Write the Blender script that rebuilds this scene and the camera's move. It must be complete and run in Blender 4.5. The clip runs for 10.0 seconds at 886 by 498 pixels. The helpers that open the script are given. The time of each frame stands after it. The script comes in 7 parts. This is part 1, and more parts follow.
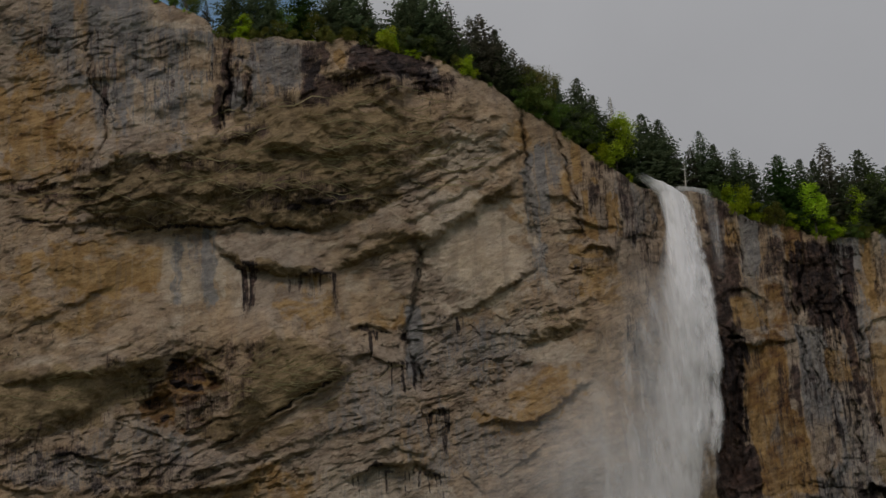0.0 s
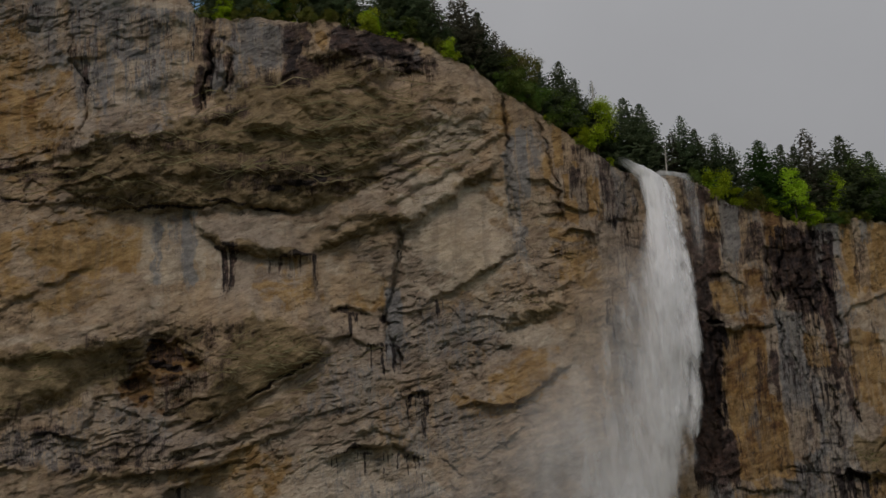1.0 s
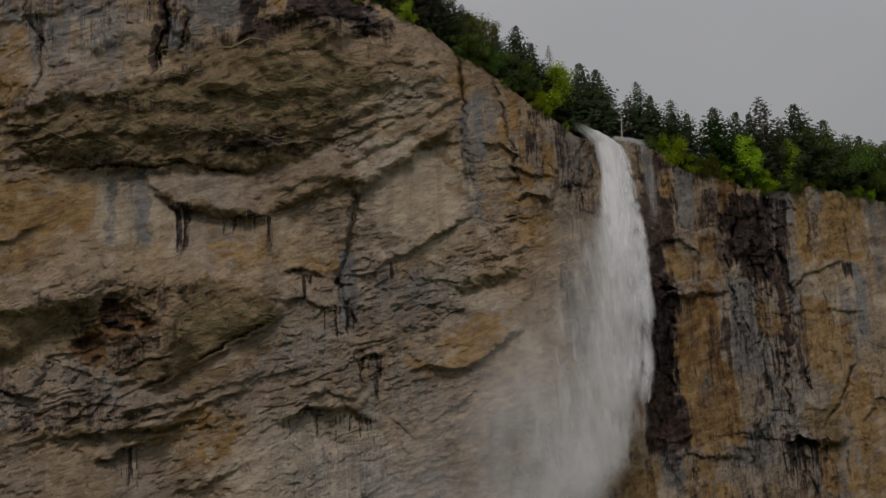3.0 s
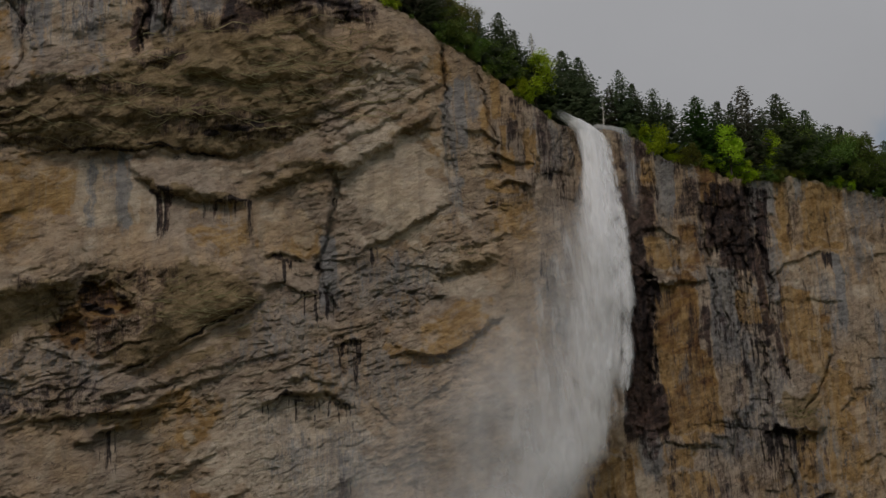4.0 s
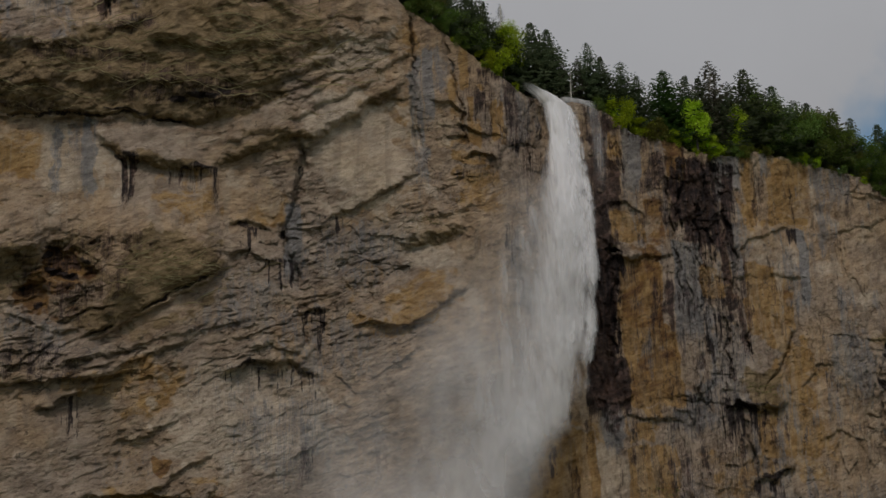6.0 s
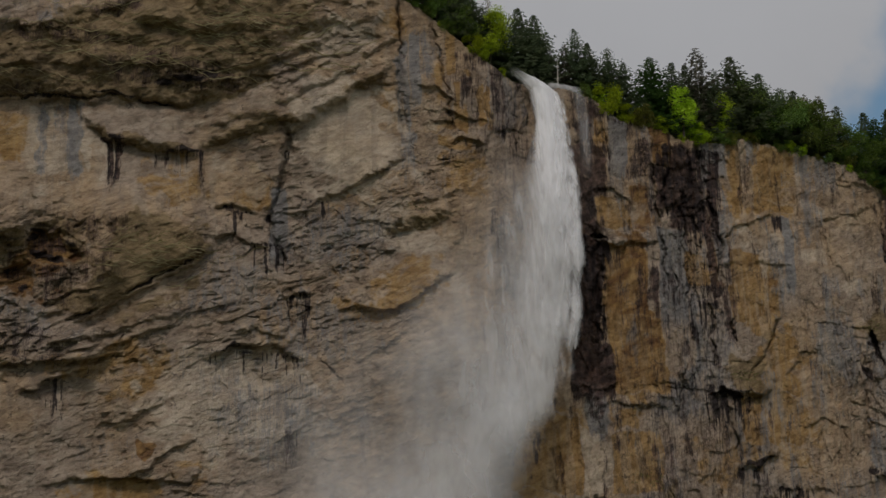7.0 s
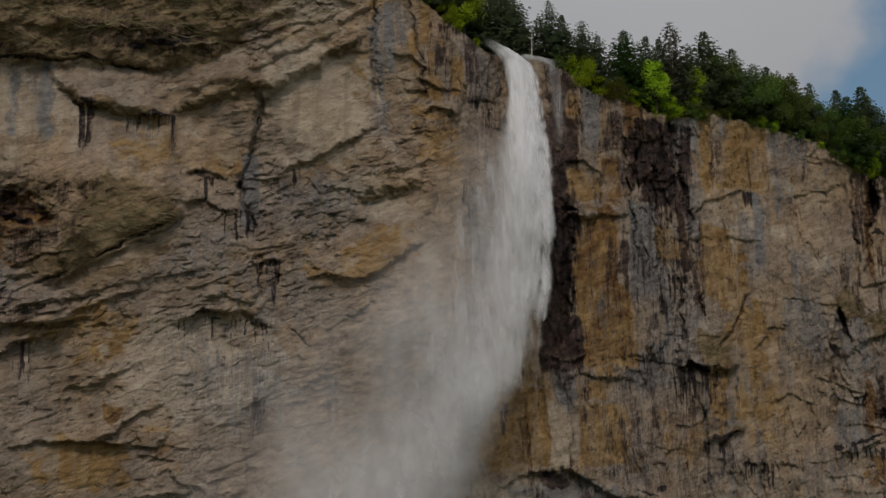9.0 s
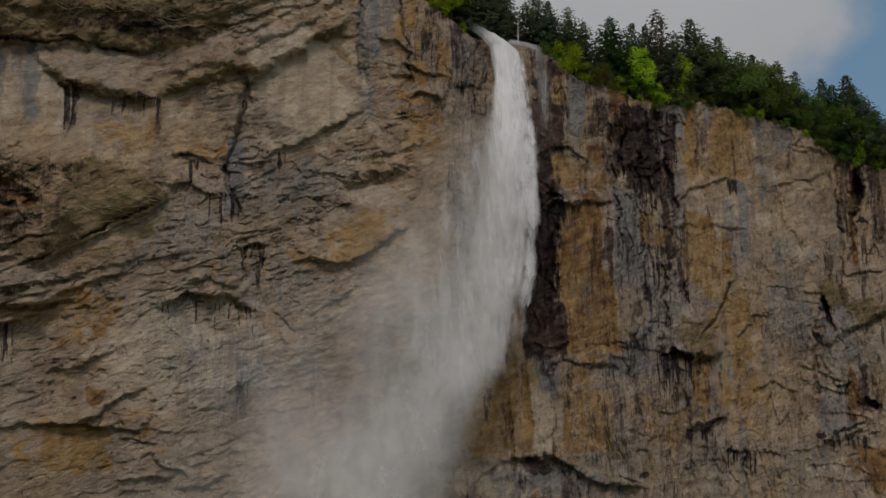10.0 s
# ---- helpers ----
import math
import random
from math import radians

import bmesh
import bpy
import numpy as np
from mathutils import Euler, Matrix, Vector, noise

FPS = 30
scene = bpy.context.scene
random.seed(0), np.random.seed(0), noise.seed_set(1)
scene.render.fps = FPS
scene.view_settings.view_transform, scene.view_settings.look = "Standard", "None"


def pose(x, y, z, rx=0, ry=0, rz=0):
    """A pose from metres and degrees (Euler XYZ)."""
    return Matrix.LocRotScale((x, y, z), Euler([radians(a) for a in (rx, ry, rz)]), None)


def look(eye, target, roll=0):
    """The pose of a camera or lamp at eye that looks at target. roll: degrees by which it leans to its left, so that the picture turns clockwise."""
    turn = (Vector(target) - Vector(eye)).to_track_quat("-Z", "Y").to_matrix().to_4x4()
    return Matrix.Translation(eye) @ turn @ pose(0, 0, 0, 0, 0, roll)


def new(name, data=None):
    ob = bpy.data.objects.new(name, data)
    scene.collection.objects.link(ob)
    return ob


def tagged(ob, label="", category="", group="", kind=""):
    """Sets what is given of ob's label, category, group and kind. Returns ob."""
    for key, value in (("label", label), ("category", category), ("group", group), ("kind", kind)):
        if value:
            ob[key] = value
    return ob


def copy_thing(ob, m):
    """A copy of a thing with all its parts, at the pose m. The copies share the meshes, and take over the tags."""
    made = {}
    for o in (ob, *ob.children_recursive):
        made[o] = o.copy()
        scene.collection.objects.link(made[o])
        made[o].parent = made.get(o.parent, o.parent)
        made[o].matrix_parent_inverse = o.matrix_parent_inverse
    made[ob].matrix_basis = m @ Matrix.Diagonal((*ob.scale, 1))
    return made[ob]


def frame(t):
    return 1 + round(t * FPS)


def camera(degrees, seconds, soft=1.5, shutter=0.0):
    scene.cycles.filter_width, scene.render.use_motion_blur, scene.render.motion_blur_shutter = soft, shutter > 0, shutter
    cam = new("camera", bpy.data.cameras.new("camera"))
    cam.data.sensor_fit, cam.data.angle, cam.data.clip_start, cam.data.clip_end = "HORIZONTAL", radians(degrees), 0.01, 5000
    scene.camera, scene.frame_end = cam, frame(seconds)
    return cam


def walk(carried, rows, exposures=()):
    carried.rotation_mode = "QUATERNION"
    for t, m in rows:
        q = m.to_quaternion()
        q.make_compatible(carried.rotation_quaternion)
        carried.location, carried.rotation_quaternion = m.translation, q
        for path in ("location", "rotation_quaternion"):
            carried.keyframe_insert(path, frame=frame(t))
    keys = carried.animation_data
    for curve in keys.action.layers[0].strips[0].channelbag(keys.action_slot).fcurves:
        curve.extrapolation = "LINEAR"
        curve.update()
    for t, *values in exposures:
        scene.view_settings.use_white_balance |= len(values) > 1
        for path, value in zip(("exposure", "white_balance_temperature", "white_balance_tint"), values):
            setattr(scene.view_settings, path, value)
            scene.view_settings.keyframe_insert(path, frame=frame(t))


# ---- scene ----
# ---- camera ----
EXPO = -1.48
cam = camera(23.8, 10.0)
TURNS = [    # seconds; tilt, lean and turn in degrees, from one standpoint in the valley
    (0.0, 114.370, 2.390, 4.051),
    (0.5, 114.174, 2.278, 3.734),
    (1.0, 113.866, 2.191, 3.374),
    (1.5, 113.512, 2.206, 3.015),
    (2.0, 113.238, 2.151, 2.649),
    (2.5, 113.018, 2.099, 2.295),
    (4.0, 112.418, 1.714, 1.249),
    (4.5, 112.218, 1.583, 0.915),
    (5.0, 112.008, 1.483, 0.600),
    (5.5, 111.795, 1.346, 0.301),
    (7.0, 111.168, 0.995, -0.482),
    (7.5, 110.968, 0.822, -0.759),
    (8.0, 110.762, 0.667, -1.028),
    (8.5, 110.546, 0.454, -1.322),
    (9.0, 110.330, 0.300, -1.603),
    (9.5, 110.132, 0.201, -1.863),
    (10.0, 109.926, 0.015, -2.155),
]
walk(cam, [(t, pose(0, 0, 1.6, rx, ry, rz)) for t, rx, ry, rz in TURNS], exposures=[(0.0, EXPO - 0.19), (2.5, EXPO - 0.20), (5.0, EXPO - 0.13), (10.0, EXPO - 0.02)])

# ---- sky, sun and exposure ----
SUN_ELEVATION, SUN_AZIMUTH = 45.0, 192.0      # azimuth clockwise from +y, behind the eye

world = bpy.data.worlds.new("sky")
scene.world = world
world.use_nodes = True
wn, wl = world.node_tree.nodes, world.node_tree.links
wn.clear()
w_out = wn.new("ShaderNodeOutputWorld")
w_bg = wn.new("ShaderNodeBackground")
w_sky = wn.new("ShaderNodeTexSky")
w_sky.sky_type, w_sky.sun_disc = "NISHITA", False
w_sky.sun_elevation, w_sky.sun_rotation = radians(SUN_ELEVATION), radians(SUN_AZIMUTH)
w_geo = wn.new("ShaderNodeTexCoord")
w_sep = wn.new("ShaderNodeSeparateXYZ")
wl.new(w_geo.outputs["Generated"], w_sep.inputs[0])


def w_math(op, a, b=0.0, clamp=False):
    n = wn.new("ShaderNodeMath")
    n.operation, n.use_clamp = op, clamp
    for i, v in enumerate((a, b)):
        if isinstance(v, (int, float)):
            n.inputs[i].default_value = v
        else:
            wl.new(v, n.inputs[i])
    return n.outputs[0]


# an overcast dome is about three times as bright overhead as at the horizon
w_up = w_math("MAXIMUM", w_sep.outputs["Z"], 0.0)
w_dome = w_math("ADD", w_math("MULTIPLY", w_up, 1.45), 0.37)
w_n1 = wn.new("ShaderNodeTexNoise")
w_n1.inputs["Scale"].default_value, w_n1.inputs["Detail"].default_value, w_n1.inputs["Roughness"].default_value = 4.5, 6.0, 0.55
wl.new(w_geo.outputs["Generated"], w_n1.inputs["Vector"])
w_tone = w_math("ADD", w_math("MULTIPLY", w_n1.outputs["Fac"], 0.30), 0.85)
w_grey = wn.new("ShaderNodeVectorMath")
w_grey.operation = "SCALE"
w_grey.inputs[0].default_value = (0.985, 0.99, 1.03)
wl.new(w_math("MULTIPLY", w_dome, w_tone), w_grey.inputs["Scale"])
w_blue = wn.new("ShaderNodeVectorMath")
w_blue.operation = "SCALE"
w_clear = wn.new("ShaderNodeMix")
w_clear.data_type, w_clear.blend_type = "RGBA", "MULTIPLY"
w_clear.inputs["Factor"].default_value = 1.0
wl.new(w_sky.outputs[0], w_clear.inputs["A"])
w_clear.inputs["B"].default_value = (0.9, 1.08, 1.0, 1.0)
wl.new(w_clear.outputs["Result"], w_blue.inputs[0])
w_blue.inputs["Scale"].default_value = 0.24
# clouds break up towards the valley's far end (+x)
w_gap = wn.new("ShaderNodeMapRange")
w_gap.interpolation_type = "SMOOTHSTEP"
w_gap.inputs["From Min"].default_value, w_gap.inputs["From Max"].default_value = 0.150, 0.205
w_n2 = wn.new("ShaderNodeTexNoise")
w_n2.inputs["Scale"].default_value, w_n2.inputs["Detail"].default_value = 11.0, 5.0
wl.new(w_geo.outputs["Generated"], w_n2.inputs["Vector"])
w_edge = w_math("ADD", w_sep.outputs["X"], w_math("MULTIPLY", w_math("SUBTRACT", w_n2.outputs["Fac"], 0.5), 0.26))
wl.new(w_math("SUBTRACT", w_edge, w_math("MULTIPLY", w_math("SUBTRACT", w_sep.outputs["Z"], 0.40), 1.1)), w_gap.inputs["Value"])
w_mix = wn.new("ShaderNodeMix")
w_mix.data_type = "RGBA"
w_close = wn.new("ShaderNodeMapRange")         # and closes again beyond
w_close.interpolation_type = "SMOOTHSTEP"
w_close.inputs["From Min"].default_value, w_close.inputs["From Max"].default_value = 0.42, 0.33
wl.new(w_edge, w_close.inputs["Value"])
w_far = wn.new("ShaderNodeMapRange")           # a second gap over the wood, up the valley
w_far.interpolation_type = "SMOOTHSTEP"
w_far.inputs["From Min"].default_value, w_far.inputs["From Max"].default_value = -0.072, -0.105
wl.new(w_edge, w_far.inputs["Value"])
w_near = wn.new("ShaderNodeMapRange")
w_near.interpolation_type = "SMOOTHSTEP"
w_near.inputs["From Min"].default_value, w_near.inputs["From Max"].default_value = -0.30, -0.22
wl.new(w_edge, w_near.inputs["Value"])
wl.new(w_math("MULTIPLY", w_math("MAXIMUM", w_math("MULTIPLY", w_gap.outputs[0], w_close.outputs[0]), w_math("MULTIPLY", w_far.outputs[0], w_near.outputs[0])), 0.9), w_mix.inputs["Factor"])
wl.new(w_grey.outputs[0], w_mix.inputs["A"])
wl.new(w_blue.outputs[0], w_mix.inputs["B"])
wl.new(w_mix.outputs["Result"], w_bg.inputs["Color"])
w_bg.inputs["Strength"].default_value = 1.0
wl.new(w_bg.outputs[0], w_out.inputs["Surface"])

sun_data = bpy.data.lights.new("sun", "SUN")
sun_data.energy, sun_data.angle, sun_data.color = 3.0, radians(12), (1.0, 0.91, 0.82)
sun = new("sun", sun_data)
sun_from = Vector((math.sin(radians(SUN_AZIMUTH)) * math.cos(radians(SUN_ELEVATION)),
                   math.cos(radians(SUN_AZIMUTH)) * math.cos(radians(SUN_ELEVATION)), math.sin(radians(SUN_ELEVATION))))
sun.matrix_world = look(sun_from * 900, (0, 0, 0))
scene.cycles.transparent_max_bounces = 32


# ---- materials ----
class Nodes:
    """Short hand for building one node material."""

    def __init__(self, name):
        self.mat = bpy.data.materials.new(name)
        self.mat.use_nodes = True
        self.n, self.l = self.mat.node_tree.nodes, self.mat.node_tree.links
        self.bsdf = self.n["Principled BSDF"]

    def add(self, kind, **values):
        node = self.n.new(kind)
        for key, v in values.items():
            self.put(node.inputs[key.replace("_", " ")], v)
        return node

    def put(self, socket, v):
        if isinstance(v, bpy.types.NodeSocket):
            self.l.new(v, socket)
        else:
            socket.default_value = v

    def noise(self, vec, scale, detail=4.0, rough=0.55, warp=0.0):
        node = self.add("ShaderNodeTexNoise", Scale=scale, Detail=detail, Roughness=rough, Distortion=warp)
        self.l.new(vec, node.inputs["Vector"])
        return node.outputs["Fac"]

    def stretch(self, vec, scale, turn=(0, 0, 0)):
        node = self.add("ShaderNodeMapping")
        node.inputs["Scale"].default_value = scale
        node.inputs["Rotation"].default_value = [radians(a) for a in turn]
        self.l.new(vec, node.inputs["Vector"])
        return node.outputs[0]

    def math(self, op, a, b=0.0, clamp=False):
        node = self.add("ShaderNodeMath")
        node.operation, node.use_clamp = op, clamp
        self.put(node.inputs[0], a)
        self.put(node.inputs[1], b)
        return node.outputs[0]

    def ramp(self, v, lo, hi):
        node = self.add("ShaderNodeMapRange")
        node.interpolation_type = "SMOOTHSTEP"
        self.put(node.inputs["Value"], v)
        node.inputs["From Min"].default_value, node.inputs["From Max"].default_value = lo, hi
        return node.outputs[0]

    def mix(self, fac, a, b):
        node = self.add("ShaderNodeMix")
        node.data_type = "RGBA"
        self.put(node.inputs["Factor"], fac)
        for key, v in (("A", a), ("B", b)):
            self.put(node.inputs[key], v if isinstance(v, bpy.types.NodeSocket) else (*v, 1.0))
        return node.outputs["Result"]

    def bump(self, height, strength, distance, normal=None):
        node = self.add("ShaderNodeBump", Strength=strength, Distance=distance)
        self.l.new(height, node.inputs["Height"])
        if normal is not None:
            self.l.new(normal, node.inputs["Normal"])
        return node.outputs[0]

    def layer(self, name):
        node = self.add("ShaderNodeAttribute")
        node.attribute_name = name
        return node


def rock_material():
    m = Nodes("limestone")
    pos = m.add("ShaderNodeTexCoord").outputs["Object"]
    s1 = m.layer("stain_shade_a")
    s2 = m.layer("stain_shade_b")
    a = m.add("ShaderNodeSeparateColor")
    b = m.add("ShaderNodeSeparateColor")
    m.l.new(s1.outputs["Color"], a.inputs[0])
    m.l.new(s2.outputs["Color"], b.inputs[0])
    ochre, grey, dark, pale = a.outputs[0], a.outputs[1], a.outputs[2], s1.outputs["Alpha"]
    black, moss, rust, calm = b.outputs[0], b.outputs[1], b.outputs[2], s2.outputs["Alpha"]
    axes = m.add("ShaderNodeSeparateXYZ")
    m.l.new(pos, axes.inputs[0])
    fluted = m.ramp(axes.outputs["X"], 20.0, 52.0)            # the face beyond the fall is cut into upright ribs
    bed = m.stretch(pos, (1, 1, 1), (0, 27, 0))               # along and across the beds
    flat = m.stretch(bed, (0.34, 0.6, 1.0))
    streak = m.stretch(pos, (1, 1, 0.07))
    big = m.noise(pos, 0.028, 4, 0.6)
    blotch = m.noise(m.stretch(bed, (0.6, 0.8, 1.0)), 0.13, 9, 0.68, 0.6)
    flake = m.noise(flat, 0.42, 9, 0.70, 0.4)
    fine = m.noise(pos, 2.4, 6, 0.72)
    wobble = m.add("ShaderNodeVectorMath")
    wobble.operation = "MULTIPLY_ADD"
    wobble.inputs[1].default_value = (1.6, 1.6, 0.0)
    shift = m.add("ShaderNodeTexNoise", Scale=0.16, Detail=4.0)
    m.l.new(pos, shift.inputs["Vector"])
    m.l.new(shift.outputs["Color"], wobble.inputs[0])
    m.l.new(streak, wobble.inputs[2])
    streak = wobble.outputs[0]
    run = m.math("ADD", m.math("MULTIPLY", m.noise(streak, 0.5, 6, 0.66), 0.5), m.math("MULTIPLY", m.noise(streak, 2.4, 5, 0.7), 0.5))
    wash = m.noise(m.stretch(pos, (1, 1, 0.10)), 0.22, 7, 0.62, 0.3)

    def mask(layer, grain, k, lo, hi, top):
        """Where a stain or painted shade lies, with an edge broken by the grain."""
        return m.math("MULTIPLY", m.ramp(m.math("ADD", layer, m.math("MULTIPLY", m.math("SUBTRACT", grain, 0.5), k)), lo, hi), top)

    def tones(lo, hi):
        return m.mix(m.ramp(flake, 0.34, 0.66), lo, hi)

    col = m.mix(m.ramp(big, 0.38, 0.62), tones((0.248, 0.185, 0.140), (0.424, 0.337, 0.264)), tones((0.262, 0.178, 0.113), (0.474, 0.341, 0.219)))
    col = m.mix(mask(ochre, blotch, 1.5, 0.36, 0.62, 0.88), col, tones((0.250, 0.140, 0.048), (0.425, 0.268, 0.112)))
    col = m.mix(mask(pale, blotch, 1.4, 0.34, 0.66, 0.75), col, tones((0.398, 0.318, 0.245), (0.580, 0.485, 0.385)))
    col = m.mix(mask(grey, run, 2.4, 0.26, 0.76, 0.85), col, tones((0.138, 0.139, 0.149), (0.275, 0.268, 0.270)))
    col = m.mix(m.math("MULTIPLY", m.ramp(wash, 0.52, 0.62), 0.28), col, (0.440, 0.372, 0.300))
    col = m.mix(m.math("MULTIPLY", m.ramp(wash, 0.46, 0.36), 0.30), col, (0.165, 0.137, 0.118))
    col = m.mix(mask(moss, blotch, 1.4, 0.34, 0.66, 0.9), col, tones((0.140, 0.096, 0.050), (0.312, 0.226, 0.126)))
    col = m.mix(mask(rust, blotch, 1.5, 0.36, 0.62, 0.9), col, tones((0.120, 0.056, 0.028), (0.300, 0.168, 0.056)))
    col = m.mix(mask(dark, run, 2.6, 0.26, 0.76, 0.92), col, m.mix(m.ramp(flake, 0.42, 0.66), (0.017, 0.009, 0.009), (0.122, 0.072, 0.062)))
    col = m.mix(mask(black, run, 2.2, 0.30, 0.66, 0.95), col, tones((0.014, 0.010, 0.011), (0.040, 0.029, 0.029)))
    # shade of short slits along the beds painted dark, and dark hairline joints
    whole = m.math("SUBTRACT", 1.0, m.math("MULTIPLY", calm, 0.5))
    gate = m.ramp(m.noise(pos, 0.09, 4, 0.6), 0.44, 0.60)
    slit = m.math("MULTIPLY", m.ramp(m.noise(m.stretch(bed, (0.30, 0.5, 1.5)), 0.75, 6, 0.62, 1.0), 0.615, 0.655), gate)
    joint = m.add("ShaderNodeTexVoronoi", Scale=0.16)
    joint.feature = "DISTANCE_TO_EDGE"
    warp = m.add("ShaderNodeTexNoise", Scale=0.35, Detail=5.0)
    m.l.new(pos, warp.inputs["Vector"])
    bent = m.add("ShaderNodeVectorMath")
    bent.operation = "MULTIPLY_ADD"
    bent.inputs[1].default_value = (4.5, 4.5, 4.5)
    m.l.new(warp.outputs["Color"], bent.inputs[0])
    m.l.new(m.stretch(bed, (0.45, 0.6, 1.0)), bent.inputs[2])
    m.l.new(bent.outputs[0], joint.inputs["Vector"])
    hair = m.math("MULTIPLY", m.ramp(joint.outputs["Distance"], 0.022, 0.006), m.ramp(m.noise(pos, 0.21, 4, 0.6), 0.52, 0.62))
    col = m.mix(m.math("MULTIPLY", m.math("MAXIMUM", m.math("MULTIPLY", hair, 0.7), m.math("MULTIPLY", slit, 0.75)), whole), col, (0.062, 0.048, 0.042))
    shade = m.math("ADD", m.math("MULTIPLY", fine, 0.9), 0.58)
    tone = m.add("ShaderNodeVectorMath")
    tone.operation = "SCALE"
    m.l.new(col, tone.inputs[0])
    m.l.new(shade, tone.inputs["Scale"])
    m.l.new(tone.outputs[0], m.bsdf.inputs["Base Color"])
    m.bsdf.inputs["Specular IOR Level"].default_value = 0.15
    wet = m.math("MULTIPLY", m.math("MAXIMUM", dark, black), 0.35)
    m.l.new(m.math("SUBTRACT", 0.93, wet), m.bsdf.inputs["Roughness"])

    # broken beds: each stands out at its lower edge and runs back above it
    def beds(coord, period, bend, seed_at):
        way = m.add("ShaderNodeSeparateXYZ")
        m.l.new(coord, way.inputs[0])
        n = m.math("ADD", m.math("MULTIPLY", way.outputs["Z"], 1.0 / period), m.math("MULTIPLY", m.noise(m.stretch(coord, (0.35, 0.5, 0.9)), seed_at / period, 6, 0.60), bend))
        return m.math("SUBTRACT", 1.0, m.math("FRACT", n))

    upright = m.stretch(pos, (1, 1, 1), (0, 82, 0))
    coarse = m.math("ADD", m.math("MULTIPLY", m.math("SUBTRACT", beds(bed, 2.1, 5.0, 0.33), 0.5), m.math("SUBTRACT", 1.0, m.math("MULTIPLY", fluted, 0.55))),
                    m.math("MULTIPLY", m.math("SUBTRACT", beds(upright, 2.6, 4.0, 0.30), 0.5), m.math("MULTIPLY", fluted, 0.8)))
    small = beds(bed, 0.85, 5.0, 0.35)
    soft = m.math("SUBTRACT", 1.0, m.math("MULTIPLY", calm, 0.45))
    broken = m.ramp(m.noise(pos, 0.12, 4, 0.6), 0.36, 0.62)
    n1 = m.bump(m.math("MULTIPLY", m.math("MULTIPLY", coarse, soft), broken), 1.0, 1.5)
    n2 = m.bump(m.math("MULTIPLY", small, soft), 1.0, 0.42, n1)
    n3 = m.bump(m.noise(flat, 1.5, 7, 0.74), 1.0, 0.55, n2)
    m.l.new(n3, m.bsdf.inputs["Normal"])
    return m.mat


def leaf_material(name, dark, light, tip):
    m = Nodes(name)
    geo = m.add("ShaderNodeNewGeometry").outputs["Random Per Island"]
    per = m.add("ShaderNodeObjectInfo").outputs["Random"]
    pos = m.add("ShaderNodeTexCoord").outputs["Object"]
    col = m.mix(m.math("ADD", m.math("MULTIPLY", geo, 0.5), 0.25), dark, light)
    col = m.mix(m.ramp(m.noise(pos, 0.5, 3), 0.48, 0.72), col, tip)
    hue = m.add("ShaderNodeHueSaturation")
    m.l.new(m.math("ADD", m.math("MULTIPLY", per, 0.035), 0.485), hue.inputs["Hue"])
    m.l.new(m.math("ADD", m.math("MULTIPLY", per, 0.5), 0.75), hue.inputs["Value"])
    m.l.new(col, hue.inputs["Color"])
    m.l.new(hue.outputs[0], m.bsdf.inputs["Base Color"])
    m.bsdf.inputs["Roughness"].default_value = 0.6
    m.bsdf.inputs["Specular IOR Level"].default_value = 0.25
    through_leaf = m.add("ShaderNodeBsdfTranslucent")
    m.l.new(hue.outputs[0], through_leaf.inputs["Color"])
    both = m.add("ShaderNodeMixShader", Fac=0.3)
    m.l.new(m.bsdf.outputs[0], both.inputs[1])
    m.l.new(through_leaf.outputs[0], both.inputs[2])
    m.l.new(both.outputs[0], m.n["Material Output"].inputs["Surface"])
    return m.mat


def bark_material(name, a, b):
    m = Nodes(name)
    pos = m.add("ShaderNodeTexCoord").outputs["Object"]
    v = m.noise(m.stretch(pos, (1, 1, 0.2)), 6, 6, 0.7)
    m.l.new(m.mix(m.ramp(v, 0.3, 0.7), a, b), m.bsdf.inputs["Base Color"])
    m.l.new(m.bump(v, 0.8, 0.05), m.bsdf.inputs["Normal"])
    m.bsdf.inputs["Roughness"].default_value = 0.9
    return m.mat


def ground_material(name, a, b, c):
    m = Nodes(name)
    pos = m.add("ShaderNodeTexCoord").outputs["Object"]
    col = m.mix(m.ramp(m.noise(pos, 0.06, 6), 0.35, 0.65), a, b)
    col = m.mix(m.ramp(m.noise(pos, 1.5, 6, 0.7), 0.4, 0.7), col, c)
    m.l.new(col, m.bsdf.inputs["Base Color"])
    m.l.new(m.bump(m.noise(pos, 2.5, 6, 0.7), 0.8, 0.2), m.bsdf.inputs["Normal"])
    m.bsdf.inputs["Roughness"].default_value = 0.95
    return m.mat


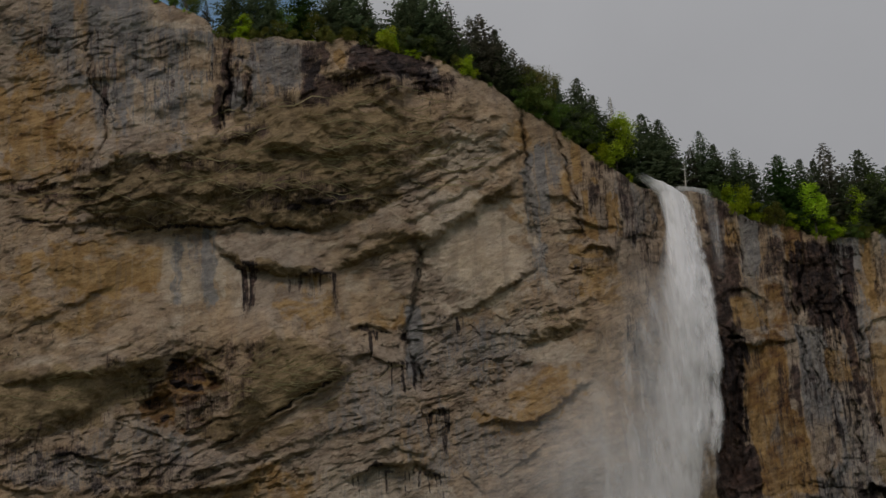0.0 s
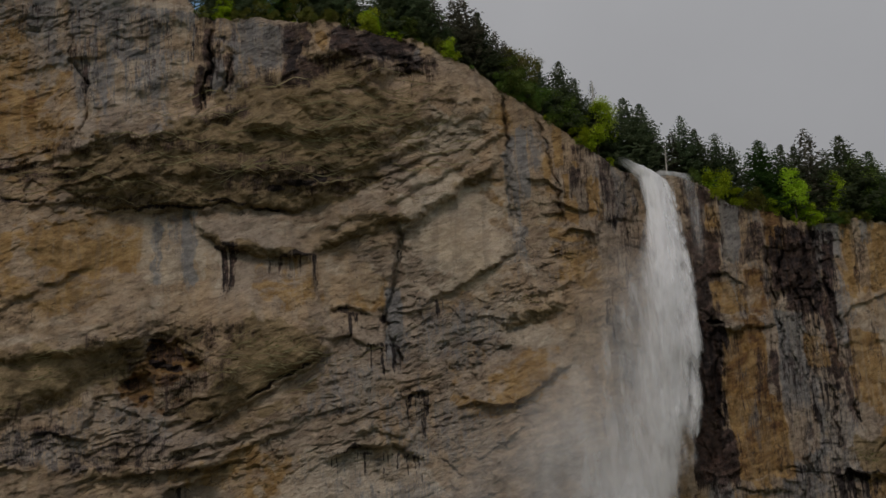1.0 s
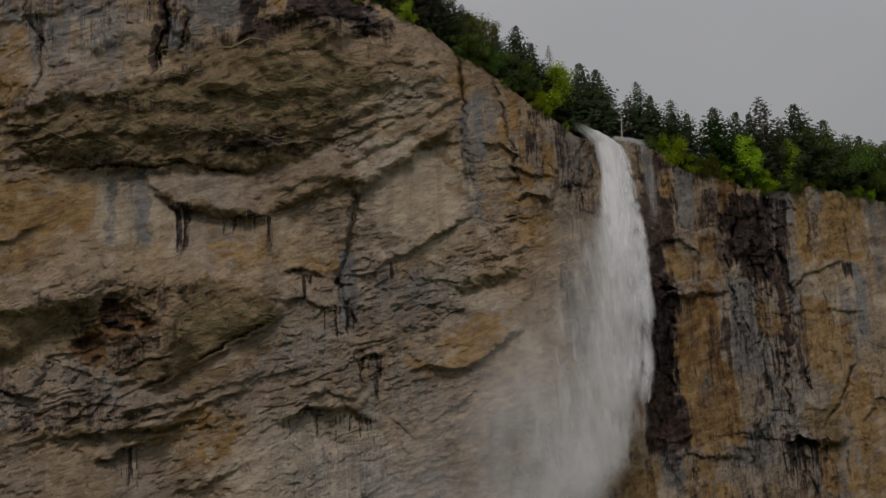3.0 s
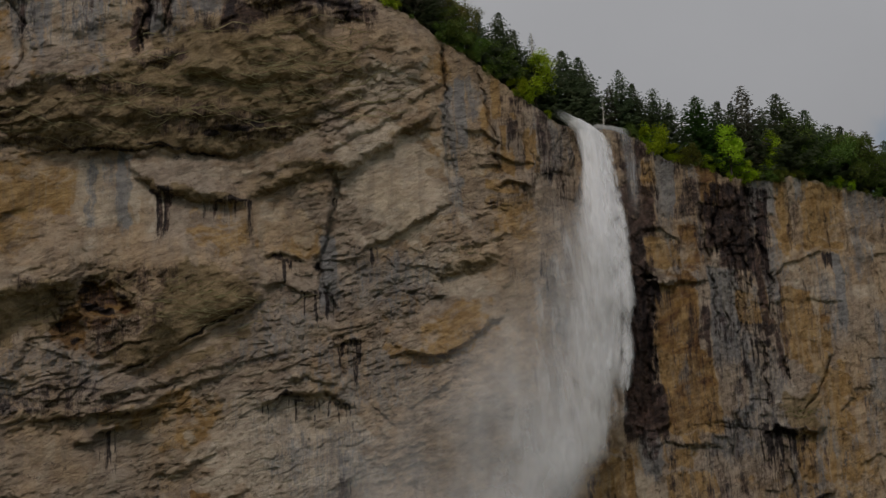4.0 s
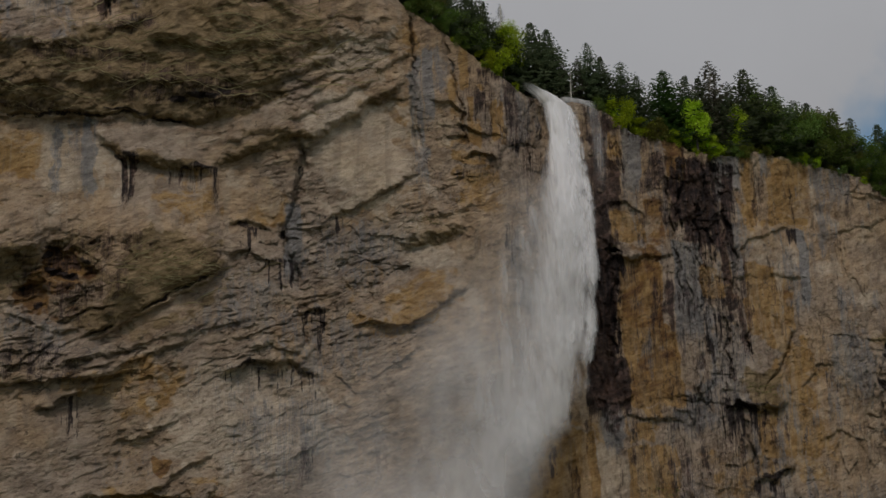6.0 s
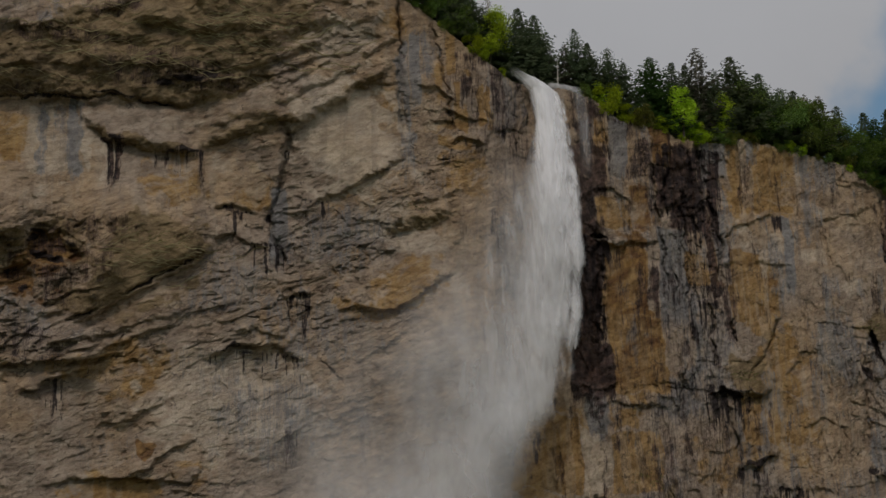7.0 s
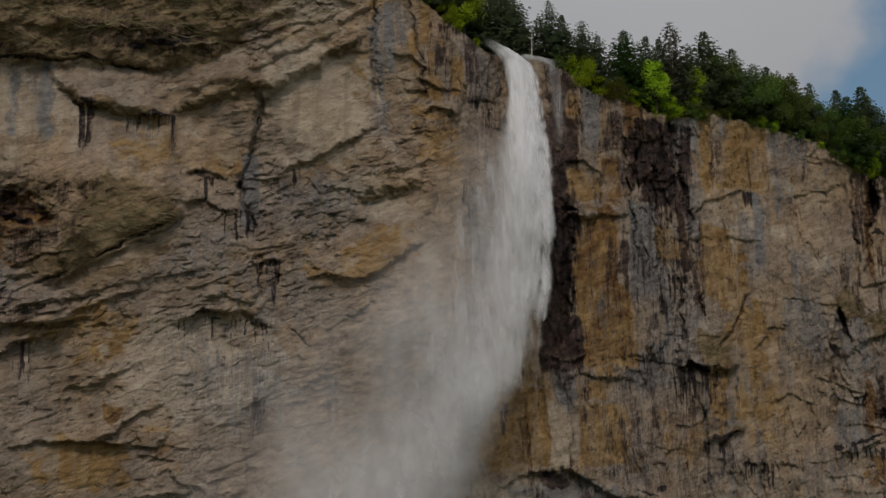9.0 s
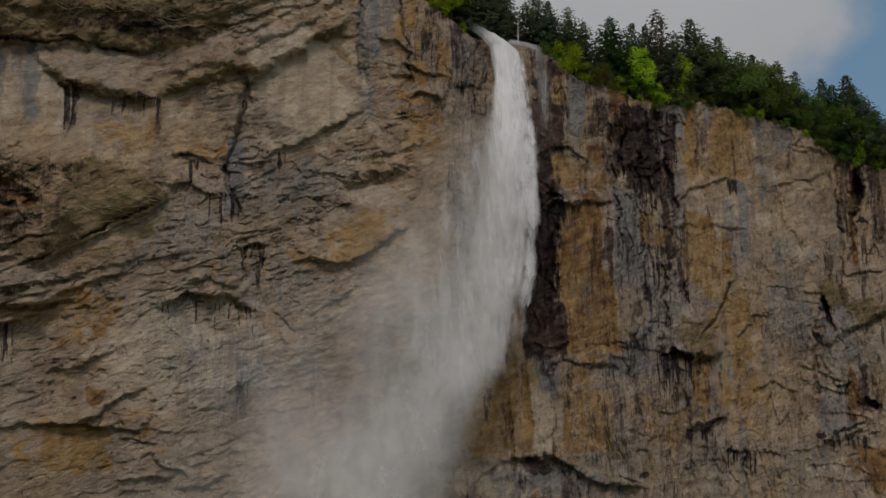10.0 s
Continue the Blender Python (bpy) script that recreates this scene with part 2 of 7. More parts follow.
def water_material(name, lo, hi, scale, along, gain):
    """White water broken into drops and spray: the mesh's cover layer, torn into streaks."""
    m = Nodes(name)
    pos = m.add("ShaderNodeTexCoord").outputs["UV"]
    v = m.noise(m.stretch(pos, (1, along, 1)), scale, 7, 0.62, 0.35)
    v2 = m.noise(m.stretch(pos, (1, along * 2.5, 1)), scale * 0.28, 4, 0.55, 0.5)
    streak = m.math("ADD", m.math("MULTIPLY", v, 0.55), m.math("MULTIPLY", v2, 0.45))
    dens = m.layer("cover").outputs["Fac"]
    torn = m.math("MULTIPLY", dens, m.math("ADD", m.math("MULTIPLY", m.ramp(streak, lo, hi), gain), 1.0 - gain), True)
    m.bsdf.inputs["Base Color"].default_value = (0.965, 0.955, 0.980, 1)
    m.bsdf.inputs["Roughness"].default_value = 0.8
    m.bsdf.inputs["Specular IOR Level"].default_value = 0.1
    glow = m.add("ShaderNodeBsdfTranslucent")
    glow.inputs["Color"].default_value = (0.965, 0.955, 0.980, 1)
    spray = m.add("ShaderNodeMixShader", Fac=0.25)
    m.l.new(m.bsdf.outputs[0], spray.inputs[1])
    m.l.new(glow.outputs[0], spray.inputs[2])
    clear = m.add("ShaderNodeBsdfTransparent")
    both = m.add("ShaderNodeMixShader")
    m.l.new(torn, both.inputs[0])
    m.l.new(clear.outputs[0], both.inputs[1])
    m.l.new(spray.outputs[0], both.inputs[2])
    m.l.new(both.outputs[0], m.n["Material Output"].inputs["Surface"])
    return m.mat


ROCK = rock_material()
BARK = bark_material("bark", (0.05, 0.04, 0.03), (0.14, 0.115, 0.09))
PALE_BARK = bark_material("pale_bark", (0.36, 0.33, 0.29), (0.62, 0.58, 0.53))
SPRUCE = leaf_material("spruce_needles", (0.050, 0.078, 0.040), (0.165, 0.205, 0.112), (0.23, 0.265, 0.15))
SPRUCE_GREEN = leaf_material("young_spruce_needles", (0.028, 0.065, 0.016), (0.075, 0.140, 0.035), (0.11, 0.18, 0.05))
SPRUCE_BROWN = leaf_material("thin_spruce_needles", (0.075, 0.075, 0.055), (0.175, 0.165, 0.12), (0.23, 0.21, 0.15))
LEAF = leaf_material("beech_leaves", (0.060, 0.100, 0.020), (0.185, 0.262, 0.048), (0.27, 0.33, 0.08))
LEAF_BRIGHT = leaf_material("fresh_leaves", (0.25, 0.34, 0.016), (0.50, 0.61, 0.028), (0.58, 0.68, 0.05))
LEAF_OLIVE = leaf_material("yellowing_leaves", (0.10, 0.115, 0.02), (0.22, 0.225, 0.04), (0.30, 0.25, 0.07))
GRASS = leaf_material("grass_blades", (0.06, 0.075, 0.015), (0.15, 0.15, 0.04), (0.20, 0.17, 0.07))
DRY_GRASS = leaf_material("dry_grass", (0.20, 0.155, 0.085), (0.42, 0.34, 0.21), (0.5, 0.41, 0.27))
MEADOW = ground_material("meadow", (0.07, 0.085, 0.035), (0.10, 0.115, 0.05), (0.13, 0.125, 0.085))
FOREST_FLOOR = ground_material("forest_floor", (0.06, 0.07, 0.02), (0.09, 0.08, 0.04), (0.10, 0.12, 0.03))
WATER = water_material("falling_water", 0.30, 0.68, 0.34, 0.16, 0.26)
MIST = water_material("drifting_spray", 0.25, 0.75, 0.14, 0.4, 0.6)
PLUME = water_material("falling_drops", 0.25, 0.6, 0.9, 0.25, 0.35)


# ---- noise for the rock forms ----
TABLE_ANGLE = np.random.RandomState(5).rand(65536).astype(np.float32)
TABLE_COS, TABLE_SIN = np.cos(TABLE_ANGLE * 2 * math.pi), np.sin(TABLE_ANGLE * 2 * math.pi)


def spot(ix, iy, seed):
    """The place in the tables for a lattice point."""
    h = ix * np.int32(73856093) ^ (iy * np.int32(19349663) + np.int32(seed * 8349279 % 2000000011))
    return ((h ^ (h >> 15)) * np.int32(265443577) >> 11) & 65535


def wave(x, y, seed):
    """Smooth gradient noise, about -1 to 1."""
    x, y = np.asarray(x, np.float32), np.asarray(y, np.float32)
    ix, iy = np.floor(x).astype(np.int32), np.floor(y).astype(np.int32)
    fx, fy = x - ix.astype(np.float32), y - iy.astype(np.float32)
    u, v = fx * fx * (3 - 2 * fx), fy * fy * (3 - 2 * fy)
    total = []
    for dx, dy in ((0, 0), (1, 0), (0, 1), (1, 1)):
        k = spot(ix + np.int32(dx), iy + np.int32(dy), seed)
        total.append(TABLE_COS[k] * (fx - dx) + TABLE_SIN[k] * (fy - dy))
    return 1.5 * ((total[0] * (1 - u) + total[1] * u) * (1 - v) + (total[2] * (1 - u) + total[3] * u) * v)


def layers(x, y, octaves, seed, gain=0.5, ridged=False):
    out, amp = np.zeros(np.shape(x), np.float32), 1.0
    for k in range(octaves):
        n = wave(x * 2 ** k + 17.3 * k, y * 2 ** k - 9.1 * k, seed + k)
        out += amp * ((1 - 2 * np.abs(n)) if ridged else n)
        amp *= gain
    return out


def blocks(x, y, seed):
    """Broken facets: each cell has its own step and tilt. Also gives the closeness to the joint between two cells."""
    x, y = x.astype(np.float32), y.astype(np.float32)
    ix, iy = np.floor(x).astype(np.int32), np.floor(y).astype(np.int32)
    near, second = np.full_like(x, 9.0), np.full_like(x, 9.0)
    height = np.zeros_like(x)
    for dx in (-1, 0, 1):
        for dy in (-1, 0, 1):
            cx, cy = ix + np.int32(dx), iy + np.int32(dy)
            k = spot(cx, cy, seed)
            ax, ay = x - cx - TABLE_ANGLE[k], y - cy - TABLE_ANGLE[(k + 101) & 65535]
            d = np.hypot(ax, ay)
            rise = TABLE_ANGLE[(k + 211) & 65535] - 0.5 + 1.1 * ((TABLE_ANGLE[(k + 307) & 65535] - 0.5) * ax + (TABLE_ANGLE[(k + 401) & 65535] - 0.35) * ay)
            closer = d < near
            second = np.where(closer, near, np.minimum(second, d))
            height = np.where(closer, rise, height)
            near = np.where(closer, d, near)
    return height, second - near


def smooth(v, lo, hi):
    t = np.clip((v - lo) / (hi - lo), 0, 1)
    return t * t * (3 - 2 * t)


# ---- the cliff ----
WALL_Y, WALL_RUN = 588.0, 0.38                   # the face runs along y = WALL_Y + WALL_RUN * x


RIM_X = [-195.7, -174.4, -155.9, -137.2, -121.3, -113.2, -106.7, -98.6, -94.5, -90.4, -78.8, -65.5, -57.0, -48.5, -38.3, -27.9, -19.4, -12.6, -2.4, 9.5, 19.6, 27.3, 33.2, 43.2, 53.2, 60.2, 65.3, 80.0, 85.2, 98.4, 110.4, 120.4, 134.4, 144.6, 152.5, 160.7, 174.9, 198.5, 224.6]
RIM_Z = [340.7, 338.1, 336.9, 337.1, 337.4, 337.7, 336.3, 333.4, 328.4, 327.0, 329.6, 329.6, 331.9, 329.8, 328.4, 328.1, 323.7, 321.2, 313.5, 306.5, 298.8, 293.7, 289.8, 290.5, 289.9, 287.3, 283.0, 281.7, 279.0, 279.6, 282.3, 281.7, 279.5, 278.9, 272.9, 270.2, 269.3, 264.3, 261.2]

FOOT = 100.0                                     # above this the face is modelled finely
DX, NROW = 0.32, 720                             # metres between columns; rows up the face
CX = np.arange(-205.0, 226.0, DX).astype(np.float32)
rim_z = np.interp(CX, RIM_X, RIM_Z)
rim_z = rim_z + 0.7 * layers(CX / 9.0, CX * 0 + 3.3, 4, 51) + 0.5 * layers(CX / 2.0, CX * 0 + 8.3, 3, 57)
V = np.linspace(0, 1, NROW).astype(np.float32)[:, None]
X = np.broadcast_to(CX[None, :], (NROW, CX.size)).copy()
Z = (FOOT + (rim_z[None, :] - FOOT) * V).astype(np.float32)
# rough coordinates, so that no edge runs clean
XW = X + 1.3 * layers(X / 7.0, Z / 7.0, 4, 3) + 0.35 * layers(X / 1.6, Z / 1.6, 3, 31)
ZW = Z + 1.3 * layers(X / 7.0 + 40, Z / 7.0, 4, 7) + 0.35 * layers(X / 1.6 + 9, Z / 1.6, 3, 37)
RELIEF = np.zeros_like(X)
# dark and black carry stains and also shade painted under ledges and in holes
STAIN_SHADE = {k: np.zeros_like(X) for k in ("ochre", "grey", "dark", "black", "moss", "rust", "rough", "pale", "calm")}
STREAK = {f: smooth(layers((0.8 * X + 0.2 * XW) / (0.85 * f) + 0.03 * Z, Z / 22.0, 3, 71 + int(10 * f)) + 0.7 * layers(X / (3.4 * f), Z / 40.0, 3, 171 + int(10 * f)), -0.15, 0.45) for f in (1.2, 1.6, 2.2, 3.0, 5.0)}
UNEVEN = 1 + 0.45 * layers(X / 14.0, Z / 14.0, 3, 13)


RAGGED = 0.35 * layers(X / 6.0, Z / 6.0, 4, 97)


def columns(x0, x1):
    """The columns of the face between x0 and x1, with a margin for the rough coordinates."""
    return slice(max(int((x0 - CX[0]) / DX) - 16, 0), max(int((x1 - CX[0]) / DX) + 16, 1))


def step(pts, out, width, up, down, grown=0.0):
    """A ledge along pts: the rock above it overhangs by out metres, over a band of the given width (one, or one for
    each point).
    grown: how strongly its underside takes the darker olive tint."""
    xs, zs = [p[0] for p in pts], [p[1] for p in pts]
    out *= 0.6 if xs[0] > 44 else 1.0        # the ribbed face beyond the fall has shallower ledges
    c = columns(xs[0], xs[-1])
    x = XW[:, c]
    d = ZW[:, c] - np.interp(x, xs, zs).astype(np.float32)
    ends = min(9.0, (xs[-1] - xs[0]) * 0.22)
    fade = smooth(x, xs[0] - 1, xs[0] + ends) * (1 - smooth(x, xs[-1] - ends, xs[-1] + 1))
    if not isinstance(width, (int, float)):
        width = np.interp(x, xs, width).astype(np.float32)
    t = np.clip((d + width) / width, 0, 1)
    s = 1 - (1 - t) ** 2                     # deepest at the back, rounding out to the lip
    RELIEF[:, c] += out * fade * UNEVEN[:, c] * (0.85 * s * np.exp(-np.maximum(d, 0) / up) - 0.15 * (1 - s) * np.exp(np.minimum(d + width, 0) / down))
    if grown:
        STAIN_SHADE["moss"][:, c] = np.maximum(STAIN_SHADE["moss"][:, c], grown * fade * smooth(d, -width - 0.3, -width + 0.5) * (1 - smooth(d + 5 * RAGGED[:, c], -1.5, 2.0)))


def groove(pts, deep, width):
    """A crack or gully that runs down through pts."""
    xs, zs = [p[0] for p in pts][::-1], [p[1] for p in pts][::-1]
    c = columns(min(xs) - 2 * width, max(xs) + 2 * width)
    z = ZW[:, c]
    fade = smooth(z, zs[0] - 2, zs[0] + 4) * (1 - smooth(z, zs[-1] - 3, zs[-1] + 2))
    RELIEF[:, c] -= deep * fade * np.exp(-((XW[:, c] - np.interp(z, zs, xs)) / (width * 0.5)) ** 2)


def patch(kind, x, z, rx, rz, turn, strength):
    """A patch where the rock has another colour; dark ones under ledges and in holes are painted shade."""
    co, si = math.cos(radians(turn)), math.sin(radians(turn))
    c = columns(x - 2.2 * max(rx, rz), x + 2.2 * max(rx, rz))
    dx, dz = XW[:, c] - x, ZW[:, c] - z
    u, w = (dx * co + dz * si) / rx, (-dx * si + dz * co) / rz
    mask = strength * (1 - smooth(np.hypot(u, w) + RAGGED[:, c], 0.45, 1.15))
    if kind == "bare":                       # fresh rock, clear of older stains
        for layer in STAIN_SHADE.values():
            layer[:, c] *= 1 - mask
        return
    STAIN_SHADE[kind][:, c] = np.maximum(STAIN_SHADE[kind][:, c], mask)


def panel(kind, x0, x1, z0, z1, strength, edge=0.8):
    """An upright panel of another colour between two joints."""
    c = columns(x0 - 4, x1 + 4)
    x, z = 0.6 * X[:, c] + 0.4 * XW[:, c] + 0.5 * np.sin(Z[:, c] / 5.0 + x0), ZW[:, c] + 3 * RAGGED[:, c]
    mask = strength * smooth(x, x0 - edge, x0 + edge) * (1 - smooth(x, x1 - edge, x1 + edge)) * smooth(z, z0 - 1.2, z0 + (1.2 if kind in ("bare", "ochre", "rust") else 0.5 * (z1 - z0))) * (1 - smooth(z, z1 - 1.2, z1 + 1.2))
    if kind == "bare":
        for layer in STAIN_SHADE.values():
            layer[:, c] *= 1 - mask
        return
    STAIN_SHADE[kind][:, c] = np.maximum(STAIN_SHADE[kind][:, c], mask)


def stripe(kind, x0, x1, z0, z1, strength, edge, clear):
    """A panel of one colour on rock that has first been cleared of older stains."""
    if clear:
        panel("bare", x0, x1, z0, z1, clear, edge)
    panel(kind, x0, x1, z0, z1, strength, edge)


def crease(pts, clear, deep):
    """The sharp line where an overhang meets the wall: a narrow open joint, its shade also painted black, and clean
    wall for some metres below it.
    """
    xs, zs = [p[0] for p in pts], [p[1] for p in pts]
    c = columns(xs[0] - 2, xs[-1] + 2)
    d = ZW[:, c] - np.interp(XW[:, c], xs, zs)
    fade = smooth(X[:, c], xs[0] - 2, xs[0] + 4) * (1 - smooth(X[:, c], xs[-1] - 8, xs[-1]))
    below = fade * (1 - smooth(d, -0.6, 0.0)) * smooth(d, -clear, -0.5 * clear)
    for kind in ("moss", "dark", "black"):
        STAIN_SHADE[kind][:, c] *= 1 - below
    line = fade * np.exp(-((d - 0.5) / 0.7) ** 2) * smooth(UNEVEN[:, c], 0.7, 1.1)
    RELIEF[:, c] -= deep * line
    # black along the joint, standing in for the shade inside it
    STAIN_SHADE["black"][:, c] = np.maximum(STAIN_SHADE["black"][:, c], 0.75 * line)


def pit(x, z, rx, rz, turn, deep):
    """A hole or deep notch in the face."""
    co, si = math.cos(radians(turn)), math.sin(radians(turn))
    c = columns(x - 2.2 * max(rx, rz), x + 2.2 * max(rx, rz))
    dx, dz = XW[:, c] - x, ZW[:, c] - z
    u, w = (dx * co + dz * si) / rx, (-dx * si + dz * co) / rz
    RELIEF[:, c] -= deep * (1 - smooth(np.hypot(u, w) + 0.8 * RAGGED[:, c], 0.55, 0.95))


def drips(kind, x0, x1, z, length, strength, fine):
    """Water stains in streaks below an edge."""
    c = columns(x0 - 2, x1 + 2)
    x, lines = 0.75 * X[:, c] + 0.25 * XW[:, c], STREAK[fine][:, c]
    side = smooth(x, x0 - 1, x0 + 1.2) * (1 - smooth(x, x1 - 1.2, x1 + 1))
    d = z - Z[:, c] + 0.6 * (x - X[:, c])
    run = smooth(d, -1.0, 1.2) * (1 - smooth(d / (length * (0.12 + 0.95 * lines)), 0.35, 1.0))
    hairs = 0.62 + 0.38 * smooth(layers(x / 0.55, Z[:, c] / 9.0, 2, 611), -0.35, 0.35)
    STAIN_SHADE[kind][:, c] = np.maximum(STAIN_SHADE[kind][:, c], hairs * strength * side * run * np.maximum(0.15 + 0.85 * lines, 1 - smooth(d + 0.1 * length * RAGGED[:, c] / 0.35, 0.05 * length, 0.22 * length)))


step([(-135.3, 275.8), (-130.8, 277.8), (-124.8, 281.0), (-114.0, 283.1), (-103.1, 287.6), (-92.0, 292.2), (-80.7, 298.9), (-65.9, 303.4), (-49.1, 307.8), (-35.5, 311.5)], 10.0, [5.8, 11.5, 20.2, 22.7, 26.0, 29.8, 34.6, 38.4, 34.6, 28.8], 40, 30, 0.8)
step([(-42.3, 309.4), (-32.0, 312.1), (-16.5, 313.0), (-5.1, 312.8)], 3.5, [30.8, 28.8, 19.2, 7.7], 20, 20)
step([(-53.2, 280.5), (-43.1, 284.8), (-32.8, 291.3), (-25.8, 296.4)], 1.6, 1.6, 6, 5)
step([(-43.3, 278.3), (-33.2, 281.7), (-20.9, 290.7), (-12.0, 297.6)], 1.6, 1.6, 6, 5)
step([(-32.2, 307.1), (-25.3, 309.5), (-16.7, 308.6), (-9.6, 310.6)], 1.4, 1.4, 6, 5)
step([(-25.8, 297.6), (-17.0, 300.6), (-7.6, 299.7)], 1.4, 1.6, 6, 5)
step([(-15.8, 291.3), (-8.6, 296.0), (-4.1, 300.1)], 1.6, 1.6, 6, 5)
step([(-150.9, 269.9), (-144.3, 272.5), (-138.3, 274.4), (-130.8, 277.4), (-125.6, 280.9), (-118.6, 281.3)], 2.0, 2.5, 8, 6)
step([(-117.1, 281.5), (-109.3, 285.5), (-103.1, 288.7), (-95.2, 289.2), (-88.8, 294.5), (-80.7, 300.1), (-72.5, 301.5)], 1.6, 2.1, 8, 6)
step([(-142.4, 260.6), (-136.4, 261.2), (-130.4, 262.6), (-125.2, 264.6)], 1.8, 2.1, 6, 6)
step([(-123.0, 269.1), (-115.4, 271.4), (-107.7, 275.5), (-101.4, 278.0)], 1.5, 1.8, 6, 6)
step([(-127.3, 260.0), (-116.7, 260.7), (-102.9, 262.5), (-96.3, 262.4)], 2.0, 1.4, 8, 8)
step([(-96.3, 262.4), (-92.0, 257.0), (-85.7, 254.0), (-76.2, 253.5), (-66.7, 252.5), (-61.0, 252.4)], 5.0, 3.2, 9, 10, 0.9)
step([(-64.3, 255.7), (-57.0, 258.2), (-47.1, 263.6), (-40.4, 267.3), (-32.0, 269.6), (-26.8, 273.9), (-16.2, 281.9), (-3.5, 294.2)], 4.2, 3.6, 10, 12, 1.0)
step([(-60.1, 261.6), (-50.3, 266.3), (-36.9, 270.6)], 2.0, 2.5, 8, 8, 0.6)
step([(-45.2, 271.9), (-35.1, 275.7), (-22.9, 284.7), (-12.3, 291.7)], 1.8, 2.5, 7, 7)
step([(-53.0, 287.2), (-39.4, 296.0), (-25.6, 302.0), (-16.8, 305.0), (-8.1, 306.4)], 1.5, 2.5, 8, 7)
step([(-65.9, 305.9), (-52.4, 310.5), (-42.1, 316.2), (-31.8, 319.1), (-19.6, 320.7)], 2.2, 3.2, 10, 8)
step([(-75.7, 305.7), (-69.1, 312.4), (-64.0, 319.0), (-55.5, 321.3), (-43.5, 325.2), (-31.6, 323.6)], 2.5, 3.6, 10, 8)
step([(-139.3, 305.1), (-131.6, 308.3), (-123.9, 311.2), (-117.6, 314.0)], 1.5, 1.8, 7, 5)
step([(-154.7, 307.6), (-147.1, 308.6), (-142.4, 306.9)], 1.2, 2.1, 7, 7)
step([(-140.2, 286.6), (-132.6, 285.3), (-126.4, 286.0)], 1.2, 1.6, 7, 7)
step([(-85.6, 290.7), (-72.6, 294.5), (-59.5, 293.7), (-46.1, 297.6), (-32.4, 302.7)], 2.2, 3.9, 10, 10)
step([(-87.2, 280.0), (-76.0, 280.5), (-63.0, 282.3), (-53.0, 287.2)], 2.4, 4.3, 10, 8)
step([(-104.4, 264.0), (-92.0, 265.8), (-79.3, 267.8), (-66.4, 269.9), (-53.2, 277.6)], 2.5, 4.3, 8, 8)
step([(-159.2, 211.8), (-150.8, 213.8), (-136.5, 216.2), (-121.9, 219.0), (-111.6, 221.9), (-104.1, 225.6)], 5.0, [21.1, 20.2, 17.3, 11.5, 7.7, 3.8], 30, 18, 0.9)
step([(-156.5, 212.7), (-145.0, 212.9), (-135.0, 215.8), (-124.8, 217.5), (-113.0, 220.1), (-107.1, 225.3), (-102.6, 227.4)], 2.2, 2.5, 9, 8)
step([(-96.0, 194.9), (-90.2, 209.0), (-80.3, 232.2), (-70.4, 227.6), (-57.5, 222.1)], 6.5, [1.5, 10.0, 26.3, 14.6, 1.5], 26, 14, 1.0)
step([(-97.1, 193.2), (-90.1, 198.7), (-80.2, 205.6), (-70.4, 212.6), (-61.0, 219.3), (-56.2, 222.2)], 3.0, 1.6, 18, 8)
step([(-150.0, 194.2), (-141.6, 198.0), (-131.8, 203.9), (-123.2, 210.8)], 3.0, 3.6, 12, 8)
step([(-132.9, 192.0), (-127.1, 191.4), (-121.3, 192.8)], 1.8, 1.6, 6, 5)
step([(-106.7, 187.8), (-99.3, 189.5), (-88.9, 192.8), (-81.4, 196.6), (-70.6, 201.0), (-61.3, 205.4)], 2.0, 1.8, 7, 6)
step([(-103.7, 184.7), (-94.9, 186.2), (-87.4, 188.9), (-73.8, 195.8), (-64.5, 200.4)], 1.8, 1.8, 7, 6)
step([(-123.9, 179.7), (-112.4, 181.6), (-102.2, 184.4), (-88.9, 186.5), (-79.9, 190.4)], 2.4, 1.8, 9, 7)
step([(-146.7, 181.3), (-141.0, 181.3), (-134.0, 182.6)], 1.4, 1.4, 6, 5)
step([(-138.6, 236.8), (-131.2, 237.1), (-126.9, 242.2), (-122.4, 243.8)], 1.4, 1.6, 8, 5)
step([(-148.5, 227.1), (-142.8, 231.3), (-135.6, 234.5)], 1.2, 1.4, 7, 6)
step([(-126.4, 221.6), (-119.1, 225.0), (-116.1, 226.7)], 1.2, 1.4, 7, 6)
step([(-58.3, 235.3), (-52.7, 235.8), (-46.3, 235.2)], 1.8, 1.2, 6, 5)
step([(-59.3, 226.3), (-51.3, 227.7), (-46.6, 225.2), (-41.8, 224.5)], 1.6, 1.4, 6, 5)
step([(-32.9, 237.8), (-28.1, 241.8), (-23.1, 243.7), (-16.2, 249.5), (-10.9, 254.0), (-0.4, 260.3)], 2.0, 1.1, 9, 7)
step([(-28.8, 226.6), (-20.4, 231.6), (-15.3, 234.2)], 1.8, 2.1, 7, 6)
step([(-20.6, 227.2), (-12.2, 229.3), (-4.0, 228.5)], 1.6, 1.8, 6, 6)
step([(-11.9, 234.8), (-5.0, 239.0), (5.3, 242.5), (12.4, 246.4)], 3.4, 4.6, 12, 7, 0.6)
step([(-1.2, 246.1), (5.6, 246.7), (16.3, 252.4)], 1.5, 1.6, 7, 6)
step([(-21.5, 208.1), (-14.9, 209.6), (-8.4, 209.3), (-1.5, 213.7), (7.3, 221.8), (14.3, 225.4)], 2.8, 1.6, 12, 8)
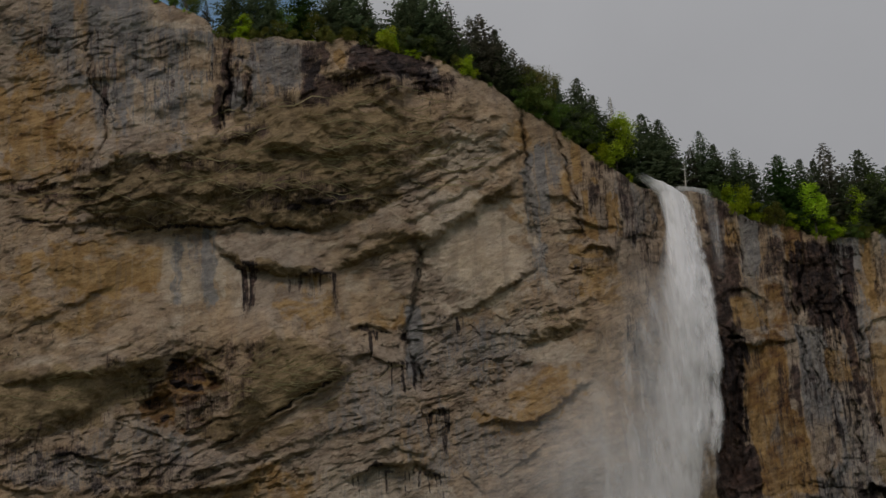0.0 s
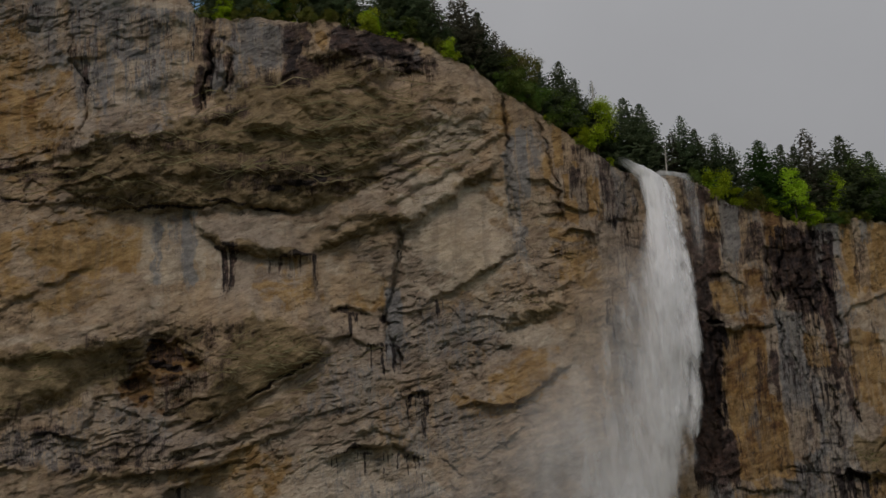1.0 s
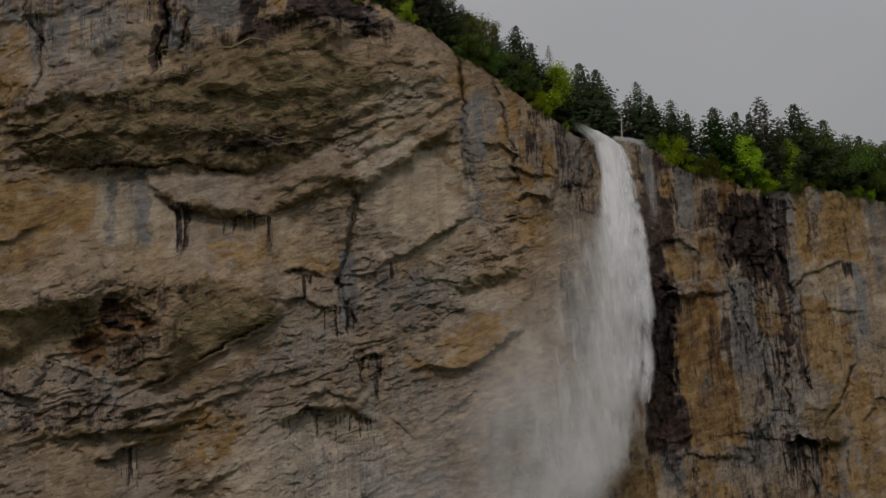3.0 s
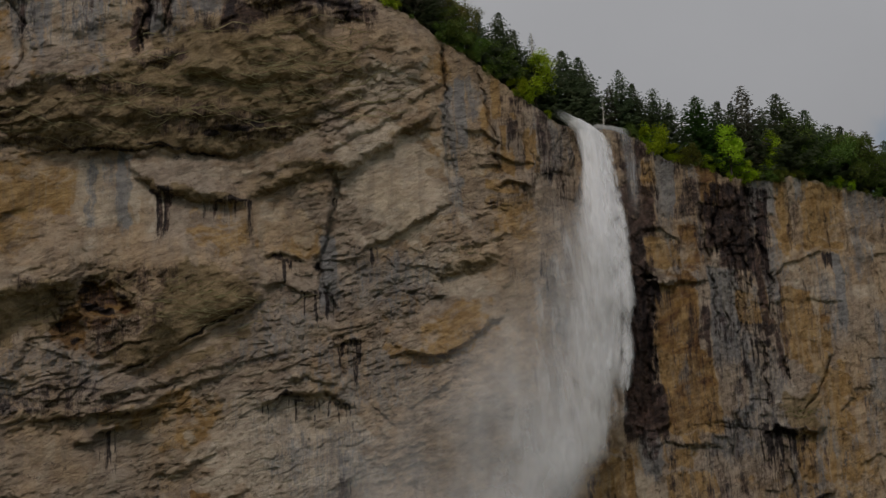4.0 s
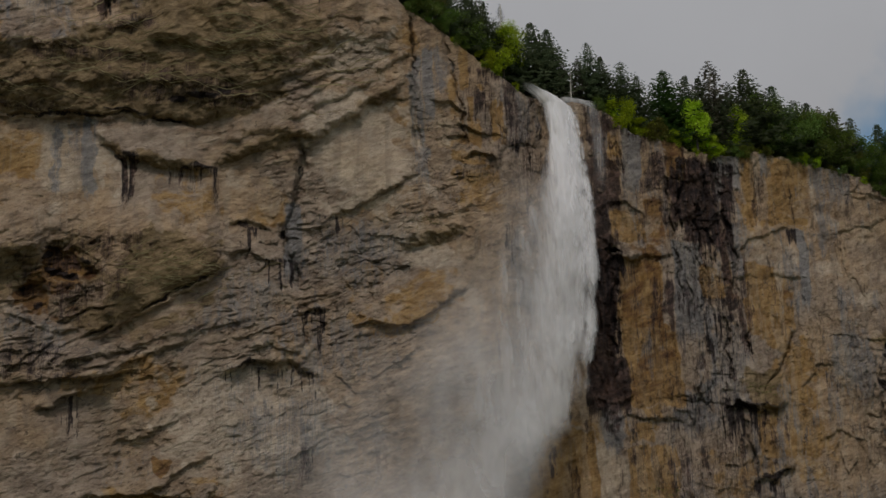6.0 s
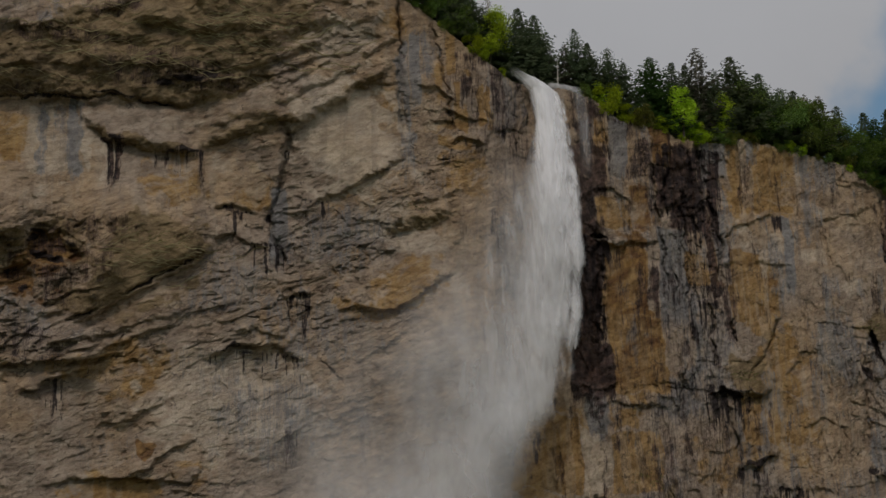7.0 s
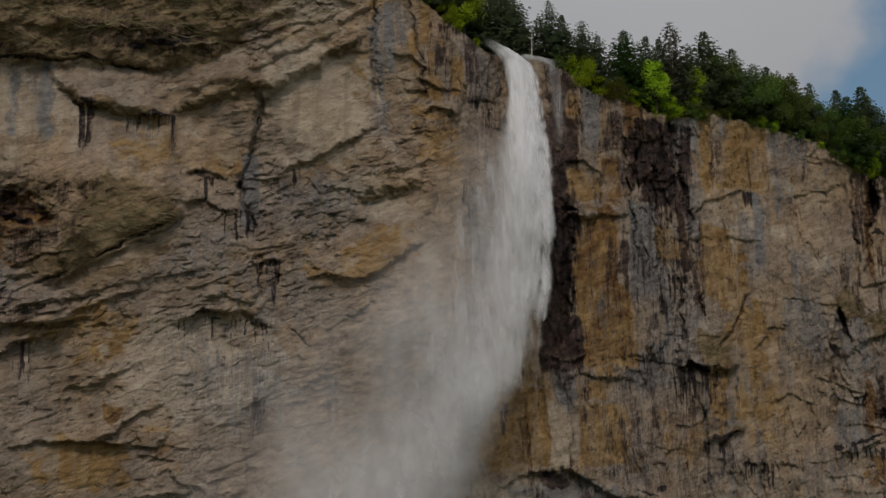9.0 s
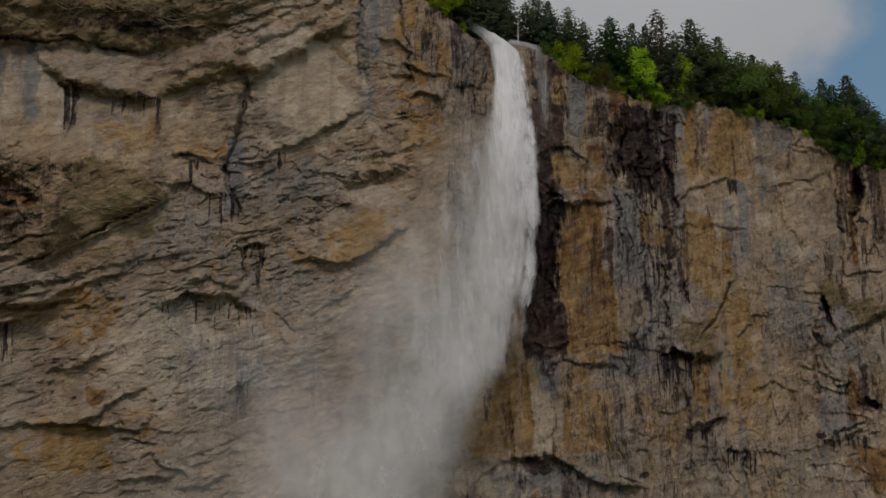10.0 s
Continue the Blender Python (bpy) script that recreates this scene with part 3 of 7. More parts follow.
step([(-55.2, 196.9), (-45.7, 200.9), (-36.4, 198.1)], 1.5, 1.4, 6, 6)
step([(-60.1, 188.5), (-53.8, 192.9), (-45.9, 195.5), (-38.1, 194.6), (-30.3, 192.0)], 3.0, 1.6, 14, 7)
step([(-40.7, 256.5), (-36.4, 262.4), (-32.1, 266.6)], 2.2, 1.8, 7, 7)
step([(-108.4, 173.7), (-100.1, 178.0), (-94.5, 180.4), (-89.6, 183.4)], 3.0, 1.4, 10, 6)
step([(-85.0, 167.7), (-77.7, 169.9), (-69.1, 175.6)], 1.4, 1.2, 6, 5)
step([(-79.7, 153.3), (-74.0, 156.2), (-66.9, 162.8), (-59.6, 166.9)], 2.2, 1.6, 9, 6)
step([(-101.1, 149.3), (-86.9, 151.2), (-76.8, 152.7), (-63.5, 152.9), (-56.2, 157.6)], 2.6, 1.1, 9, 7)
step([(-61.7, 147.6), (-55.6, 144.8), (-47.9, 141.1)], 1.4, 1.4, 6, 5)
step([(-53.8, 137.0), (-44.8, 139.5), (-37.3, 143.4)], 1.6, 1.2, 7, 6)
step([(-39.7, 166.4), (-35.1, 169.3), (-31.2, 172.1)], 1.3, 1.1, 6, 5)
step([(-70.2, 138.8), (-62.8, 138.6), (-52.4, 140.9)], 1.4, 1.2, 6, 6)
step([(47.8, 190.8), (53.2, 192.5), (57.6, 192.0), (62.1, 195.1)], 2.5, 1.4, 8, 5)
step([(84.1, 255.9), (87.1, 258.8), (89.3, 261.1)], 2.0, 1.1, 6, 5)
step([(89.8, 255.4), (92.8, 258.2), (96.6, 260.8)], 2.0, 1.1, 6, 5)
step([(78.4, 253.4), (83.2, 257.0), (88.2, 262.5)], 2.2, 1.2, 8, 5)
step([(85.9, 250.4), (91.8, 255.7), (97.6, 257.5)], 2.0, 1.2, 7, 5)
step([(73.1, 267.1), (78.9, 270.1), (82.6, 268.8)], 2.0, 1.1, 7, 5)
step([(9.4, 278.4), (16.3, 276.8), (23.3, 276.4)], 1.8, 1.2, 6, 5)
step([(10.4, 267.0), (17.5, 269.6), (24.4, 268.4)], 1.8, 1.2, 6, 5)
step([(24.7, 272.2), (30.2, 274.3), (35.5, 273.3)], 1.6, 1.2, 6, 5)
step([(1.1, 284.4), (8.1, 284.1), (14.8, 280.6)], 1.8, 1.4, 6, 5)
step([(52.1, 238.4), (61.3, 239.8), (70.6, 242.1), (81.9, 245.5)], 4.0, 1.8, 12, 10)
step([(54.2, 256.6), (61.7, 258.7), (69.0, 255.3)], 1.8, 1.4, 7, 6)
step([(78.7, 264.2), (84.6, 269.8), (90.5, 274.2)], 2.0, 1.8, 9, 8)
step([(95.1, 241.1), (103.2, 251.7), (111.1, 254.6), (119.1, 256.7)], 2.0, 1.2, 8, 6)
step([(91.1, 236.6), (100.7, 237.7), (112.4, 240.3), (124.2, 240.6)], 1.8, 1.4, 9, 7)
step([(127.0, 255.6), (135.2, 258.6), (147.7, 263.1), (154.1, 266.2)], 1.6, 1.2, 8, 7)
step([(136.0, 271.2), (146.3, 272.6), (152.5, 272.1)], 1.5, 1.4, 8, 7)
step([(90.4, 193.9), (97.1, 196.0), (104.6, 196.3), (113.3, 199.6)], 6.0, 3.2, 22, 9)
step([(96.9, 169.4), (103.5, 172.3), (114.1, 177.9)], 4.0, 2.1, 14, 8)
step([(110.7, 165.2), (120.2, 166.2), (131.7, 166.7)], 2.0, 1.2, 8, 6)
step([(71.2, 194.9), (80.4, 196.4), (87.7, 195.9)], 1.8, 1.2, 8, 6)
step([(58.4, 187.8), (67.4, 188.2), (78.3, 188.2)], 2.4, 1.6, 9, 8)
step([(28.5, 144.2), (35.3, 150.6), (42.2, 155.1), (52.6, 159.1), (59.5, 156.2), (68.2, 151.2), (78.9, 150.9), (86.1, 150.9)], 3.0, 1.8, 14, 8)
step([(143.8, 203.2), (150.0, 207.1), (160.7, 214.3), (170.9, 219.2), (182.0, 222.3)], 4.0, 2.5, 14, 9)
step([(155.6, 229.2), (164.0, 231.6), (172.1, 234.8)], 2.5, 1.8, 9, 7)
step([(143.7, 171.7), (153.8, 175.0), (167.6, 178.4)], 2.4, 1.4, 8, 6)
step([(121.2, 185.7), (129.2, 189.3), (138.7, 186.0)], 1.8, 1.4, 8, 6)
step([(116.3, 201.9), (124.5, 210.5), (132.6, 214.5)], 1.8, 1.2, 8, 6)
groove([(-36.8, 264.3), (-37.2, 254.9), (-38.5, 243.8), (-41.0, 237.3), (-42.2, 232.3), (-39.5, 225.8), (-37.9, 217.1)], 3.2, 2.0)
groove([(-3.9, 311.5), (-3.8, 302.5), (-3.9, 294.2)], 3.5, 1.0)
groove([(-3.2, 294.3), (-2.9, 281.0), (-2.6, 265.7)], 2.0, 2.0)
groove([(-90.7, 323.4), (-91.3, 311.5), (-93.3, 301.6), (-95.5, 293.7)], 3.0, 1.1)
groove([(-84.8, 316.3), (-86.2, 306.4), (-88.0, 300.4)], 2.0, 0.9)
groove([(-29.6, 329.5), (-33.1, 318.9), (-33.7, 312.9)], 2.2, 1.3)
groove([(-27.1, 191.5), (-24.3, 188.9), (-21.0, 185.0)], 1.6, 0.9)
groove([(-35.5, 212.0), (-35.5, 205.0), (-37.0, 198.1)], 1.8, 1.3)
groove([(-130.5, 323.9), (-130.1, 308.5), (-125.2, 299.6), (-125.9, 288.3), (-126.4, 282.3)], 2.0, 1.0)
groove([(92.6, 277.6), (93.7, 265.8), (96.0, 256.4), (98.0, 243.1), (97.0, 231.4)], 3.0, 2.0)
groove([(88.6, 275.9), (88.8, 267.9), (87.7, 260.9)], 2.5, 1.4)
groove([(85.6, 254.6), (86.8, 249.0), (85.5, 241.1)], 2.0, 1.0)
groove([(81.9, 234.8), (82.1, 227.2), (82.6, 221.6)], 1.8, 0.9)
groove([(86.3, 235.4), (86.6, 227.9), (85.2, 220.1)], 1.8, 0.9)
groove([(83.2, 273.9), (82.2, 265.8), (79.5, 253.6)], 2.2, 1.1)
groove([(76.9, 266.8), (77.4, 253.2), (78.1, 243.7), (79.1, 228.6)], 2.5, 1.0)
groove([(56.7, 242.1), (57.0, 227.1), (54.9, 208.3), (53.2, 193.6)], 3.5, 3.1)
groove([(92.8, 223.1), (93.2, 213.8), (93.3, 206.3)], 2.2, 1.1)
groove([(100.3, 219.5), (100.7, 211.0)], 2.0, 0.9)
groove([(148.8, 217.7), (146.5, 207.8), (143.4, 197.8), (143.0, 179.0)], 2.5, 1.7)
groove([(163.3, 278.1), (163.3, 263.7), (161.0, 247.1), (159.0, 232.9)], 3.5, 2.6)
groove([(156.0, 268.6), (155.9, 250.3), (155.9, 232.4)], 2.0, 1.0)
groove([(84.2, 201.3), (81.7, 193.7), (80.3, 182.6)], 2.0, 1.1)
groove([(117.3, 221.0), (110.9, 208.7), (104.8, 200.4)], 2.2, 1.1)
groove([(97.7, 188.4), (99.1, 177.6), (100.1, 170.5)], 1.8, 1.1)
groove([(118.3, 167.1), (117.6, 159.8), (118.4, 150.9)], 1.8, 0.9)
groove([(6.9, 307.8), (8.7, 294.0), (11.4, 282.5), (12.3, 269.1)], 1.8, 1.0)
patch("rough", -29.2, 215.9, 46.3, 29.4, 25, 0.60)
patch("rough", -4.8, 243.1, 23.1, 17.6, 25, 0.60)
patch("rough", -33.0, 287.5, 35.6, 15.7, 20, 0.50)
patch("rough", -106.7, 190.4, 58.7, 15.7, 5, 0.70)
patch("rough", -101.0, 214.2, 17.8, 19.6, 0, 0.70)
patch("rough", 21.1, 269.9, 19.6, 23.5, 0, 0.40)
patch("rough", -55.4, 176.0, 44.5, 29.4, 10, 0.30)
patch("rough", -123.7, 301.7, 46.3, 27.4, 0, 0.30)
patch("rough", -57.7, 224.4, 16.0, 11.7, 10, 0.30)
patch("ochre", -144.9, 289.8, 21.4, 21.5, 0, 0.70)
patch("rust", -143.3, 286.3, 16.0, 11.7, 10, 0.42)
patch("rust", -124.9, 286.5, 7.1, 3.9, 0, 0.50)
patch("ochre", -144.1, 310.5, 12.5, 13.7, 0, 0.68)
patch("ochre", -124.1, 248.6, 32.0, 11.7, 5, 0.74)
patch("ochre", -132.6, 232.2, 26.7, 11.7, 0, 0.47)
patch("grey", -134.9, 313.6, 10.7, 21.5, 0, 0.70)
patch("grey", -119.3, 319.6, 19.6, 29.4, 0, 0.90)
patch("grey", -107.9, 297.9, 19.6, 17.6, 20, 0.60)
patch("grey", -78.9, 317.0, 16.0, 13.7, 0, 1.00)
patch("grey", -87.1, 308.2, 8.9, 11.7, 0, 0.90)
patch("dark", -48.7, 325.0, 21.4, 7.0, 0, 0.91)
patch("dark", -31.8, 319.1, 10.7, 7.8, 0, 0.65)
patch("moss", -52.3, 316.5, 26.7, 7.8, 10, 0.57)
patch("grey", -130.5, 323.9, 7.1, 17.6, 0, 0.80)
patch("rough", -139.6, 268.4, 28.5, 11.7, 0, 0.50)
patch("grey", -45.3, 323.4, 21.4, 7.8, 0, 0.70)
patch("moss", -65.9, 301.1, 33.8, 9.8, 5, 0.40)
patch("rough", -79.2, 284.2, 57.0, 17.6, 5, 0.80)
patch("dark", -92.0, 319.3, 6.2, 11.7, 0, 0.50)
patch("ochre", -58.8, 325.6, 3.9, 5.1, 0, 1.00)
patch("ochre", -141.6, 305.1, 10.7, 4.9, 0, 0.68)
patch("ochre", -124.9, 285.6, 10.7, 5.9, 0, 0.68)
patch("moss", -103.0, 277.9, 33.8, 9.8, 5, 0.63)
patch("moss", -72.7, 286.9, 26.7, 13.7, 5, 0.69)
patch("moss", -72.9, 271.8, 35.6, 7.8, 5, 0.57)
patch("moss", -49.7, 287.5, 19.6, 11.7, 20, 0.46)
patch("moss", -116.8, 267.2, 28.5, 6.9, 0, 0.40)
patch("moss", -137.6, 205.7, 26.7, 10.8, 15, 0.92)
patch("moss", -75.1, 216.1, 21.4, 15.7, 35, 0.80)
patch("rust", -103.2, 212.3, 8.0, 7.8, 0, 1.00)
patch("rust", -109.1, 204.3, 7.1, 6.9, 0, 0.88)
patch("moss", -54.8, 281.2, 10.7, 7.8, 0, 0.57)
patch("moss", -21.5, 278.1, 16.0, 3.5, 30, 0.57)
patch("moss", -50.4, 261.1, 16.0, 3.1, 15, 0.57)
patch("ochre", -20.5, 264.0, 16.0, 21.5, 10, 0.74)
patch("ochre", -70.1, 241.1, 16.0, 9.8, 0, 0.54)
patch("ochre", -47.7, 243.0, 10.7, 11.7, 0, 0.54)
patch("grey", -38.4, 229.4, 3.2, 11.7, 0, 0.90)
patch("grey", -1.7, 281.2, 2.8, 21.5, 3, 0.90)
patch("grey", -54.9, 210.6, 19.6, 15.7, 30, 0.50)
patch("grey", -20.4, 230.8, 23.1, 15.7, 25, 0.50)
patch("grey", -0.9, 250.8, 16.0, 13.7, 25, 0.40)
patch("grey", -114.1, 193.2, 26.7, 13.7, 0, 0.45)
patch("grey", -29.9, 200.2, 23.1, 15.7, 10, 0.50)
patch("ochre", -8.1, 213.9, 21.4, 7.8, 25, 1.00)
patch("ochre", -4.7, 304.4, 4.5, 9.8, 0, 0.68)
patch("ochre", 7.5, 276.3, 10.7, 11.7, 0, 0.47)
patch("dark", 21.5, 275.8, 16.0, 21.5, -20, 0.72)
patch("dark", 30.9, 261.3, 10.7, 27.4, 0, 0.65)
patch("ochre", 16.6, 256.2, 10.7, 11.7, 0, 0.54)
patch("ochre", -14.3, 220.6, 21.4, 11.7, 25, 0.41)
patch("moss", 0.1, 239.8, 10.7, 5.1, 15, 0.46)
patch("ochre", -79.9, 182.7, 24.9, 11.7, 10, 0.61)
patch("ochre", -79.3, 145.7, 17.8, 11.7, 0, 0.68)
patch("rust", -74.5, 160.3, 4.3, 3.5, 30, 1.00)
patch("grey", -51.3, 186.6, 21.4, 11.7, 0, 0.40)
patch("grey", -39.9, 173.0, 23.1, 17.6, 0, 0.50)
patch("grey", -87.4, 159.1, 16.0, 7.8, 0, 0.30)
patch("ochre", -62.0, 152.4, 12.5, 7.8, 20, 0.47)
patch("grey", -1.0, 271.7, 3.9, 21.5, 0, 0.80)
patch("dark", 57.2, 269.1, 8.9, 25.5, 0, 0.78)
patch("ochre", 59.2, 274.4, 2.8, 7.8, 0, 1.00)
patch("dark", 55.5, 223.2, 8.9, 25.5, 0, 0.98)
patch("rust", 68.9, 251.8, 8.9, 9.8, 0, 0.62)
patch("rust", 66.3, 219.2, 9.8, 25.5, 0, 0.69)
patch("ochre", 67.8, 206.5, 10.7, 23.5, 0, 1.00)
patch("rust", 61.3, 241.0, 10.7, 5.9, 0, 0.44)
patch("ochre", 102.6, 259.5, 2.8, 11.7, 0, 0.94)
patch("ochre", 96.8, 237.1, 5.0, 8.8, 0, 0.94)
patch("dark", 86.2, 260.6, 10.7, 19.6, 0, 1.00)
patch("dark", 95.8, 236.9, 3.6, 17.6, 0, 1.00)
patch("grey", 73.0, 262.2, 7.1, 23.5, 0, 0.50)
patch("grey", 81.1, 219.5, 7.1, 23.5, 0, 0.60)
patch("grey", 93.7, 206.3, 8.9, 23.5, 0, 0.60)
patch("ochre", 117.4, 262.0, 12.5, 9.8, 10, 0.68)
patch("ochre", 108.0, 229.2, 10.7, 19.6, 0, 0.88)
patch("ochre", 118.1, 198.4, 16.0, 23.5, 0, 0.81)
patch("ochre", 142.7, 248.2, 17.8, 15.7, 0, 0.68)
patch("grey", 131.4, 262.4, 12.5, 11.7, 0, 0.35)
patch("grey", 120.0, 274.5, 10.7, 7.8, 0, 0.40)
patch("moss", 103.9, 201.7, 10.7, 6.7, 15, 0.92)
patch("moss", 151.1, 221.9, 8.9, 5.9, 20, 0.80)
patch("moss", 165.0, 217.0, 10.7, 5.9, 15, 0.80)
patch("rust", 156.3, 188.1, 2.5, 11.7, 0, 1.00)
patch("rust", 162.9, 164.5, 10.7, 11.7, 0, 0.75)
patch("grey", 103.6, 174.5, 10.7, 23.5, 0, 0.50)
patch("grey", 133.4, 163.3, 26.7, 11.7, 0, 0.40)
patch("grey", 150.1, 179.8, 8.9, 11.7, 0, 0.60)
patch("dark", 162.6, 267.7, 5.3, 17.6, 0, 0.91)
patch("ochre", 92.3, 169.6, 14.2, 9.8, 0, 0.54)
patch("ochre", 42.3, 164.0, 16.0, 13.7, 30, 0.94)
patch("moss", 72.1, 163.9, 16.0, 7.8, 0, 0.46)
patch("grey", 55.9, 148.3, 10.7, 7.8, 0, 0.40)
patch("ochre", 126.6, 179.0, 21.4, 9.8, 0, 0.61)
patch("moss", 42.1, 148.6, 10.7, 3.9, -20, 0.46)
patch("moss", -124.7, 210.7, 10.7, 11.7, 20, 0.80)
patch("moss", -88.9, 201.5, 16.0, 7.8, -10, 0.60)
patch("dark", -91.9, 211.4, 5.3, 11.7, -30, 0.40)
patch("dark", -116.0, 218.1, 17.8, 3.5, -8, 0.40)
# dark bands along the ledges and the crease, their shade put into the colour
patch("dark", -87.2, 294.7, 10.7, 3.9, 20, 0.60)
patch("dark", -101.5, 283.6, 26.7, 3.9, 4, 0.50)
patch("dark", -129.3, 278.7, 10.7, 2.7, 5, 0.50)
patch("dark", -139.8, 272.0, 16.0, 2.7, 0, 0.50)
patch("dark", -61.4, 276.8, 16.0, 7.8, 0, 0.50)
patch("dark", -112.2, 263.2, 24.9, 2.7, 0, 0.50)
patch("calm", -20.5, 264.0, 19.6, 27.4, 10, 1.00)
patch("calm", -91.9, 240.9, 49.8, 15.7, 0, 0.90)
patch("calm", 5.9, 225.7, 16.0, 17.6, 20, 0.90)
patch("calm", -134.4, 242.4, 26.7, 11.7, 0, 0.60)
patch("calm", -108.0, 303.7, 16.0, 19.6, 0, 0.50)
patch("calm", 138.6, 247.6, 19.6, 19.6, 0, 0.90)
patch("calm", 108.0, 229.2, 10.7, 19.6, 0, 0.80)
patch("calm", 68.0, 213.9, 8.9, 25.5, 0, 1.00)
patch("calm", 117.8, 192.7, 14.2, 17.6, 0, 0.80)
patch("calm", 42.3, 164.0, 14.2, 13.7, 0, 0.90)
patch("calm", -50.7, 173.3, 30.3, 19.6, 0, 0.60)
patch("calm", 95.0, 238.7, 5.3, 7.8, 0, 0.90)
patch("calm", 102.6, 259.5, 5.3, 11.7, 0, 0.80)
patch("grey", -96.6, 249.4, 2.3, 15.7, 0, 1.00)
patch("grey", -105.5, 250.3, 1.8, 15.7, 0, 0.70)
patch("grey", -101.3, 254.3, 1.8, 9.8, 0, 0.50)
patch("dark", 18.8, 287.2, 12.5, 11.7, -30, 0.80)
patch("dark", 29.9, 270.8, 10.7, 19.6, 0, 0.75)
patch("grey", 2.6, 295.3, 7.1, 11.7, 0, 0.60)
patch("pale", -66.6, 259.5, 10.7, 3.9, 5, 0.50)
patch("pale", -79.4, 260.1, 10.7, 3.9, 5, 0.40)
patch("ochre", 17.7, 285.0, 1.6, 8.2, 0, 0.90)
patch("ochre", 24.1, 281.4, 1.8, 8.2, 0, 0.90)
patch("ochre", 8.4, 287.0, 2.5, 11.7, 0, 0.60)
patch("pale", 5.9, 275.0, 5.3, 7.8, 0, 0.50)
# black painted as the shade under small roofs and in cracks
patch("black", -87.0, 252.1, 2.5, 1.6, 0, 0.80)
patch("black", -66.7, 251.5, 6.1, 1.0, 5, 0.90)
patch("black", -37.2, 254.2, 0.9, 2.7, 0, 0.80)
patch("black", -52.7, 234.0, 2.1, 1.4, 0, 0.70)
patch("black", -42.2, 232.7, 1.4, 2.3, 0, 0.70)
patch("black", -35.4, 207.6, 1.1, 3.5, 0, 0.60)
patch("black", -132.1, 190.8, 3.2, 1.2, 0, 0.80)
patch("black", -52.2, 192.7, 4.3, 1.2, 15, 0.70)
patch("pale", -20.5, 264.0, 17.8, 25.5, 10, 0.90)
patch("pale", -79.5, 240.2, 28.5, 9.8, 0, 0.30)
patch("pale", -102.7, 245.3, 10.7, 15.7, 0, 0.60)
patch("pale", 4.2, 225.5, 14.2, 17.6, 20, 0.50)
patch("pale", -108.0, 303.7, 10.7, 17.6, 0, 0.60)
patch("pale", -49.2, 246.5, 10.7, 11.7, 0, 0.50)
patch("pale", -133.7, 221.8, 21.4, 5.9, 10, 0.50)
patch("pale", -20.8, 294.7, 19.6, 13.7, 25, 0.70)
patch("pale", -39.0, 211.7, 10.7, 9.8, 0, 0.35)
patch("pale", -110.5, 253.4, 21.4, 7.8, 0, 0.50)
patch("pale", -49.3, 176.8, 33.8, 21.5, 0, 0.80)
patch("calm", -46.1, 173.9, 28.5, 19.6, 0, 0.50)
patch("pale", -9.1, 238.6, 16.0, 13.7, 20, 0.60)
patch("calm", -16.4, 268.8, 12.5, 17.6, 0, 0.60)
patch("pale", -90.8, 168.3, 16.0, 7.8, 0, 0.40)
patch("pale", 138.1, 239.6, 16.0, 17.6, 0, 0.50)
patch("pale", 112.7, 247.4, 10.7, 5.9, 10, 0.50)
patch("pale", 115.4, 183.2, 10.7, 15.7, 0, 0.40)
patch("pale", 133.6, 264.8, 10.7, 7.8, 0, 0.40)
patch("pale", -62.7, 136.4, 21.4, 7.8, 0, 0.40)
patch("dark", 80.8, 269.5, 23.1, 11.7, 0, 0.70)
patch("dark", 54.2, 253.1, 7.1, 25.5, 0, 0.80)
patch("dark", 83.1, 225.5, 6.1, 23.5, 0, 0.70)
patch("grey", 84.6, 212.5, 10.7, 23.5, 0, 0.80)
patch("dark", -45.4, 319.4, 21.4, 7.8, 0, 0.55)
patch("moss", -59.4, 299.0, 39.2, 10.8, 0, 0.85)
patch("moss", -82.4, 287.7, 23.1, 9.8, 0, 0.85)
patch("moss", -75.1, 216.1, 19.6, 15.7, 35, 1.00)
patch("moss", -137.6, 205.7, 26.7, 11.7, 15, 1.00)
# holes and gaps, their inner shade painted black
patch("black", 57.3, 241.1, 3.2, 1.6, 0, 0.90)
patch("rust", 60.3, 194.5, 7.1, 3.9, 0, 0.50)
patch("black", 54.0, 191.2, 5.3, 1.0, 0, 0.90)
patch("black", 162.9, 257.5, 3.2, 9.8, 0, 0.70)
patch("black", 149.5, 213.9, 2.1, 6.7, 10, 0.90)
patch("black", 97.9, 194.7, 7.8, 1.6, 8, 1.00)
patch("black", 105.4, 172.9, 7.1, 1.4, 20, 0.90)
patch("dark", 78.8, 204.3, 10.7, 21.5, 0, 0.35)
patch("dark", 104.5, 153.1, 21.4, 5.9, 0, 0.30)
patch("dark", 94.1, 217.6, 7.1, 15.7, 0, 0.45)
patch("dark", 135.5, 196.8, 7.1, 23.5, 10, 0.30)
patch("rough", -78.9, 321.0, 21.4, 9.8, 0, 0.70)
patch("rough", -48.7, 323.0, 23.1, 7.8, 0, 0.70)
patch("rough", -131.4, 192.1, 35.6, 17.6, 0, 0.50)
# thin dark strips along the lower ledges and cracks, as painted shade
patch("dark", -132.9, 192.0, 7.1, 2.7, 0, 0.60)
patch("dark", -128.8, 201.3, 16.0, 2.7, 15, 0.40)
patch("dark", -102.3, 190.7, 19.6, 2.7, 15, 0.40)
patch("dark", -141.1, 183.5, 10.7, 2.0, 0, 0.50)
patch("ochre", -60.5, 325.4, 3.9, 5.1, 0, 1.00)
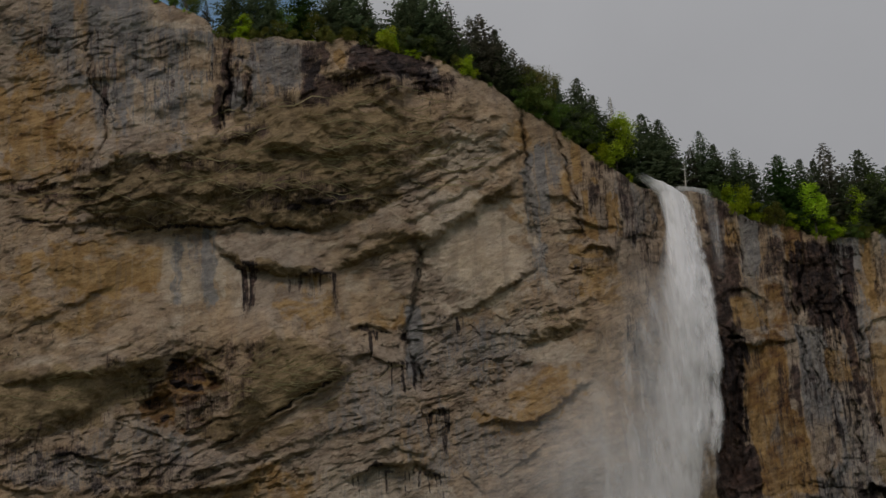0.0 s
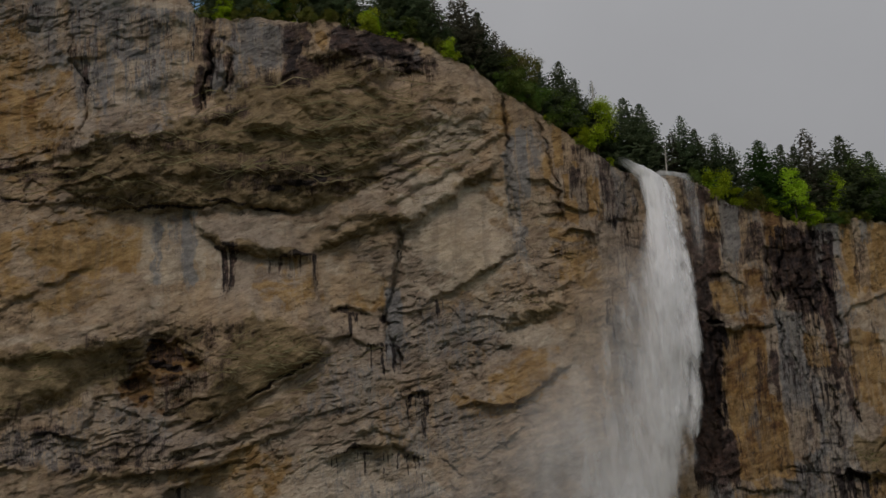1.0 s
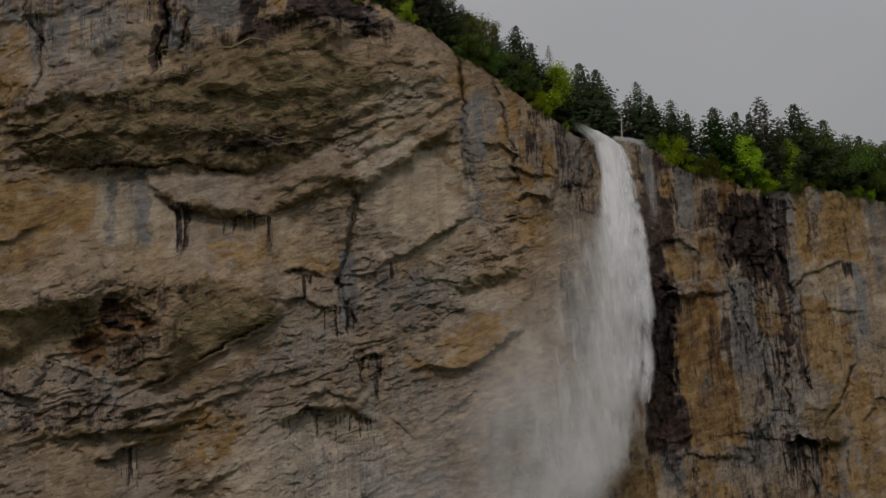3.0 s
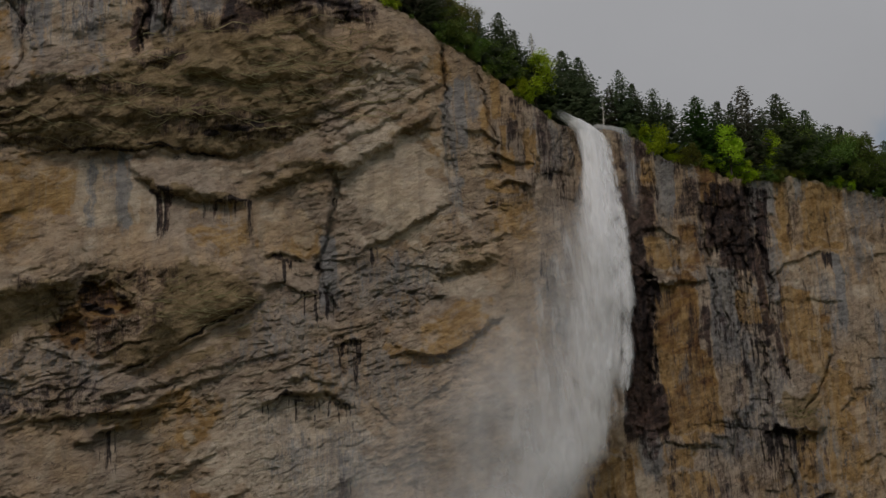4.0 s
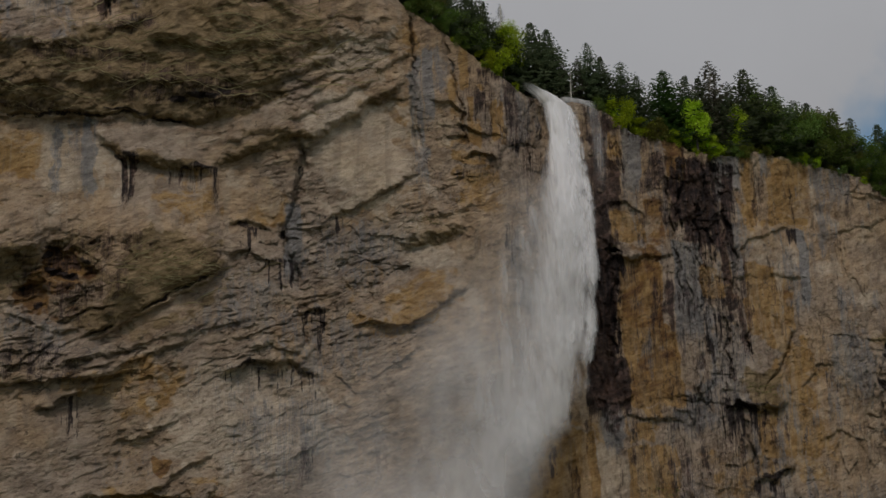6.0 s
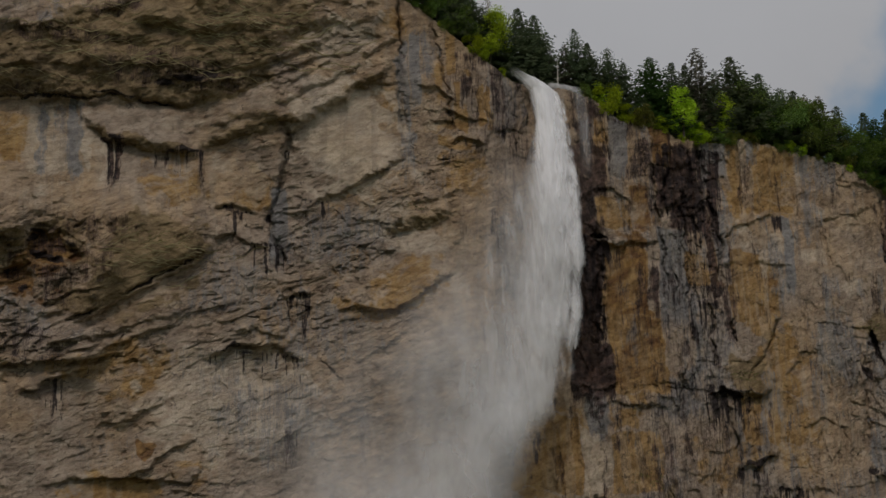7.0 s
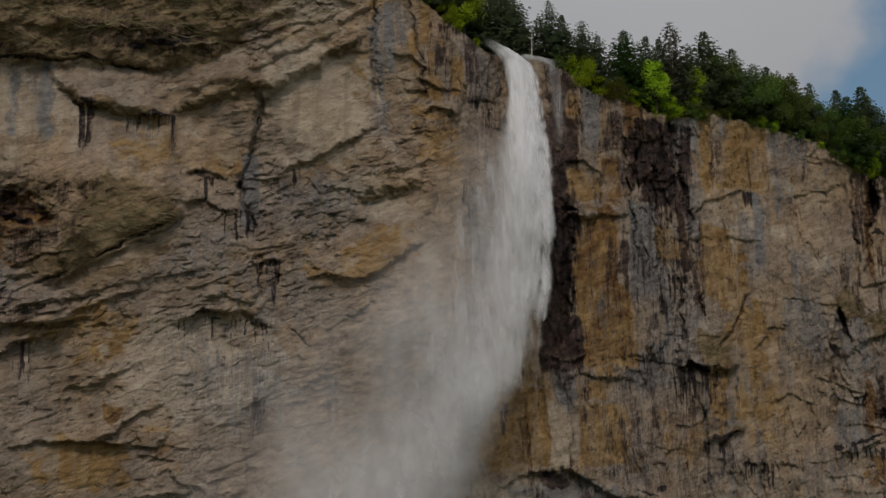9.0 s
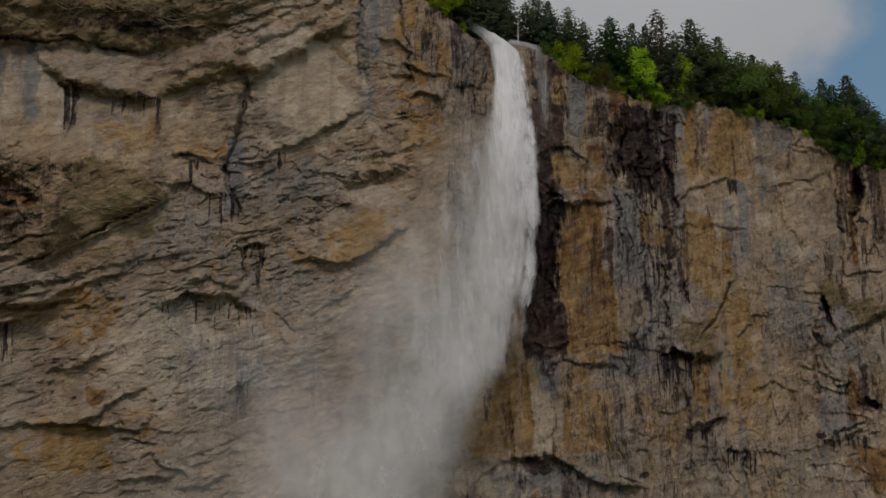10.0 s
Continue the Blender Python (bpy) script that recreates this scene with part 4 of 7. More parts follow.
patch("dark", 53.3, 199.0, 7.1, 13.7, 0, 1.00)
patch("dark", 58.6, 196.1, 5.3, 7.8, 0, 0.80)
patch("dark", 34.3, 281.0, 7.1, 9.8, 0, 0.60)
patch("dark", 25.4, 286.5, 10.7, 17.6, 0, 0.50)
patch("dark", 29.0, 271.7, 7.1, 7.8, 0, 0.70)
patch("rough", 86.1, 258.6, 12.5, 21.5, 0, 0.70)
patch("rough", 59.1, 221.9, 8.9, 39.2, 0, 0.50)
patch("rough", 102.2, 185.3, 14.2, 17.6, 0, 0.50)
patch("rough", 152.0, 206.6, 16.0, 23.5, 0, 0.60)
patch("rough", -100.2, 212.5, 19.6, 17.6, 20, 1.10)
patch("rough", -114.1, 193.2, 44.5, 13.7, 10, 1.00)
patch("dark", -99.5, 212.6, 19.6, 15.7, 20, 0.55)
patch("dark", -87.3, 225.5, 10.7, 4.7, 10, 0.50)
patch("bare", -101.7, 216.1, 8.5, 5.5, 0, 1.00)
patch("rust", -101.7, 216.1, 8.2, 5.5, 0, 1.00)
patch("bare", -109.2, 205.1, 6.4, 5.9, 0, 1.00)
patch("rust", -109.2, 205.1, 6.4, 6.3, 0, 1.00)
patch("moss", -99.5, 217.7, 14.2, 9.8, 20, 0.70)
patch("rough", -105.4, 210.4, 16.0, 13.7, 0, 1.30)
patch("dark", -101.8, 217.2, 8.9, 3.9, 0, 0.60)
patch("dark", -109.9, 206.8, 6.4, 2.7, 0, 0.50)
patch("black", -104.3, 213.6, 3.6, 1.2, 0, 0.90)
patch("black", -96.2, 218.8, 2.1, 1.6, 0, 0.80)
patch("black", -107.0, 218.0, 2.5, 1.2, 20, 0.80)
patch("black", -100.2, 212.5, 2.1, 1.2, 0, 0.90)
patch("black", -108.0, 203.2, 2.1, 1.6, 0, 0.80)
patch("black", -105.5, 220.6, 2.5, 1.0, 0, 0.70)
patch("black", -112.5, 207.9, 1.4, 1.2, 0, 0.70)
patch("moss", -114.4, 211.5, 14.2, 7.8, 15, 0.70)
patch("grey", -132.7, 187.2, 21.4, 7.8, 0, 0.60)
patch("grey", -111.2, 198.4, 10.7, 4.7, 0, 0.50)
patch("bare", -77.3, 319.2, 14.2, 9.8, 0, 0.90)
patch("grey", -77.2, 320.2, 13.3, 8.8, 0, 1.00)
patch("grey", -80.6, 312.9, 10.7, 5.9, 0, 1.00)
patch("dark", -80.6, 316.8, 16.0, 9.8, 0, 0.35)
patch("bare", -58.8, 324.8, 4.3, 5.9, 0, 1.00)
patch("ochre", -58.8, 324.4, 3.2, 5.1, 0, 0.80)
patch("dark", -58.8, 324.4, 4.6, 6.7, 0, 0.30)
patch("dark", -63.2, 324.1, 2.1, 5.9, 0, 1.00)
patch("black", -65.3, 321.2, 1.4, 5.9, -24, 1.00)
patch("black", -67.7, 314.9, 1.2, 3.5, -30, 0.90)
# overhang below the rim, its shade painted with dark and olive
patch("dark", -68.2, 311.5, 14.2, 7.0, 10, 0.75)
patch("moss", -65.8, 307.9, 21.4, 5.9, 5, 0.90)
patch("dark", -75.7, 308.6, 10.7, 4.3, 20, 0.50)
patch("dark", -68.9, 322.3, 7.1, 7.8, -20, 0.70)
patch("dark", -78.9, 323.0, 10.7, 4.7, 0, 0.60)
patch("black", -68.2, 313.5, 1.4, 3.1, -25, 0.80)
patch("grey", -53.4, 327.2, 2.1, 4.3, 0, 1.00)
patch("dark", -47.8, 325.5, 3.9, 3.1, 0, 1.00)
patch("rust", -49.0, 325.3, 1.4, 1.6, 0, 1.00)
patch("black", -41.9, 323.8, 3.2, 1.6, 0, 0.90)
patch("black", -41.1, 320.3, 0.9, 3.1, 0, 0.90)
patch("black", -33.0, 322.0, 2.5, 1.4, 0, 0.90)
patch("black", -32.5, 317.0, 1.1, 5.1, 5, 0.90)
patch("dark", -36.6, 326.6, 7.1, 3.1, 0, 0.90)
patch("grey", -29.6, 321.4, 1.4, 5.9, 0, 0.90)
patch("rough", -41.9, 323.8, 19.6, 7.8, 0, 1.00)
patch("dark", -92.8, 319.2, 5.3, 7.8, 0, 0.55)
patch("rust", -91.2, 322.3, 2.8, 3.1, 0, 0.60)
patch("black", -93.9, 305.4, 1.1, 11.7, 5, 0.90)
patch("black", -91.2, 307.7, 0.9, 9.8, 0, 0.90)
patch("black", -85.5, 308.4, 0.9, 7.8, 0, 0.60)
patch("dark", 86.4, 266.5, 9.6, 11.0, 0, 1.00)
patch("black", 88.9, 272.5, 2.1, 1.6, 0, 0.90)
patch("black", 88.2, 263.9, 1.2, 3.1, 0, 0.90)
patch("black", 93.1, 266.7, 1.2, 2.3, 0, 0.80)
patch("black", 86.5, 257.9, 2.5, 0.6, 35, 1.00)
patch("black", 93.4, 258.1, 2.8, 0.6, 30, 1.00)
patch("dark", 95.8, 250.5, 1.8, 9.8, -10, 1.00)
patch("dark", 97.7, 239.1, 1.2, 7.8, 0, 1.00)
patch("bare", 82.8, 242.6, 2.1, 3.5, 0, 1.00)
patch("ochre", 82.8, 242.6, 2.1, 3.5, 0, 1.00)
patch("bare", 91.0, 233.9, 4.3, 5.9, -15, 0.90)
patch("ochre", 91.0, 233.9, 3.9, 5.5, -15, 1.00)
patch("bare", 104.7, 263.8, 2.1, 9.8, 0, 0.90)
patch("ochre", 104.7, 263.8, 2.0, 9.8, 0, 1.00)
patch("bare", 66.5, 228.6, 6.4, 12.9, 0, 0.90)
patch("ochre", 66.5, 228.6, 6.4, 12.9, 0, 1.00)
patch("calm", 66.5, 228.6, 6.1, 11.7, 0, 1.00)
patch("rust", 69.6, 240.4, 3.6, 3.9, 0, 0.80)
patch("dark", 54.1, 224.8, 4.6, 10.8, 0, 1.00)
patch("rust", 52.7, 220.9, 3.2, 5.9, 0, 0.50)
patch("bare", 67.1, 251.5, 6.1, 6.7, -30, 0.70)
patch("ochre", 68.9, 250.8, 5.3, 5.9, -30, 1.00)
patch("bare", 66.3, 202.6, 5.7, 11.7, 0, 0.80)
patch("ochre", 66.3, 202.6, 5.7, 11.7, 0, 0.90)
patch("dark", 54.1, 197.3, 6.1, 7.8, 0, 1.00)
patch("grey", 55.1, 179.6, 3.2, 13.7, 0, 0.90)
patch("dark", 54.5, 185.7, 2.5, 6.7, 0, 0.70)
patch("ochre", 46.7, 175.0, 8.9, 13.7, 20, 0.90)
patch("ochre", 63.5, 177.0, 7.1, 11.7, 0, 0.70)
patch("bare", 156.4, 190.0, 2.5, 9.0, 0, 1.00)
patch("rust", 156.4, 190.0, 2.1, 8.6, 0, 1.00)
patch("black", 154.2, 189.7, 0.7, 6.7, 0, 0.80)
patch("dark", 161.1, 192.4, 1.8, 7.8, 0, 0.90)
patch("black", 163.5, 185.1, 4.3, 2.0, -20, 0.90)
patch("black", 144.7, 172.5, 2.1, 1.6, 0, 0.90)
patch("black", 153.9, 176.5, 7.1, 0.8, 15, 0.90)
patch("black", 145.5, 205.7, 1.1, 5.1, 20, 0.90)
patch("black", 118.2, 164.2, 0.9, 3.5, 0, 0.90)
patch("black", 113.7, 164.8, 2.8, 0.8, 0, 0.80)
patch("black", 84.4, 153.7, 2.5, 1.2, 0, 0.70)
patch("ochre", 115.9, 194.4, 10.7, 11.7, 0, 0.80)
patch("ochre", 101.7, 174.3, 12.5, 5.9, 10, 0.70)
patch("ochre", 120.8, 178.3, 10.7, 11.7, 0, 0.60)
patch("grey", 80.1, 189.8, 10.7, 11.7, 0, 0.70)
patch("grey", 73.9, 164.1, 10.7, 15.7, 0, 0.50)
patch("grey", 155.7, 201.3, 10.7, 7.8, 0, 0.50)
patch("dark", 113.8, 228.1, 3.9, 11.7, 0, 0.60)
patch("grey", 119.9, 232.9, 3.6, 11.7, 0, 0.60)
patch("dark", 159.3, 250.9, 3.9, 17.6, 0, 0.90)
patch("rust", 159.7, 242.9, 2.1, 11.7, 0, 0.50)
patch("black", 156.8, 245.5, 1.4, 1.2, 0, 0.90)
patch("black", 164.3, 249.7, 2.1, 1.6, 0, 0.90)
patch("rough", 155.4, 197.4, 14.2, 23.5, 0, 0.90)
patch("rough", 82.2, 197.4, 16.0, 11.7, 0, 0.70)
patch("rough", 114.2, 159.4, 24.9, 9.8, 0, 0.70)
patch("rough", 87.6, 245.3, 8.9, 31.3, 0, 0.80)
patch("rough", 54.1, 197.3, 7.1, 9.8, 0, 1.20)
patch("bare", -19.7, 264.4, 21.4, 25.5, 20, 0.60)
patch("pale", -19.7, 264.4, 21.4, 25.5, 20, 1.00)
patch("calm", -19.7, 264.4, 19.6, 23.5, 20, 0.90)
patch("ochre", -6.3, 276.4, 7.1, 13.7, 0, 0.50)
patch("ochre", -19.2, 240.5, 12.5, 5.9, 20, 0.50)
patch("pale", -2.3, 232.5, 14.2, 9.8, 10, 0.70)
patch("grey", 136.4, 212.2, 10.7, 17.6, 0, 0.60)
patch("dark", 125.4, 226.0, 5.3, 11.7, 0, 0.50)
patch("dark", 78.0, 178.7, 7.1, 13.7, 0, 0.50)
patch("dark", 138.7, 186.0, 5.3, 15.7, 0, 0.50)
patch("grey", 152.6, 214.3, 10.7, 11.7, 0, 0.60)
patch("dark", -112.5, 186.8, 24.9, 5.9, 8, 0.50)
patch("dark", -141.4, 191.5, 16.0, 11.7, 0, 0.45)
patch("grey", -146.0, 321.8, 14.2, 11.7, 0, 0.50)
patch("dark", -85.3, 244.2, 1.6, 10.8, -8, 0.95)
patch("pale", -88.1, 244.8, 1.4, 11.7, -6, 0.90)
patch("pale", -103.5, 250.5, 1.6, 13.7, 0, 0.90)
patch("pale", -93.2, 251.5, 1.8, 11.7, 0, 0.90)
patch("grey", -97.4, 252.9, 1.6, 13.7, 0, 1.00)
patch("dark", 53.1, 211.7, 6.1, 25.5, 0, 1.00)
patch("rust", 52.7, 219.0, 5.3, 15.7, 0, 0.60)
patch("rust", 66.5, 228.6, 6.1, 11.7, 0, 0.50)
patch("rust", 66.0, 206.2, 5.3, 13.7, 0, 0.45)
patch("rough", 53.1, 211.7, 6.1, 25.5, 0, 1.30)
patch("dark", 76.5, 220.7, 3.9, 17.6, 0, 0.80)
patch("dark", 100.0, 222.3, 3.2, 11.7, 0, 0.70)
patch("dark", 85.2, 229.6, 2.8, 9.8, 0, 0.80)
patch("grey", -139.7, 316.8, 2.5, 13.7, 0, 1.00)
patch("grey", -124.6, 307.3, 2.8, 21.5, 0, 1.00)
patch("pale", -131.1, 316.1, 2.5, 11.7, 0, 0.80)
patch("pale", -101.6, 304.4, 4.3, 13.7, 0, 0.80)
patch("grey", -106.4, 305.8, 2.1, 17.6, 0, 1.00)
patch("pale", -112.7, 299.3, 3.6, 11.7, 0, 0.70)
patch("dark", -126.0, 299.5, 2.1, 13.7, 5, 0.70)
patch("ochre", -139.6, 265.8, 19.6, 7.0, 0, 0.40)
# shade of the thin ledges beside the overhang, painted as dark bands
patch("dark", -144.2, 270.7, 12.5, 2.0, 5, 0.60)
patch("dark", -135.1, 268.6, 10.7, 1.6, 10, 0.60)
patch("moss", -130.6, 269.4, 14.2, 4.7, 0, 0.70)
patch("moss", -143.9, 261.7, 12.5, 2.0, 0, 0.60)
patch("dark", -76.0, 277.1, 21.4, 8.6, 5, 0.50)
patch("ochre", -144.4, 277.0, 10.7, 3.9, 0, 0.60)
patch("moss", -79.2, 274.9, 23.1, 8.6, 0, 1.00)
# black pockets in the overhang, shade put into the colour
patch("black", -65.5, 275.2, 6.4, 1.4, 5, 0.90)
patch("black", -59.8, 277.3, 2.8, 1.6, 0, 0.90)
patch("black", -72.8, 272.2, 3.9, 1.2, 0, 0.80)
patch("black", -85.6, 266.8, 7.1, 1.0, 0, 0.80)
patch("moss", -107.6, 265.5, 19.6, 4.7, 0, 0.80)
patch("bare", 52.6, 213.5, 6.1, 27.4, 0, 1.00)
patch("rust", 52.6, 213.5, 6.1, 27.4, 0, 0.75)
patch("dark", 52.6, 213.5, 6.4, 27.4, 0, 0.58)
patch("black", 52.6, 213.5, 6.1, 1.6, 0, 0.70)
patch("black", 51.0, 222.5, 1.4, 5.9, 0, 0.60)
patch("black", 58.1, 218.0, 1.1, 11.7, 0, 0.60)
patch("black", 51.6, 203.3, 3.9, 1.2, 10, 0.80)
patch("black", 55.9, 196.7, 1.4, 3.9, 0, 0.70)
patch("black", 86.0, 254.7, 10.7, 1.6, 30, 0.60)
patch("bare", 65.1, 207.9, 6.1, 15.7, 0, 0.80)
patch("ochre", 65.1, 207.9, 6.1, 15.7, 0, 1.00)
patch("bare", 45.8, 171.4, 8.9, 15.7, 20, 0.60)
patch("ochre", 45.8, 171.4, 8.9, 15.7, 20, 1.00)
patch("bare", 117.9, 194.6, 8.9, 9.8, 0, 0.60)
patch("ochre", 117.9, 194.6, 8.9, 9.8, 0, 0.90)
patch("dark", 92.7, 180.5, 6.1, 9.8, 0, 0.50)
patch("black", 93.7, 206.3, 1.1, 5.9, 0, 0.70)
patch("black", 88.3, 213.1, 0.9, 7.8, 0, 0.70)
patch("black", 83.6, 212.4, 0.9, 7.0, 0, 0.60)
patch("black", 79.0, 152.3, 5.3, 0.8, -10, 0.80)
patch("bare", 49.2, 166.6, 19.6, 13.7, 10, 0.60)
patch("pale", 49.2, 166.6, 19.6, 13.7, 10, 0.80)
patch("ochre", 49.2, 166.6, 17.8, 11.7, 10, 0.60)
patch("pale", 42.1, 146.9, 21.4, 6.7, 0, 1.00)
patch("pale", 69.9, 148.8, 17.8, 5.9, 0, 0.60)
patch("pale", 125.7, 267.4, 21.4, 9.8, -10, 0.60)
patch("ochre", 117.6, 266.0, 10.7, 8.6, 0, 0.70)
patch("pale", 110.6, 243.1, 10.7, 11.7, 0, 0.60)
patch("pale", 64.1, 284.2, 7.1, 11.7, 0, 0.40)
patch("pale", 119.6, 156.4, 16.0, 4.7, 0, 0.50)
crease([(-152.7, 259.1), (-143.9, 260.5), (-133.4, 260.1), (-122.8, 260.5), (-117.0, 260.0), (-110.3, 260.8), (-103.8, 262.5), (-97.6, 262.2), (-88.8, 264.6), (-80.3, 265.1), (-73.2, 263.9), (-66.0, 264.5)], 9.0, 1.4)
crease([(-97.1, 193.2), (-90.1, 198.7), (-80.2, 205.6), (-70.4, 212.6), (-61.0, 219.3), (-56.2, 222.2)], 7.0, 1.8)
stripe("ochre", 58.6, 73.0, 215.0, 239.5, 0.95, 0.8, 0.85)
stripe("rust", 59.5, 73.0, 216.0, 240.0, 0.55, 0.8, 0.00)
stripe("ochre", 59.5, 78.0, 190.5, 216.0, 0.95, 0.8, 0.85)
stripe("rust", 60.0, 78.0, 191.0, 216.0, 0.42, 0.8, 0.00)
stripe("grey", 76.9, 87.0, 201.0, 247.0, 0.85, 0.8, 0.85)
stripe("ochre", 86.2, 94.0, 229.5, 239.0, 1.00, 0.8, 0.85)
stripe("ochre", 102.8, 106.5, 254.0, 273.5, 1.00, 0.8, 0.85)
stripe("ochre", 110.0, 124.0, 257.0, 274.5, 0.85, 0.8, 0.85)
stripe("ochre", 100.0, 111.0, 218.5, 243.0, 0.85, 0.8, 0.85)
stripe("ochre", 113.4, 117.4, 221.5, 239.5, 1.00, 0.8, 0.85)
stripe("rust", 113.4, 117.4, 221.5, 236.0, 0.45, 0.8, 0.00)
stripe("grey", 119.6, 123.4, 222.0, 255.0, 1.00, 0.8, 0.85)
stripe("ochre", 101.5, 132.0, 178.5, 195.5, 0.70, 0.8, 0.85)
stripe("ochre", 28.0, 49.5, 157.0, 182.0, 0.85, 0.8, 0.85)
stripe("ochre", 58.7, 75.0, 159.0, 179.0, 0.75, 0.8, 0.85)
stripe("pale", -110.0, -103.4, 236.0, 260.0, 0.68, 1.1, 0.00)
stripe("grey", -103.2, -96.8, 244.0, 261.0, 0.46, 1.1, 0.00)
stripe("grey", -98.6, -94.8, 233.0, 255.0, 0.71, 1.1, 0.00)
stripe("dark", -88.6, -84.2, 238.0, 252.5, 0.60, 1.1, 0.00)
stripe("pale", -92.5, -89.5, 240.0, 257.0, 0.52, 1.1, 0.00)
stripe("grey", -42.0, -37.0, 216.0, 241.0, 0.64, 1.1, 0.00)
stripe("grey", -4.4, 0.8, 264.0, 296.0, 0.64, 1.1, 0.00)
stripe("dark", 12.0, 15.5, 276.0, 296.0, 0.41, 1.1, 0.00)
stripe("pale", 2.0, 6.0, 280.0, 306.0, 0.38, 1.1, 0.00)
stripe("dark", -37.6, -32.5, 156.0, 170.0, 0.52, 1.1, 0.00)
stripe("dark", -17.0, -12.6, 157.0, 176.5, 0.45, 1.1, 0.00)
stripe("ochre", -134.7, -130.8, 310.0, 336.3, 0.41, 1.0, 0.50)
stripe("grey", -141.5, -135.3, 304.7, 335.4, 0.75, 1.0, 0.50)
stripe("grey", -130.1, -113.9, 308.7, 337.9, 0.68, 1.0, 0.50)
stripe("dark", -129.8, -121.5, 306.3, 314.9, 0.52, 1.0, 0.50)
stripe("pale", -125.5, -122.4, 281.2, 308.4, 0.75, 1.0, 0.50)
stripe("grey", -128.9, -125.8, 281.8, 307.9, 0.68, 1.0, 0.50)
stripe("grey", -122.3, -119.6, 284.0, 308.8, 0.80, 0.9, 0.50)
stripe("pale", -119.3, -108.0, 284.9, 309.8, 0.56, 1.0, 0.50)
stripe("grey", -107.8, -104.3, 289.9, 312.7, 0.71, 1.0, 0.50)
stripe("pale", -103.7, -96.8, 291.3, 325.6, 0.52, 1.0, 0.50)
stripe("dark", -96.6, -93.5, 308.4, 324.6, 0.60, 1.0, 0.50)
stripe("dark", -93.1, -90.6, 294.4, 325.1, 0.90, 0.9, 0.50)
stripe("dark", -95.7, -93.1, 292.8, 310.4, 0.95, 0.9, 0.50)
stripe("dark", -87.2, -84.2, 301.9, 317.4, 0.70, 1.0, 0.50)
stripe("grey", -83.7, -70.2, 306.5, 327.2, 0.75, 1.0, 0.50)
stripe("ochre", -151.8, -141.6, 275.9, 312.9, 0.60, 1.0, 0.50)
stripe("ochre", -138.8, -129.3, 281.3, 305.1, 0.52, 1.0, 0.50)
stripe("pale", -113.9, -101.0, 312.6, 336.1, 0.38, 1.0, 0.50)
stripe("dark", -74.9, -74.1, 243.2, 251.0, 0.57, 0.3, 0.50)
stripe("pale", -73.0, -72.4, 242.0, 251.3, 0.64, 0.2, 0.50)
stripe("dark", -71.9, -71.0, 242.9, 251.5, 0.71, 0.3, 0.50)
stripe("dark", -69.9, -68.6, 244.3, 251.8, 0.50, 0.5, 0.50)
stripe("pale", -67.7, -67.1, 242.8, 252.1, 0.57, 0.2, 0.50)
stripe("dark", -65.8, -64.9, 245.8, 252.4, 0.64, 0.3, 0.50)
stripe("dark", -62.2, -61.0, 237.4, 253.0, 0.71, 0.4, 0.50)
stripe("pale", -60.7, -60.1, 240.3, 253.2, 0.50, 0.2, 0.50)
stripe("dark", -88.1, -86.3, 234.5, 252.9, 1.00, 0.6, 0.50)
stripe("pale", -85.9, -85.3, 233.8, 253.2, 0.90, 0.2, 0.50)
stripe("dark", -85.2, -84.0, 236.6, 253.3, 1.00, 0.4, 0.50)
stripe("dark", 157.1, 159.2, 230.6, 269.2, 0.80, 0.7, 0.50)
stripe("rust", 159.7, 161.8, 232.9, 269.6, 0.80, 0.7, 0.50)
stripe("dark", 167.5, 173.0, 228.3, 273.4, 0.68, 1.0, 0.50)
patch("ochre", -19.0, 262.0, 18.0, 22.0, 10, 0.52)
patch("bare", -4.5, 218.5, 19.0, 7.0, 27, 0.8)
patch("ochre", -2.5, 220.0, 22.0, 9.0, 27, 0.55)
patch("calm", -2.5, 220.0, 22.0, 9.0, 27, 0.8)
STAIN_SHADE["dark"] *= 1 - 0.5 * smooth(X, 4, 12) * (1 - smooth(X, 38, 44)) * smooth(Z, 236, 248)
stripe("ochre", 10.9, 14.4, 289.6, 305.8, 0.75, 0.7, 0.70)
stripe("ochre", 13.1, 17.3, 270.1, 287.6, 0.80, 0.7, 0.70)
stripe("ochre", 7.2, 18.6, 263.8, 269.6, 0.60, 0.7, 0.70)
stripe("ochre", 20.9, 23.4, 273.3, 287.9, 0.75, 0.7, 0.70)
stripe("grey", -0.6, 3.2, 268.7, 301.5, 0.90, 0.7, 0.70)
stripe("dark", 15.2, 18.8, 279.1, 289.8, 0.80, 0.7, 0.70)
stripe("dark", 25.0, 29.5, 265.5, 298.7, 0.60, 0.7, 0.70)
stripe("ochre", 56.9, 62.1, 273.9, 281.8, 0.80, 0.7, 0.70)
stripe("grey", 62.2, 68.7, 252.5, 285.0, 0.85, 0.7, 0.70)
stripe("ochre", 57.8, 74.6, 244.6, 254.6, 0.75, 0.7, 0.70)
stripe("rust", 68.7, 75.1, 244.8, 261.4, 0.50, 0.7, 0.70)
stripe("rust", 76.0, 83.3, 268.4, 284.4, 0.50, 0.7, 0.70)
stripe("grey", 92.4, 96.7, 257.0, 280.1, 1.00, 0.7, 0.70)
stripe("grey", 96.9, 102.4, 263.8, 280.9, 0.80, 0.7, 0.70)
stripe("ochre", 102.5, 107.0, 254.7, 280.8, 0.90, 0.7, 0.70)
stripe("dark", 106.9, 109.8, 259.2, 273.3, 0.60, 0.7, 0.70)
